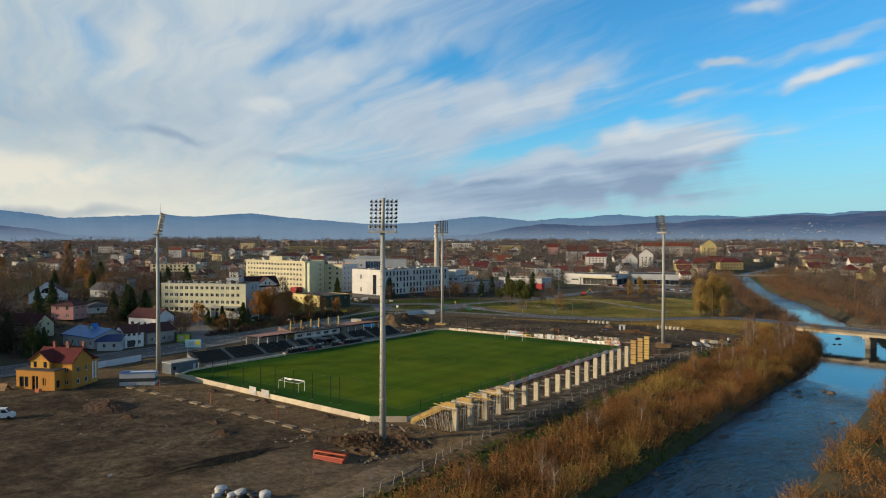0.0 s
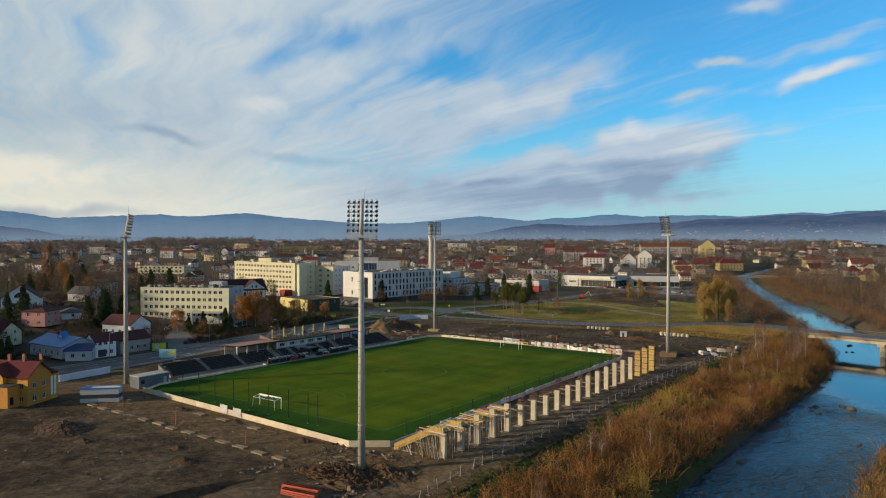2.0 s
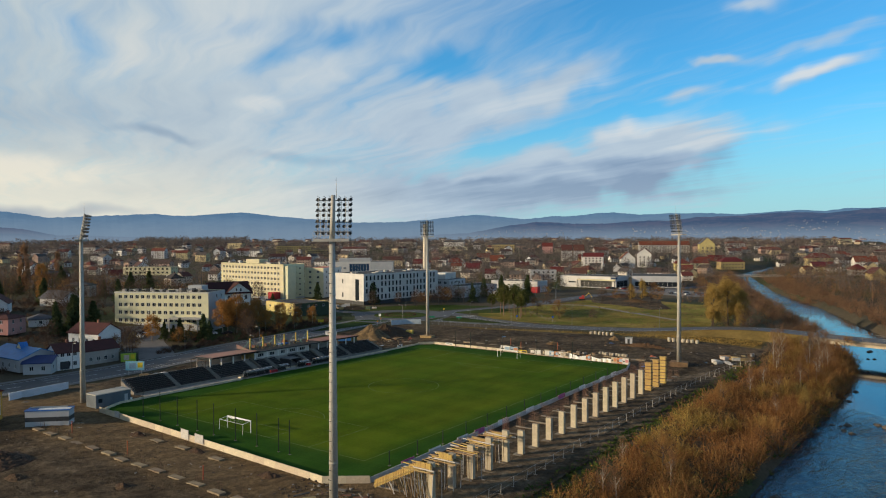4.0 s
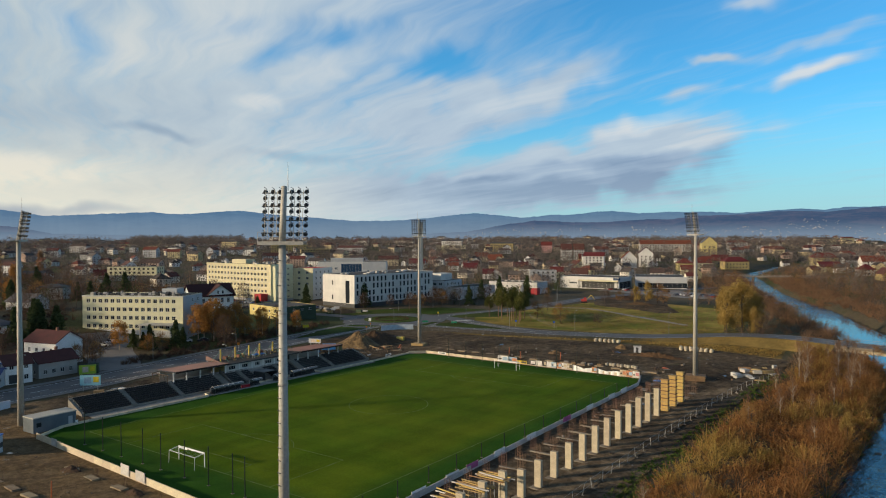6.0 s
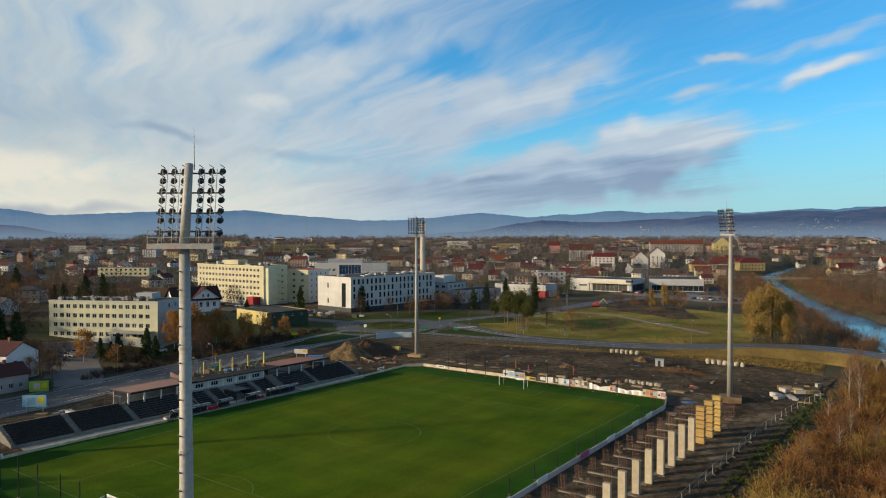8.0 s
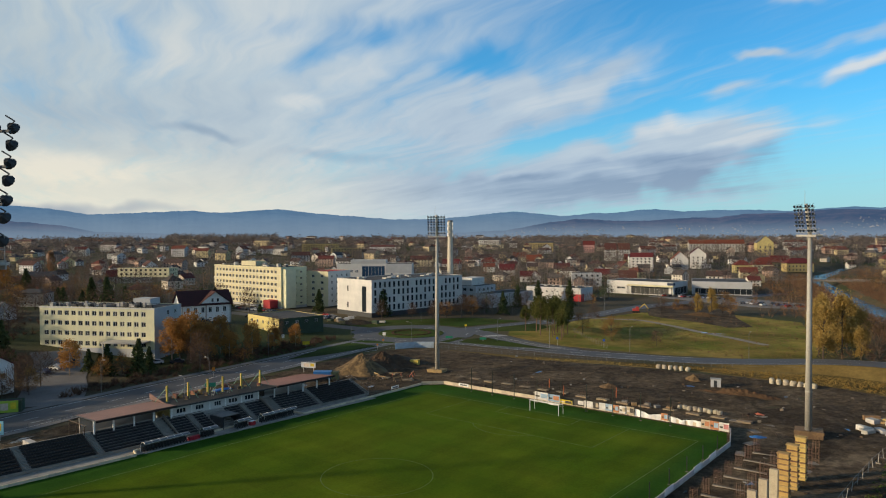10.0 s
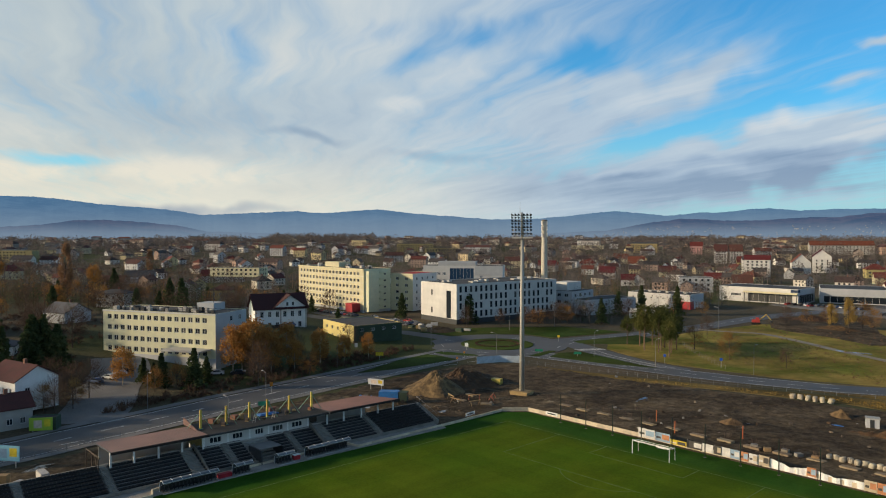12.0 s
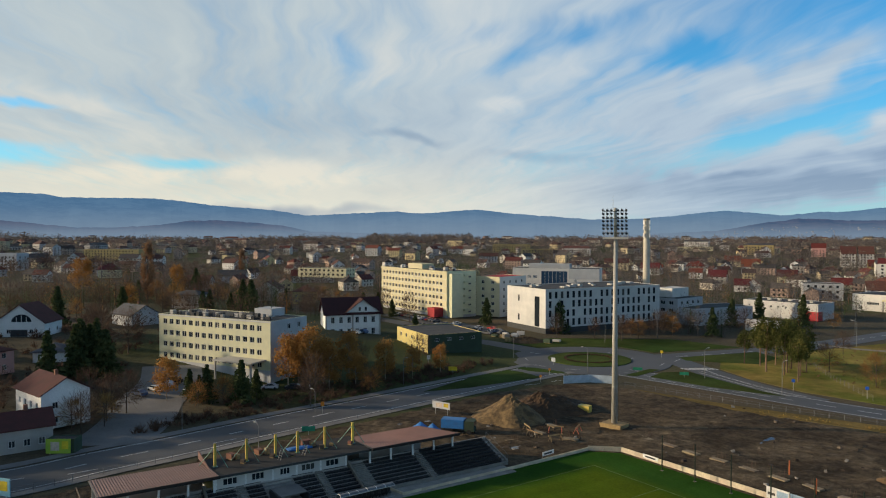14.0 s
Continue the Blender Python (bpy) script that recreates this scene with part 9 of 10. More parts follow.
# ---- town ----
def town_house(kind):
    r = random.Random(kind)
    L, D = ((12, 10), (16, 11), (11, 9), (26, 12), (40, 13), (14, 12), (22, 12))[kind]
    floors = (2, 2, 2, 3, 4, 3, 4)[kind]
    H = floors * 2.9 + 0.6
    roof = ("gable", "hip", "gable", "gable", "flat", "hip", "gable")[kind]
    fr = grid_holes(L, max(3, int(L / 4.2)), floors, 1.5, 1.5, 1.1, 2.9)
    sd = grid_holes(D, 2, floors, 1.4, 1.5, 1.1, 2.9)
    t = block("town_house", pose(0, 0, -80), L, D, H, (fr, sd, (), ()), TOWNWALL, ("rendered town house with a pitched roof", "plain town block with rows of windows")[kind == 4], "house", roof, TOWNROOF if roof != "flat" else ROOFFELT, 0.36 * D, plain=True, group="town houses")
    if roof != "flat":
        part("chimney", Shape().box(L * 0.62, L * 0.62 + 0.8, D * 0.44, D * 0.44 + 0.6, H + 0.12 * D, H + 0.36 * D + 1.0).mesh("town_chimney", PLINTHBRICK), t)
    return t


TEMPLATES = [town_house(k) for k in range(7)]
EYE_XY = Vector((90, -100))
taken = []


def free(x, y, gap):
    d = x - float(bank(y))
    if -30 < d < 52 and y < 900 or d > 0 and y < 620:
        return False
    if x > -135 and y < 300 and d < 0:
        return False
    if -320 < x < -135 and -60 < y < 345:
        return False
    if math.hypot(x - EYE_XY.x, y - EYE_XY.y) < 560 and x < -250 and y < 260:
        return False
    if -150 < x < 20 and 200 < y < 470:
        return False
    return all((x - a) ** 2 + (y - b) ** 2 > gap * gap for a, b in taken)


def put_house(kind, x, y, deg, size=1.0):
    t = TEMPLATES[kind]
    taken.append((x, y))
    m = pose(x, y, gz(x, y) - 0.2, 0, 0, deg) @ Matrix.Diagonal((size, size, size, 1))
    if t.name not in used:
        used.add(t.name)
        t.matrix_world = m
        return t
    return copy_thing(t, m @ Matrix.Diagonal([1 / v for v in t.scale] + [1]))


rh = random.Random(77)
made = 0
for _ in range(16000):
    if made >= 290:
        break
    a = radians(rh.uniform(-3, 96))
    d = 400 * math.exp(rh.random() ** 0.75 * math.log(3.0))
    x, y = EYE_XY.x - d * math.sin(a), EYE_XY.y + d * math.cos(a)
    if not free(x, y, 13 + d * 0.006):
        continue
    kind = rh.choice((0, 0, 2, 2, 2, 1)) if d < 800 else rh.choice((0, 1, 2, 3, 5, 6))
    put_house(kind, x, y, rh.choice((20, 35, 50, 110, 125, -15)) + rh.uniform(-8, 8), rh.uniform(0.75, 1.0))
    made += 1

# larger blocks that stand out in the town
block("apartment_block", at_corner(-228, 600, 20, 0), 22, 13, 16, (grid_holes(22, 5, 5, 1.8, 1.6, 1.4, 2.9), grid_holes(13, 3, 5, 1.4, 1.6, 1.4, 2.9)), WHITEREND, "white five-storey apartment block", roof="gable", roof_mat=ROOFRED, pitch_h=4, plain=True)
block("town_hall_house", at_corner(-205, 705, 20, 0), 17, 40, 17, (grid_holes(17, 3, 4, 1.4, 1.8, 2, 3.3), grid_holes(40, 7, 4, 1.4, 1.8, 2, 3.3)), WHITEREND, "white gabled town house with red roof", roof="gable", roof_mat=ROOFRED, pitch_h=7, along=False, plain=True)
for x, y in ((-135.7, 705), (-104, 700)):
    block("yellow_town_house", at_corner(x, y, 35, 0), 27, 14, 9, (grid_holes(27, 7, 2, 1.4, 1.8, 1.4, 3.6), grid_holes(14, 3, 2, 1.4, 1.8, 1.4, 3.6)), OLDYELLOW, "yellow town house with a red hipped roof", "house", roof="hip", roof_mat=ROOFRED, pitch_h=5, plain=True)
block("church_like_hall", at_corner(-215, 1000, 20, 0), 22, 50, 26, (grid_holes(22, 3, 4, 2, 3, 3, 5), grid_holes(50, 7, 4, 2, 3, 3, 5)), OLDYELLOW, "large yellow hall with a dark steep roof", roof="gable", roof_mat=ROOFGREY, pitch_h=10, along=False, plain=True)
block("apartment_block", at_corner(-563, 950, 32, 0), 44, 14, 20, (grid_holes(44, 12, 6, 1.5, 1.6, 1.6, 3.0),), CREAM, "tall cream apartment block in the town", plain=True)
block("apartment_block", at_corner(-715, 965, 32, 0), 68, 14, 19, (grid_holes(68, 16, 5, 1.6, 1.6, 1.6, 3.0),), CREAM, "long cream apartment block in the town", plain=True)
block("apartment_block", at_corner(-850, 690, 45, 6), 60, 14, 17, (grid_holes(60, 14, 5, 1.6, 1.6, 1.6, 3.0),), OLDYELLOW, "long yellow apartment block", plain=True)
block("apartment_block", at_corner(-855, 92, 44, 8), 70, 13, 13.5, (grid_holes(65, 16, 4, 1.6, 1.6, 1.6, 3.0),), OLDYELLOW, "long old yellow apartment block", plain=True)
block("apartment_block", at_corner(-655, -4, 46, 8), 20, 14, 15, (grid_holes(20, 5, 4, 1.6, 1.6, 1.6, 3.0), grid_holes(14, 2, 4, 1.6, 1.6, 1.6, 3.0)), GREYREND, "red and grey apartment block", plain=True)
house("town_villa", -502, 50, 70, 14, 11, 6, 4.2, CREAM, ROOFRED, "cream house with a steep red roof", 3, 2, "hip")
house("town_villa", -336, 104, 55, 13, 13, 7, 4.0, DULLREND, ROOFBROWN, "brown-roofed villa with a gabled front", 3, 2, along=False)
house("town_villa", -325, 121, 55, 12, 12, 7, 3.0, OLDYELLOW, ROOFBROWN, "yellow villa with a dark hipped roof", 3, 2, "hip")
block("low_cream_block", at_corner(-441, 175, 34, 8), 40, 14, 6.6, (grid_holes(40, 10, 2, 1.8, 1.5, 1.4, 3.0), grid_holes(14, 3, 2, 1.4, 1.5, 1.4, 3.0)), CREAM, "low cream two-storey block with a flat roof", plain=True)
house("town_villa", -520, 140, 60, 22, 12, 6, 4.5, GREYREND, ROOFGREY, "long grey-roofed house among trees", 5, 2)
house("town_villa", -490, 190, 62, 34, 12, 6, 4.5, DULLREND, ROOFRED, "long red-roofed house among trees", 7, 2)
house("town_villa", -560, 122, 150, 14, 11, 6, 5.0, CREAM, ROOFRED, "cream gabled house with a red roof", 3, 2)
for x, y, deg, L, D, H, ph, wall, rf, lab, kind, c, f in (
        (-720, 1010, 22, 40, 13, 14, 3, WHITEREND, ROOFGREY, "white apartment house at the town wood", "gable", 9, 4), (-560, 935, 25, 40, 14, 15, 2, OLDYELLOW, ROOFGREY, "yellow apartment house with orange ends", "gable", 9, 4),
        (-421, 606, 30, 19, 12, 6, 5.2, DULLREND, ROOFRED, "white house with a steep red roof", "hip", 4, 2), (-444, 710, 28, 18, 12, 7, 6, CREAM, ROOFRED, "cream gabled house with a red roof", "gable", 4, 2),
        (-364, 618, 28, 17, 12, 8, 7, WHITEREND, ROOFRED, "white villa with a steep red roof", "gable", 4, 2), (-346, 628, 118, 14, 13, 8, 5, CREAM, ROOFRED, "cream villa with a red roof", "gable", 3, 2),
        (-337, 664, 28, 12, 10, 8, 1.5, DULLREND, ROOFGREY, "beige two-storey house among trees", "hip", 3, 2), (-470, 955, 28, 18, 12, 13, 6, PINK, ROOFRED, "pink tall house with a red roof", "gable", 4, 3),
        (-352, 794, 30, 15, 14, 16, 8, WHITEREND, ROOFBROWN, "white and brown apartment house with steep gables", "gable", 4, 5), (-337, 803, 30, 15, 14, 16, 8, WHITEREND, ROOFBROWN, "white and brown apartment house with steep gables", "gable", 4, 5),
        (-240, 624, 30, 23, 13, 14.5, 3, WHITEREND, ROOFGREY, "white four-storey apartment house", "gable", 6, 4), (-196, 676, 118, 13, 17, 12, 8, WHITEREND, ROOFRED, "white tall gabled house with a red roof", "gable", 3, 3),
        (-330, 1045, 30, 84, 14, 14, 6, DULLREND, ROOFRED, "long beige apartment block with a red roof", "gable", 18, 4), (-136, 694, 30, 21, 13, 7, 6, CREAM, ROOFRED, "cream house with a red hipped roof", "hip", 5, 2),
        (-180, 392, 32, 22, 14, 10, 0, GREYREND, ROOFFELT, "grey flat-roofed office block", "flat", 5, 3), (-238, 410, 30, 10, 10, 5, 4, WHITEREND, ROOFRED, "white gabled house with a red roof", "gable", 2, 1), (-224, 420, 120, 10, 10, 5, 4, WHITEREND, ROOFRED, "white gabled house with a red roof", "gable", 2, 1),
        (-160, 430, 30, 13, 10, 6, 5, GREYREND, ROOFBROWN, "grey house with a brown gabled roof", "gable", 3, 2), (-196, 460, 30, 12, 10, 6, 4, CREAM, ROOFRED, "cream house with a red roof", "gable", 3, 2), (-135, 765, 35, 20, 12, 8, 6, WHITEREND, ROOFRED, "white house with a red roof near the river", "gable", 4, 2),
        (-140, 650, 30, 16, 12, 8, 5, OLDYELLOW, ROOFRED, "yellow house with a red roof near the river", "hip", 4, 2), (-270, 520, 30, 15, 11, 6, 5, CREAM, ROOFBROWN, "cream house with a brown roof", "gable", 3, 2), (-300, 470, 28, 14, 11, 6, 5, DULLREND, ROOFRED, "pale house with a red roof", "gable", 3, 2),
        (-280, 700, 30, 26, 12, 9, 6, OLDYELLOW, ROOFRED, "long yellow house with a red roof", "gable", 6, 3), (-410, 520, 30, 18, 12, 7, 5, WHITEREND, ROOFRED, "white house with a red roof among trees", "gable", 4, 2), (-108, 560, 25, 14, 11, 6, 4, CREAM, ROOFRED, "cream house beside the river", "gable", 3, 2),
        (-8, 690, 30, 15, 11, 6, 5, CREAM, ROOFRED, "cream house beyond the river", "gable", 3, 2), (34, 640, 35, 13, 11, 6, 5, DULLREND, ROOFRED, "pale house with a red roof beyond the river", "hip", 3, 2), (66, 575, 120, 14, 11, 6, 5, OLDYELLOW, ROOFBROWN, "yellow house with a brown roof beyond the river", "gable", 3, 2),
        (20, 790, 28, 24, 12, 9, 6, WHITEREND, ROOFRED, "long white house with a red roof", "gable", 6, 3), (84, 700, 30, 18, 12, 7, 6, CREAM, ROOFRED, "cream house with a steep red roof", "gable", 4, 2), (-40, 860, 30, 30, 13, 10, 6, OLDYELLOW, ROOFRED, "long yellow house with a red roof", "hip", 7, 3),
        (110, 610, 25, 14, 11, 6, 4, WHITEREND, ROOFBROWN, "white house with a brown roof beyond the river", "gable", 3, 2), (60, 880, 30, 28, 13, 11, 6, DULLREND, ROOFRED, "long pale house with a red roof", "gable", 6, 3), (128, 520, 35, 12, 10, 5, 4, DULLREND, ROOFRED, "small pale house with a red roof", "gable", 3, 2)):
    taken.append((x + L * 0.4, y + 4))
    block("town_villa", at_corner(x, y, deg), L, D, H, (grid_holes(L, c, f, 1.5, 1.6, 1.2, 3.1), grid_holes(D, 2, f, 1.3, 1.6, 1.2, 3.1)), wall, lab, "house", kind, rf, ph, plain=True)
block("yellow_school", at_corner(-700, 620, 50, 4), 44, 14, 15, (grid_holes(44, 10, 4, 2, 1.8, 1.6, 3.3),), OLDYELLOW, "long yellow school block in the town", plain=True)

# the far town, joined
far_wall, far_roof, far_dark = Shape(), Shape(), Shape()
for _ in range(900):
    a = radians(rh.uniform(-3, 97))
    d = 1150 * math.exp(rh.random() ** 0.9 * math.log(2.9))
    x, y = EYE_XY.x - d * math.sin(a), EYE_XY.y + d * math.cos(a)
    L, D, H = rh.uniform(9, 24), rh.uniform(8, 13), rh.uniform(4, 9)
    if rh.random() < 0.06:
        L, H = rh.uniform(30, 46), rh.uniform(11, 14)
    m = pose(x, y, gz(x, y), 0, 0, rh.choice((20, 35, 50, 110, 125, -15)) + rh.uniform(-8, 8))
    far_wall.box(0, L, 0, D, 0, H, m)
    P = [tuple(m @ Vector(q)) for q in ((-0.5, -0.5, H + 0.01), (L + 0.5, -0.5, H + 0.01), (L + 0.5, D + 0.5, H + 0.01), (-0.5, D + 0.5, H + 0.01), (D * 0.3, D / 2, H + D * 0.36), (L - D * 0.3, D / 2, H + D * 0.36))]
    i = len(far_roof.v)
    far_roof.v += P
    far_roof.f += [(i, i + 1, i + 5, i + 4), (i + 1, i + 2, i + 5), (i + 2, i + 3, i + 4, i + 5), (i + 3, i, i + 4)]
    for f in range(int(H / 3) if d < 2000 else 0):
        for k in range(int(L / 3.4)):
            far_dark.box(1 + 3.4 * k, 2.5 + 3.4 * k, -0.06, 0.02, 1 + 3 * f, 2.5 + 3 * f, m)
FARWALL = palette("far_town_walls", [(0.58, 0.53, 0.45), (0.50, 0.42, 0.28), (0.60, 0.58, 0.55), (0.38, 0.31, 0.25), (0.54, 0.45, 0.26), (0.44, 0.42, 0.40), (0.46, 0.31, 0.24)], island=True)
FARROOF = palette("far_town_roofs", [(0.12, 0.05, 0.045), (0.08, 0.074, 0.075), (0.10, 0.05, 0.045), (0.075, 0.052, 0.045), (0.15, 0.055, 0.04), (0.11, 0.105, 0.105)], island=True)
solid("far_town_walls", far_wall.mesh("far_town_walls", FARWALL), "crowded rendered houses of the far town", "town", "stuff")
solid("far_town_roofs", far_roof.mesh("far_town_roofs", FARROOF), "red and grey roofs of the far town", "town", "stuff")
solid("far_town_windows", far_dark.mesh("far_town_windows", GLASS), "dark windows of the far town houses", "town", "stuff")

# woods and gardens between the houses
def outside(x, y):
    d = x - bank(y)
    return ~((d > -22) & (d < 45) & (y < 900)) & ~((x > -150) & (y < 330) & (d < 0)) & ~((x > -325) & (x < -130) & (y > -45) & (y < 345)) & ~((x > -150) & (x < 20) & (y > 200) & (y < 470))


def fan(n, d0, ratio, a0=-5, a1=98, power=0.85):
    """Places spread over the town, thinning with the distance."""
    az = np.radians(NP.uniform(a0, a1, n))
    d = d0 * np.exp(NP.random(n) ** power * math.log(ratio))
    return EYE_XY.x - d * np.sin(az), EYE_XY.y + d * np.cos(az)


def crowns(name, x, y, lo, hi, per, size, mat, label, slim=0.34, up=0.55, tall=0.44):
    """Tree crowns as drifts of fine twigs over thin trunks, one mesh."""
    n = len(x)
    c = np.column_stack([x, y, ground_z(x, y)])
    h = NP.uniform(lo, hi, n)
    trunk = blades(c + [0, 0, -0.3], c + np.stack([0 * h, 0 * h, h * 0.7], 1), h * 0.03)
    c, hh = np.repeat(c, per, 0), np.repeat(h, per)
    m = len(c)
    u = NP.normal(size=(m, 3))
    u /= np.linalg.norm(u, axis=1, keepdims=True)
    lump = NP.uniform(0.25, 1.0, m)[:, None] ** 0.6
    p = c + u * lump * np.stack([hh * slim, hh * slim, hh * tall], 1) + np.stack([0 * hh, 0 * hh, hh * up], 1)
    q = random_quads(p, np.full(m, size) * (0.95 + 0.04 * hh), aspect=0.24)
    solid(name, quads_mesh(name, np.concatenate([trunk, q]), mat), label, "trees", "stuff")


hx = np.array(taken)


def off_houses(x, y, gap=8.0):
    k = np.ones(len(x), bool)
    for a, b in hx:
        k &= (x - a - 3) ** 2 + (y - b - 3) ** 2 > gap * gap
    return k


# trees among the large buildings
ex, ey = NP.uniform(-325, -92, 900), NP.uniform(58, 345, 900)
blocked = np.zeros(900, bool)
for x0, x1, y0, y1 in ((-292, -216, 148, 182), (-192, -134, 146, 224), (-234, -196, 164, 204), (-262, -190, 205, 260), (-216, -125, 40, 112), (-174, -132, 84, 118), (-310, -96, 108, 158), (-158, -108, 276, 308), (-105, -60, 58, 345), (-150, -116, 214, 268), (-132, -80, 58, 200), (-206, -193, 260, 280), (-345, -205, 120, 150)):
    blocked |= (ex > x0) & (ex < x1) & (ey > y0) & (ey < y1)
ex, ey = ex[~blocked], ey[~blocked]
nx, ny = fan(2600, 300, 2.6)
k = outside(nx, ny) & off_houses(nx, ny)
nx, ny = np.concatenate([nx[k], ex]), np.concatenate([ny[k], ey])
key = (np.arange(len(nx)) * 0.61803) % 1.0
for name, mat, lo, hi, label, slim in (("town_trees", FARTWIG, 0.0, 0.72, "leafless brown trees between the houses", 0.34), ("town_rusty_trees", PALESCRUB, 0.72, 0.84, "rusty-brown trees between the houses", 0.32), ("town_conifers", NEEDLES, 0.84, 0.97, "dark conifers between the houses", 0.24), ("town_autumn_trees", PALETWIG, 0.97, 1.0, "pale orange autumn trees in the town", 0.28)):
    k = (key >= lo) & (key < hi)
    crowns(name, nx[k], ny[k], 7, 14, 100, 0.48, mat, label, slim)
fx, fy = fan(4600, 780, 4.2)
k = outside(fx, fy)
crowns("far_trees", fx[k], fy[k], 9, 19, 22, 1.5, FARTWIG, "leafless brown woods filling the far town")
ux, uy = fan(520, 330, 2.4, 14, 96)
k = outside(ux, uy) & off_houses(ux, uy, 9.0)
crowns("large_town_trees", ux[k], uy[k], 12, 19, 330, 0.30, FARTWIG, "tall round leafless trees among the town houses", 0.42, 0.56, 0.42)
wx, wy = fan(2600, 1250, 1.5)
k = outside(wx, wy) & np.array([noise.noise((a * 0.004, b * 0.004, 2.0)) > -0.02 for a, b in zip(wx, wy)])
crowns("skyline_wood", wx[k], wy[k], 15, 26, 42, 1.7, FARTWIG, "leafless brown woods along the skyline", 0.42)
qx, qy = fan(900, 410, 1.9, 4, 50)
k = outside(qx, qy) & off_houses(qx, qy, 10.0)
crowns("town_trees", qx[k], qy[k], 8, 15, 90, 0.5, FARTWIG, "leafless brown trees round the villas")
# brown woods behind the villas, and on the slope west of the clinic
gx, gy = fan(620, 880, 1.25, 0, 46)
k = outside(gx, gy)
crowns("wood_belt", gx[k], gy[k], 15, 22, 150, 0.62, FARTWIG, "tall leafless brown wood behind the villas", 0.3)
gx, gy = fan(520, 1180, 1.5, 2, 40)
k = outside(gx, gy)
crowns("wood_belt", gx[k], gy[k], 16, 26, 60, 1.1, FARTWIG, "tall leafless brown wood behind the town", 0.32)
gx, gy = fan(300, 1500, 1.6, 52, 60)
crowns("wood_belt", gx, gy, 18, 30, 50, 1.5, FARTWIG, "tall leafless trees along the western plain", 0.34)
# trees crowding both banks of the upper river
ux, uy = NP.uniform(-60, 230, 1500), NP.uniform(165, 680, 1500)
ud = ux - bank(uy)
k = ((ud > 32) & (ud < 150) | (ud < -4) & (ud > -42) & (uy > 190)) & ~((ux < 28) & (uy < 262))
ux, uy = ux[k], uy[k]
key = (np.arange(len(ux)) * 0.61803) % 1.0
for mat, lo, hi, label in ((DULLTWIG, 0, 0.45, "leafless brown trees beside the upper river"), (PALESCRUB, 0.45, 0.8, "pale brown trees beside the upper river"), (BROWNTWIG, 0.8, 0.95, "rusty trees beside the upper river"), (NEEDLES, 0.95, 1.0, "dark conifers beside the upper river")):
    k = (key >= lo) & (key < hi)
    crowns("river_trees", ux[k], uy[k], 6, 13, 110, 0.42, mat, label, 0.36)
gx, gy = fan(460, 980, 1.5, 44, 98)
k = outside(gx, gy)
crowns("wood_belt", gx[k], gy[k], 13, 20, 56, 1.0, FARTWIG, "leafless brown wood at the edge of the town", 0.34)
gx, gy = fan(260, 560, 1.5, 60, 98)
crowns("wood_belt", gx, gy, 11, 17, 80, 0.8, DULLTWIG, "tall leafless wood in the western town", 0.3)
sx, sy = NP.uniform(-345, -160, 420), NP.uniform(-75, 85, 420)
k = np.ones(420, bool)
for x0, x1, y0, y1 in ((-235, -186, -40, 4), (-236, -190, -2, 30), (-196, -160, -48, -6), (-172, -115, -10, 52), (-222, -150, 54, 86), (-240, -196, 22, 40), (-172, -145, -42, -15), (-275, -250, 34, 56), (-315, -302, 34, 46)):
    k &= ~((sx > x0) & (sx < x1) & (sy > y0) & (sy < y1))
sx, sy = sx[k], sy[k]
key = (np.arange(len(sx)) * 0.61803) % 1.0
for mat, lo, hi, label in ((DULLTWIG, 0, 0.70, "leafless brown trees on the rise west of the clinic"), (NEEDLES, 0.70, 0.93, "dark conifers on the rise west of the clinic"), (BROWNTWIG, 0.93, 1.0, "rusty trees on the rise west of the clinic")):
    k = (key >= lo) & (key < hi)
    crowns("slope_trees", sx[k], sy[k], 8, 15, 190, 0.34, mat, label, 0.22 if mat is NEEDLES else 0.36)

# boulders in the river
rb = random.Random(31)
ROCKS = ((104.1, 40.3), (97.8, 31.0), (91.7, 156.6), (93.1, 137.8), (103.3, 41.4), (96.6, 36.0))
s = Shape()
for k in range(36):
    y = rb.uniform(-90, 130)
    x = float(bank(y)) + rb.choice((rb.uniform(0, 2), rb.uniform(0.5, 3), rb.uniform(3, 24)))
    w = rb.uniform(0.25, 0.9)
    if k < 12:
        (x, y), w = ROCKS[k % 6], rb.uniform(0.6, 1.3)
        x, y = x + rb.uniform(-1.2, 1.2), y + rb.uniform(-1.2, 1.2)
    i = len(s.v)
    for j in range(5):
        t = j / 4
        for q in range(7):
            a = 2 * math.pi * q / 7
            f = w * math.sin(math.pi * (0.5 + 0.5 * t)) ** 0.6 * (1 + 0.3 * noise.noise((k + math.cos(a), math.sin(a), t))) + 0.02
            s.v.append((x + f * math.cos(a), y + f * math.sin(a), WATER_Z - 0.2 + 0.75 * w * t))
    for j in range(4):
        for q in range(7):
            s.f.append((i + 7 * j + q, i + 7 * j + (q + 1) % 7, i + 7 * j + 7 + (q + 1) % 7, i + 7 * j + 7 + q))
solid("river_boulders", s.mesh("river_boulders", material("wet_boulder", (0.07, 0.058, 0.045), (0.13, 0.10, 0.075), rough=0.5, scale=0.8, grain=4), True), "dark wet boulders breaking the shallow water", "boulders", "stuff")

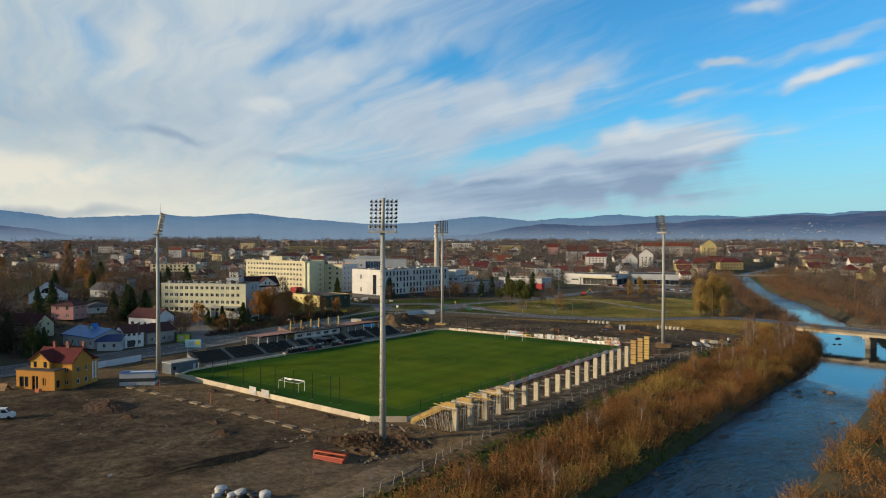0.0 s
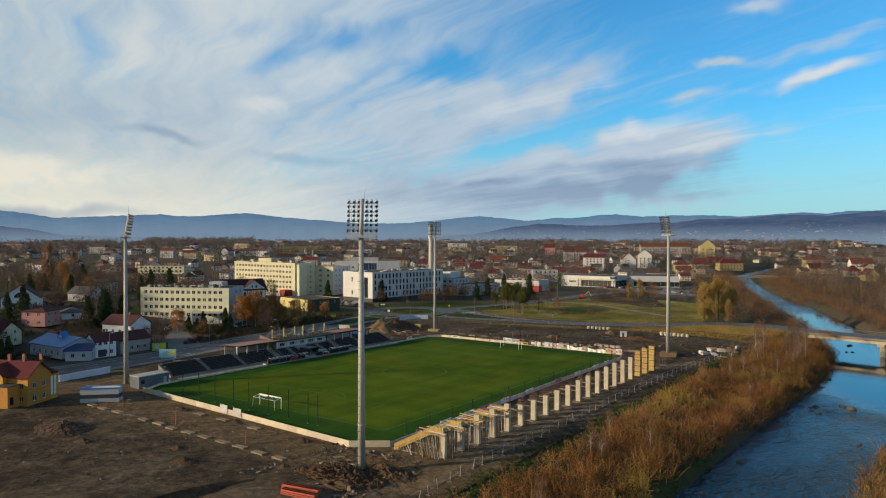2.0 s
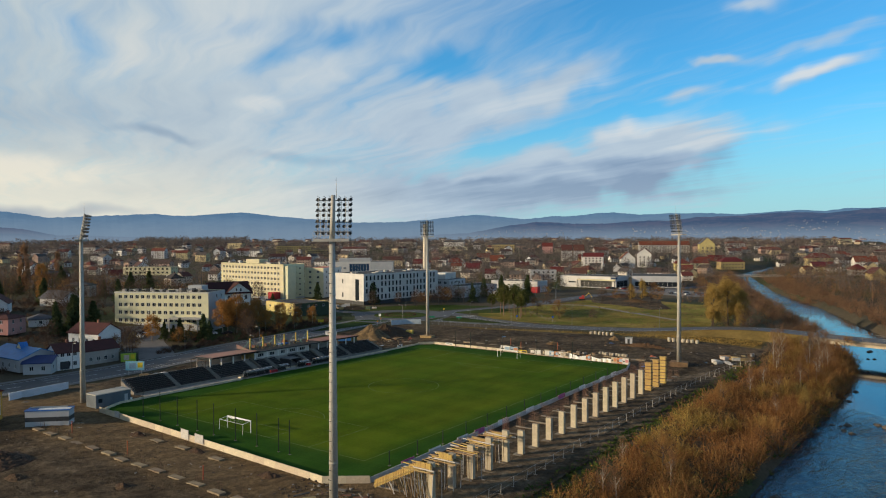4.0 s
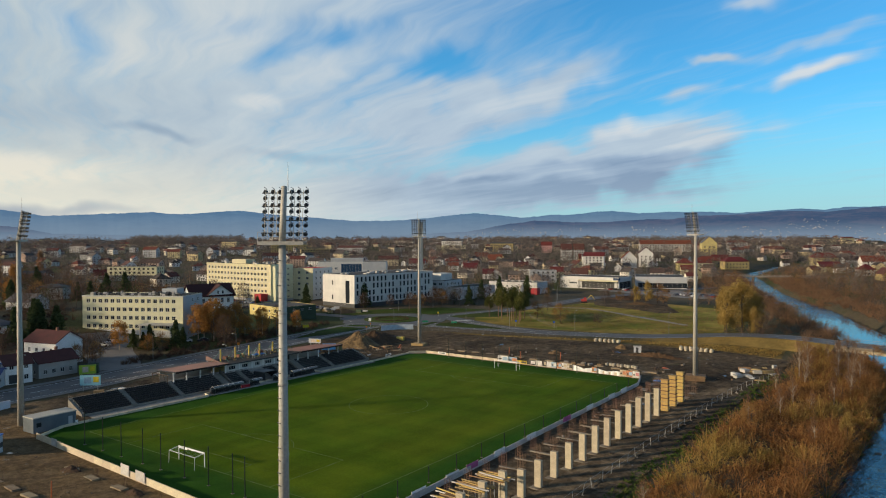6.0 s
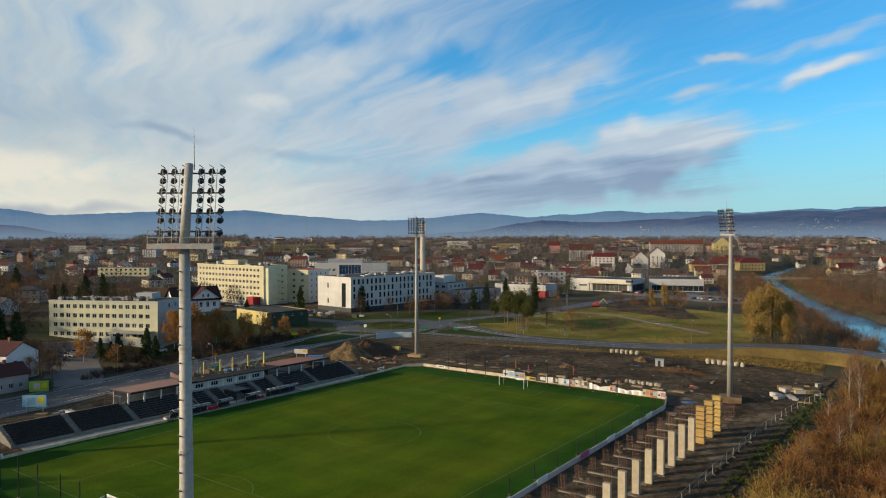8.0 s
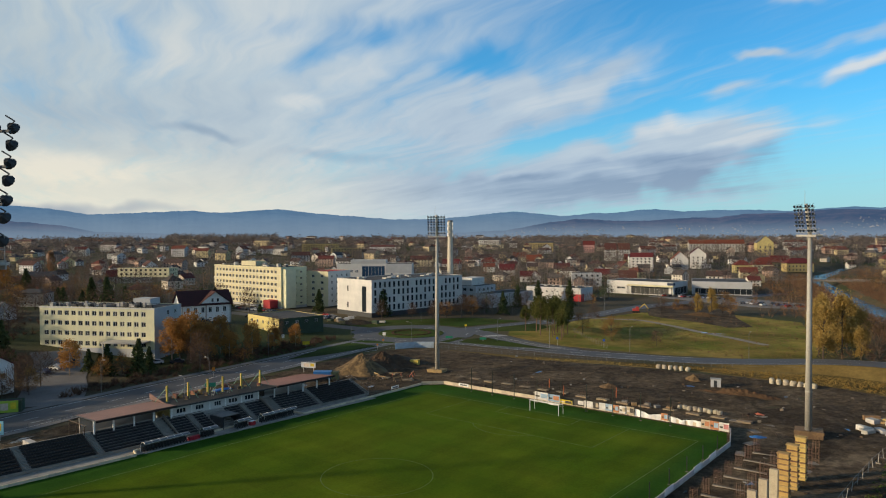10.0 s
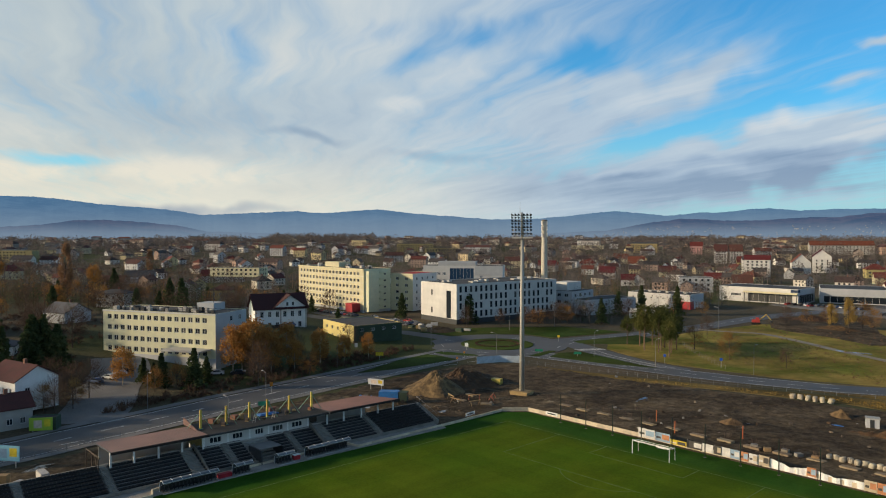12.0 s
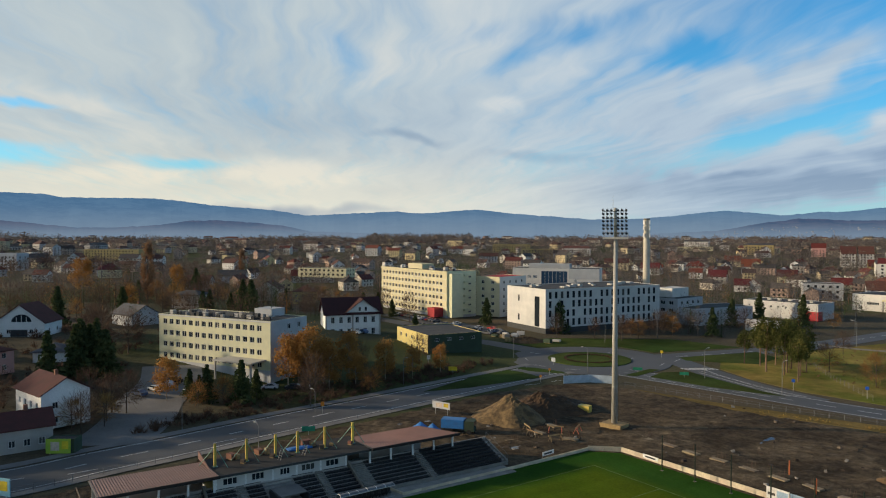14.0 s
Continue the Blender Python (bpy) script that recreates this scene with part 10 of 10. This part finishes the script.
# far bridge over the river
fb = thing("far_bridge", pose(-58, 556, 0, 0, 0, 18), "low concrete road bridge far up the river", "bridge", kind="structure")
part("deck", Shape().box(-60, 90, -5, 5, 0.6, 1.6).mesh("far_deck", CONCRETE), fb)
for k in range(30):
    part("rail_post", Shape().box(-58 + 5 * k, -57.8 + 5 * k, -4.9, -4.7, 1.61, 2.8).mesh("far_rail_post", STEEL), fb)
part("rail", Shape().box(-60, 90, -4.88, -4.72, 2.7, 2.85).mesh("far_rail", STEEL), fb)
for x in (-8, 14, 36):
    part("pier", Shape().box(x, x + 1.5, -4, 4, -6, 0.59).mesh("far_pier", CONCRETE), fb)

# ---- distance ----
def backdrop_material(name, near, far, emit, mist, low):
    m = bpy.data.materials.new(name)
    m.use_nodes = True
    n = Net(m.node_tree)
    b = m.node_tree.nodes["Principled BSDF"]
    pos = n.node("ShaderNodeNewGeometry").outputs["Position"]
    # blue haze and low mist painted into the hills, which also glow
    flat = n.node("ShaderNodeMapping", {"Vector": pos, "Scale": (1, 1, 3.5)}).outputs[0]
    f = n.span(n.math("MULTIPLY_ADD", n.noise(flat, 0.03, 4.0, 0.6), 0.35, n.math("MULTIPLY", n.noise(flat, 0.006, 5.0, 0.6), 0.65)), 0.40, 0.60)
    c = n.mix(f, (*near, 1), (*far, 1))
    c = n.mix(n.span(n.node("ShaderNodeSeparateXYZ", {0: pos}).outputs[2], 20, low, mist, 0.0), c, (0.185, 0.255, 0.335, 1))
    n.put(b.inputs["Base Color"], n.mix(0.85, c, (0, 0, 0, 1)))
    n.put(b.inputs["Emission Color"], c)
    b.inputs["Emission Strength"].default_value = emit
    b.inputs["Roughness"].default_value = 1.0
    b.inputs["Specular IOR Level"].default_value = 0.0
    return m


EYE = (90.0, -100.0, 38.0)


def ridge(name, radius, profile, depth, mat, label, rough=0.02, seed=0.0):
    """A far range: bearing in degrees left of +y, and the ridge's rise over the horizon in metres per 1260 m."""
    az = np.arange(-6, 100, 0.125)
    rise = np.interp(az, [p[0] for p in profile], [p[1] for p in profile])
    s = Shape()
    prev = None
    for a, r in zip(az, rise):
        r = r + 0.9 * noise.noise((a * 0.9 + seed, 0, 0)) + 0.8 * noise.noise((a * 2.6 + seed, 5, 0)) + 0.35 * noise.noise((a * 7.0 + seed, 9, 0))
        d = Vector((-math.sin(radians(a)), math.cos(radians(a)), 0))
        top = radius * r / 1260 + EYE[2]
        col = []
        for k in range(9):
            t = k / 8
            q = Vector(EYE) + d * (radius - depth * (1 - t))
            wob = 0.12 * noise.noise((a * 0.5 + seed, t * 3, 1)) * (1 - t) * t * 4
            col.append((q.x, q.y, -2 + (top + 2) * (t ** 1.3 + wob)))
        if prev:
            for k in range(8):
                s.face(col[k], prev[k], prev[k + 1], col[k + 1])
        prev = col
    return solid(name, s.mesh(name, mat, True), label, "hills", "structure")


FAR_RIDGE = ((-6, 44.0), (4.7, 42.2), (6.3, 42.0), (7.7, 38.3), (9.1, 40.9), (11.3, 38.3), (13.2, 35.2), (15.1, 37.8), (17.9, 38.5), (20.4, 37.0), (22.5, 40.9), (23.4, 40.5), (25.5, 35.6), (27.3, 35.2), (29.5, 30.4), (31, 34.1), (33.6, 39.2), (36.6, 32.1), (39.2, 26.8), (43, 25.3), (45.8, 30.4), (49.3, 36.1), (51.8, 42.9), (53, 41.8), (56.2, 35.9), (58.4, 39.2), (60, 37.8), (62.4, 34.8), (65.4, 31.7), (67, 37.8), (68.6, 41.8), (72, 46.6), (74.8, 54.1), (76.4, 57.2), (79.3, 56.8), (82.4, 56.1), (83.5, 60.7), (85.9, 61.8), (88, 59.4), (100, 61.6))
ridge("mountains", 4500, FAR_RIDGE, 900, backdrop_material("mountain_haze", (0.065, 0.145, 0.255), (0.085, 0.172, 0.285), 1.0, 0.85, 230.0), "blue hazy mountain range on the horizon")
NEAR_HILL = ((-6, 40.7), (4.7, 40.9), (7.5, 35.2), (9.5, 37.8), (11, 36.5), (13.2, 33.0), (16.3, 31.2), (18, 26.4), (20.4, 26.0), (23, 22.0), (25.1, 21.6), (27, 24.2), (28.6, 25.5), (31.3, 17.2), (34, 6.2), (38, 1.8), (44, -4.4), (50, -4.4), (56, 1.1), (60, 1.1), (65, 4.4), (66.9, 13.6), (69, 18.7), (72, 22.7), (74, 21.3), (76, 14.5), (79, 9.9), (81.5, 9.9), (83.3, 13.4), (85, 18.5), (87, 19.8), (100, 24.2))
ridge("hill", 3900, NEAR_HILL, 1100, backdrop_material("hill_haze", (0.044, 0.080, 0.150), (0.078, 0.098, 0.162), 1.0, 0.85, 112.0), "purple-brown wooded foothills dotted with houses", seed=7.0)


# pale houses scattered over the foothills
def hill_z(a, t):
    rise = float(np.interp(a, [p[0] for p in NEAR_HILL], [p[1] for p in NEAR_HILL]))
    top = 3900 * rise / 1260 + EYE[2]
    return -2 + (top + 2) * (t ** 1.3 + 0.12 * noise.noise((a * 0.5 + 7.0, t * 3, 1)) * (1 - t) * t * 4)


rd = random.Random(55)
dots = Shape()
for _ in range(1100):
    a = rd.uniform(0, 40)
    t = rd.random() ** 1.5 * 0.75
    if noise.noise((a * 0.35, t * 4, 9.0)) < -0.12:
        continue
    q = Vector(EYE) + Vector((-math.sin(radians(a)), math.cos(radians(a)), 0)) * (3900 - 1100 * (1 - t))
    w = rd.uniform(1.0, 2.8)
    m = pose(q.x, q.y, hill_z(a, t) - 1.0, 0, 0, a + rd.uniform(-40, 40))
    dots.box(-w, w, -w * 0.6, w * 0.6, 0, rd.uniform(3, 4.5), m)
solid("hillside_houses", dots.mesh("hillside_houses", material("hillside_render", (0.46, 0.45, 0.44), (0.32, 0.32, 0.33), scale=0.01)), "pale houses scattered over the far hillside", "houses", "stuff")
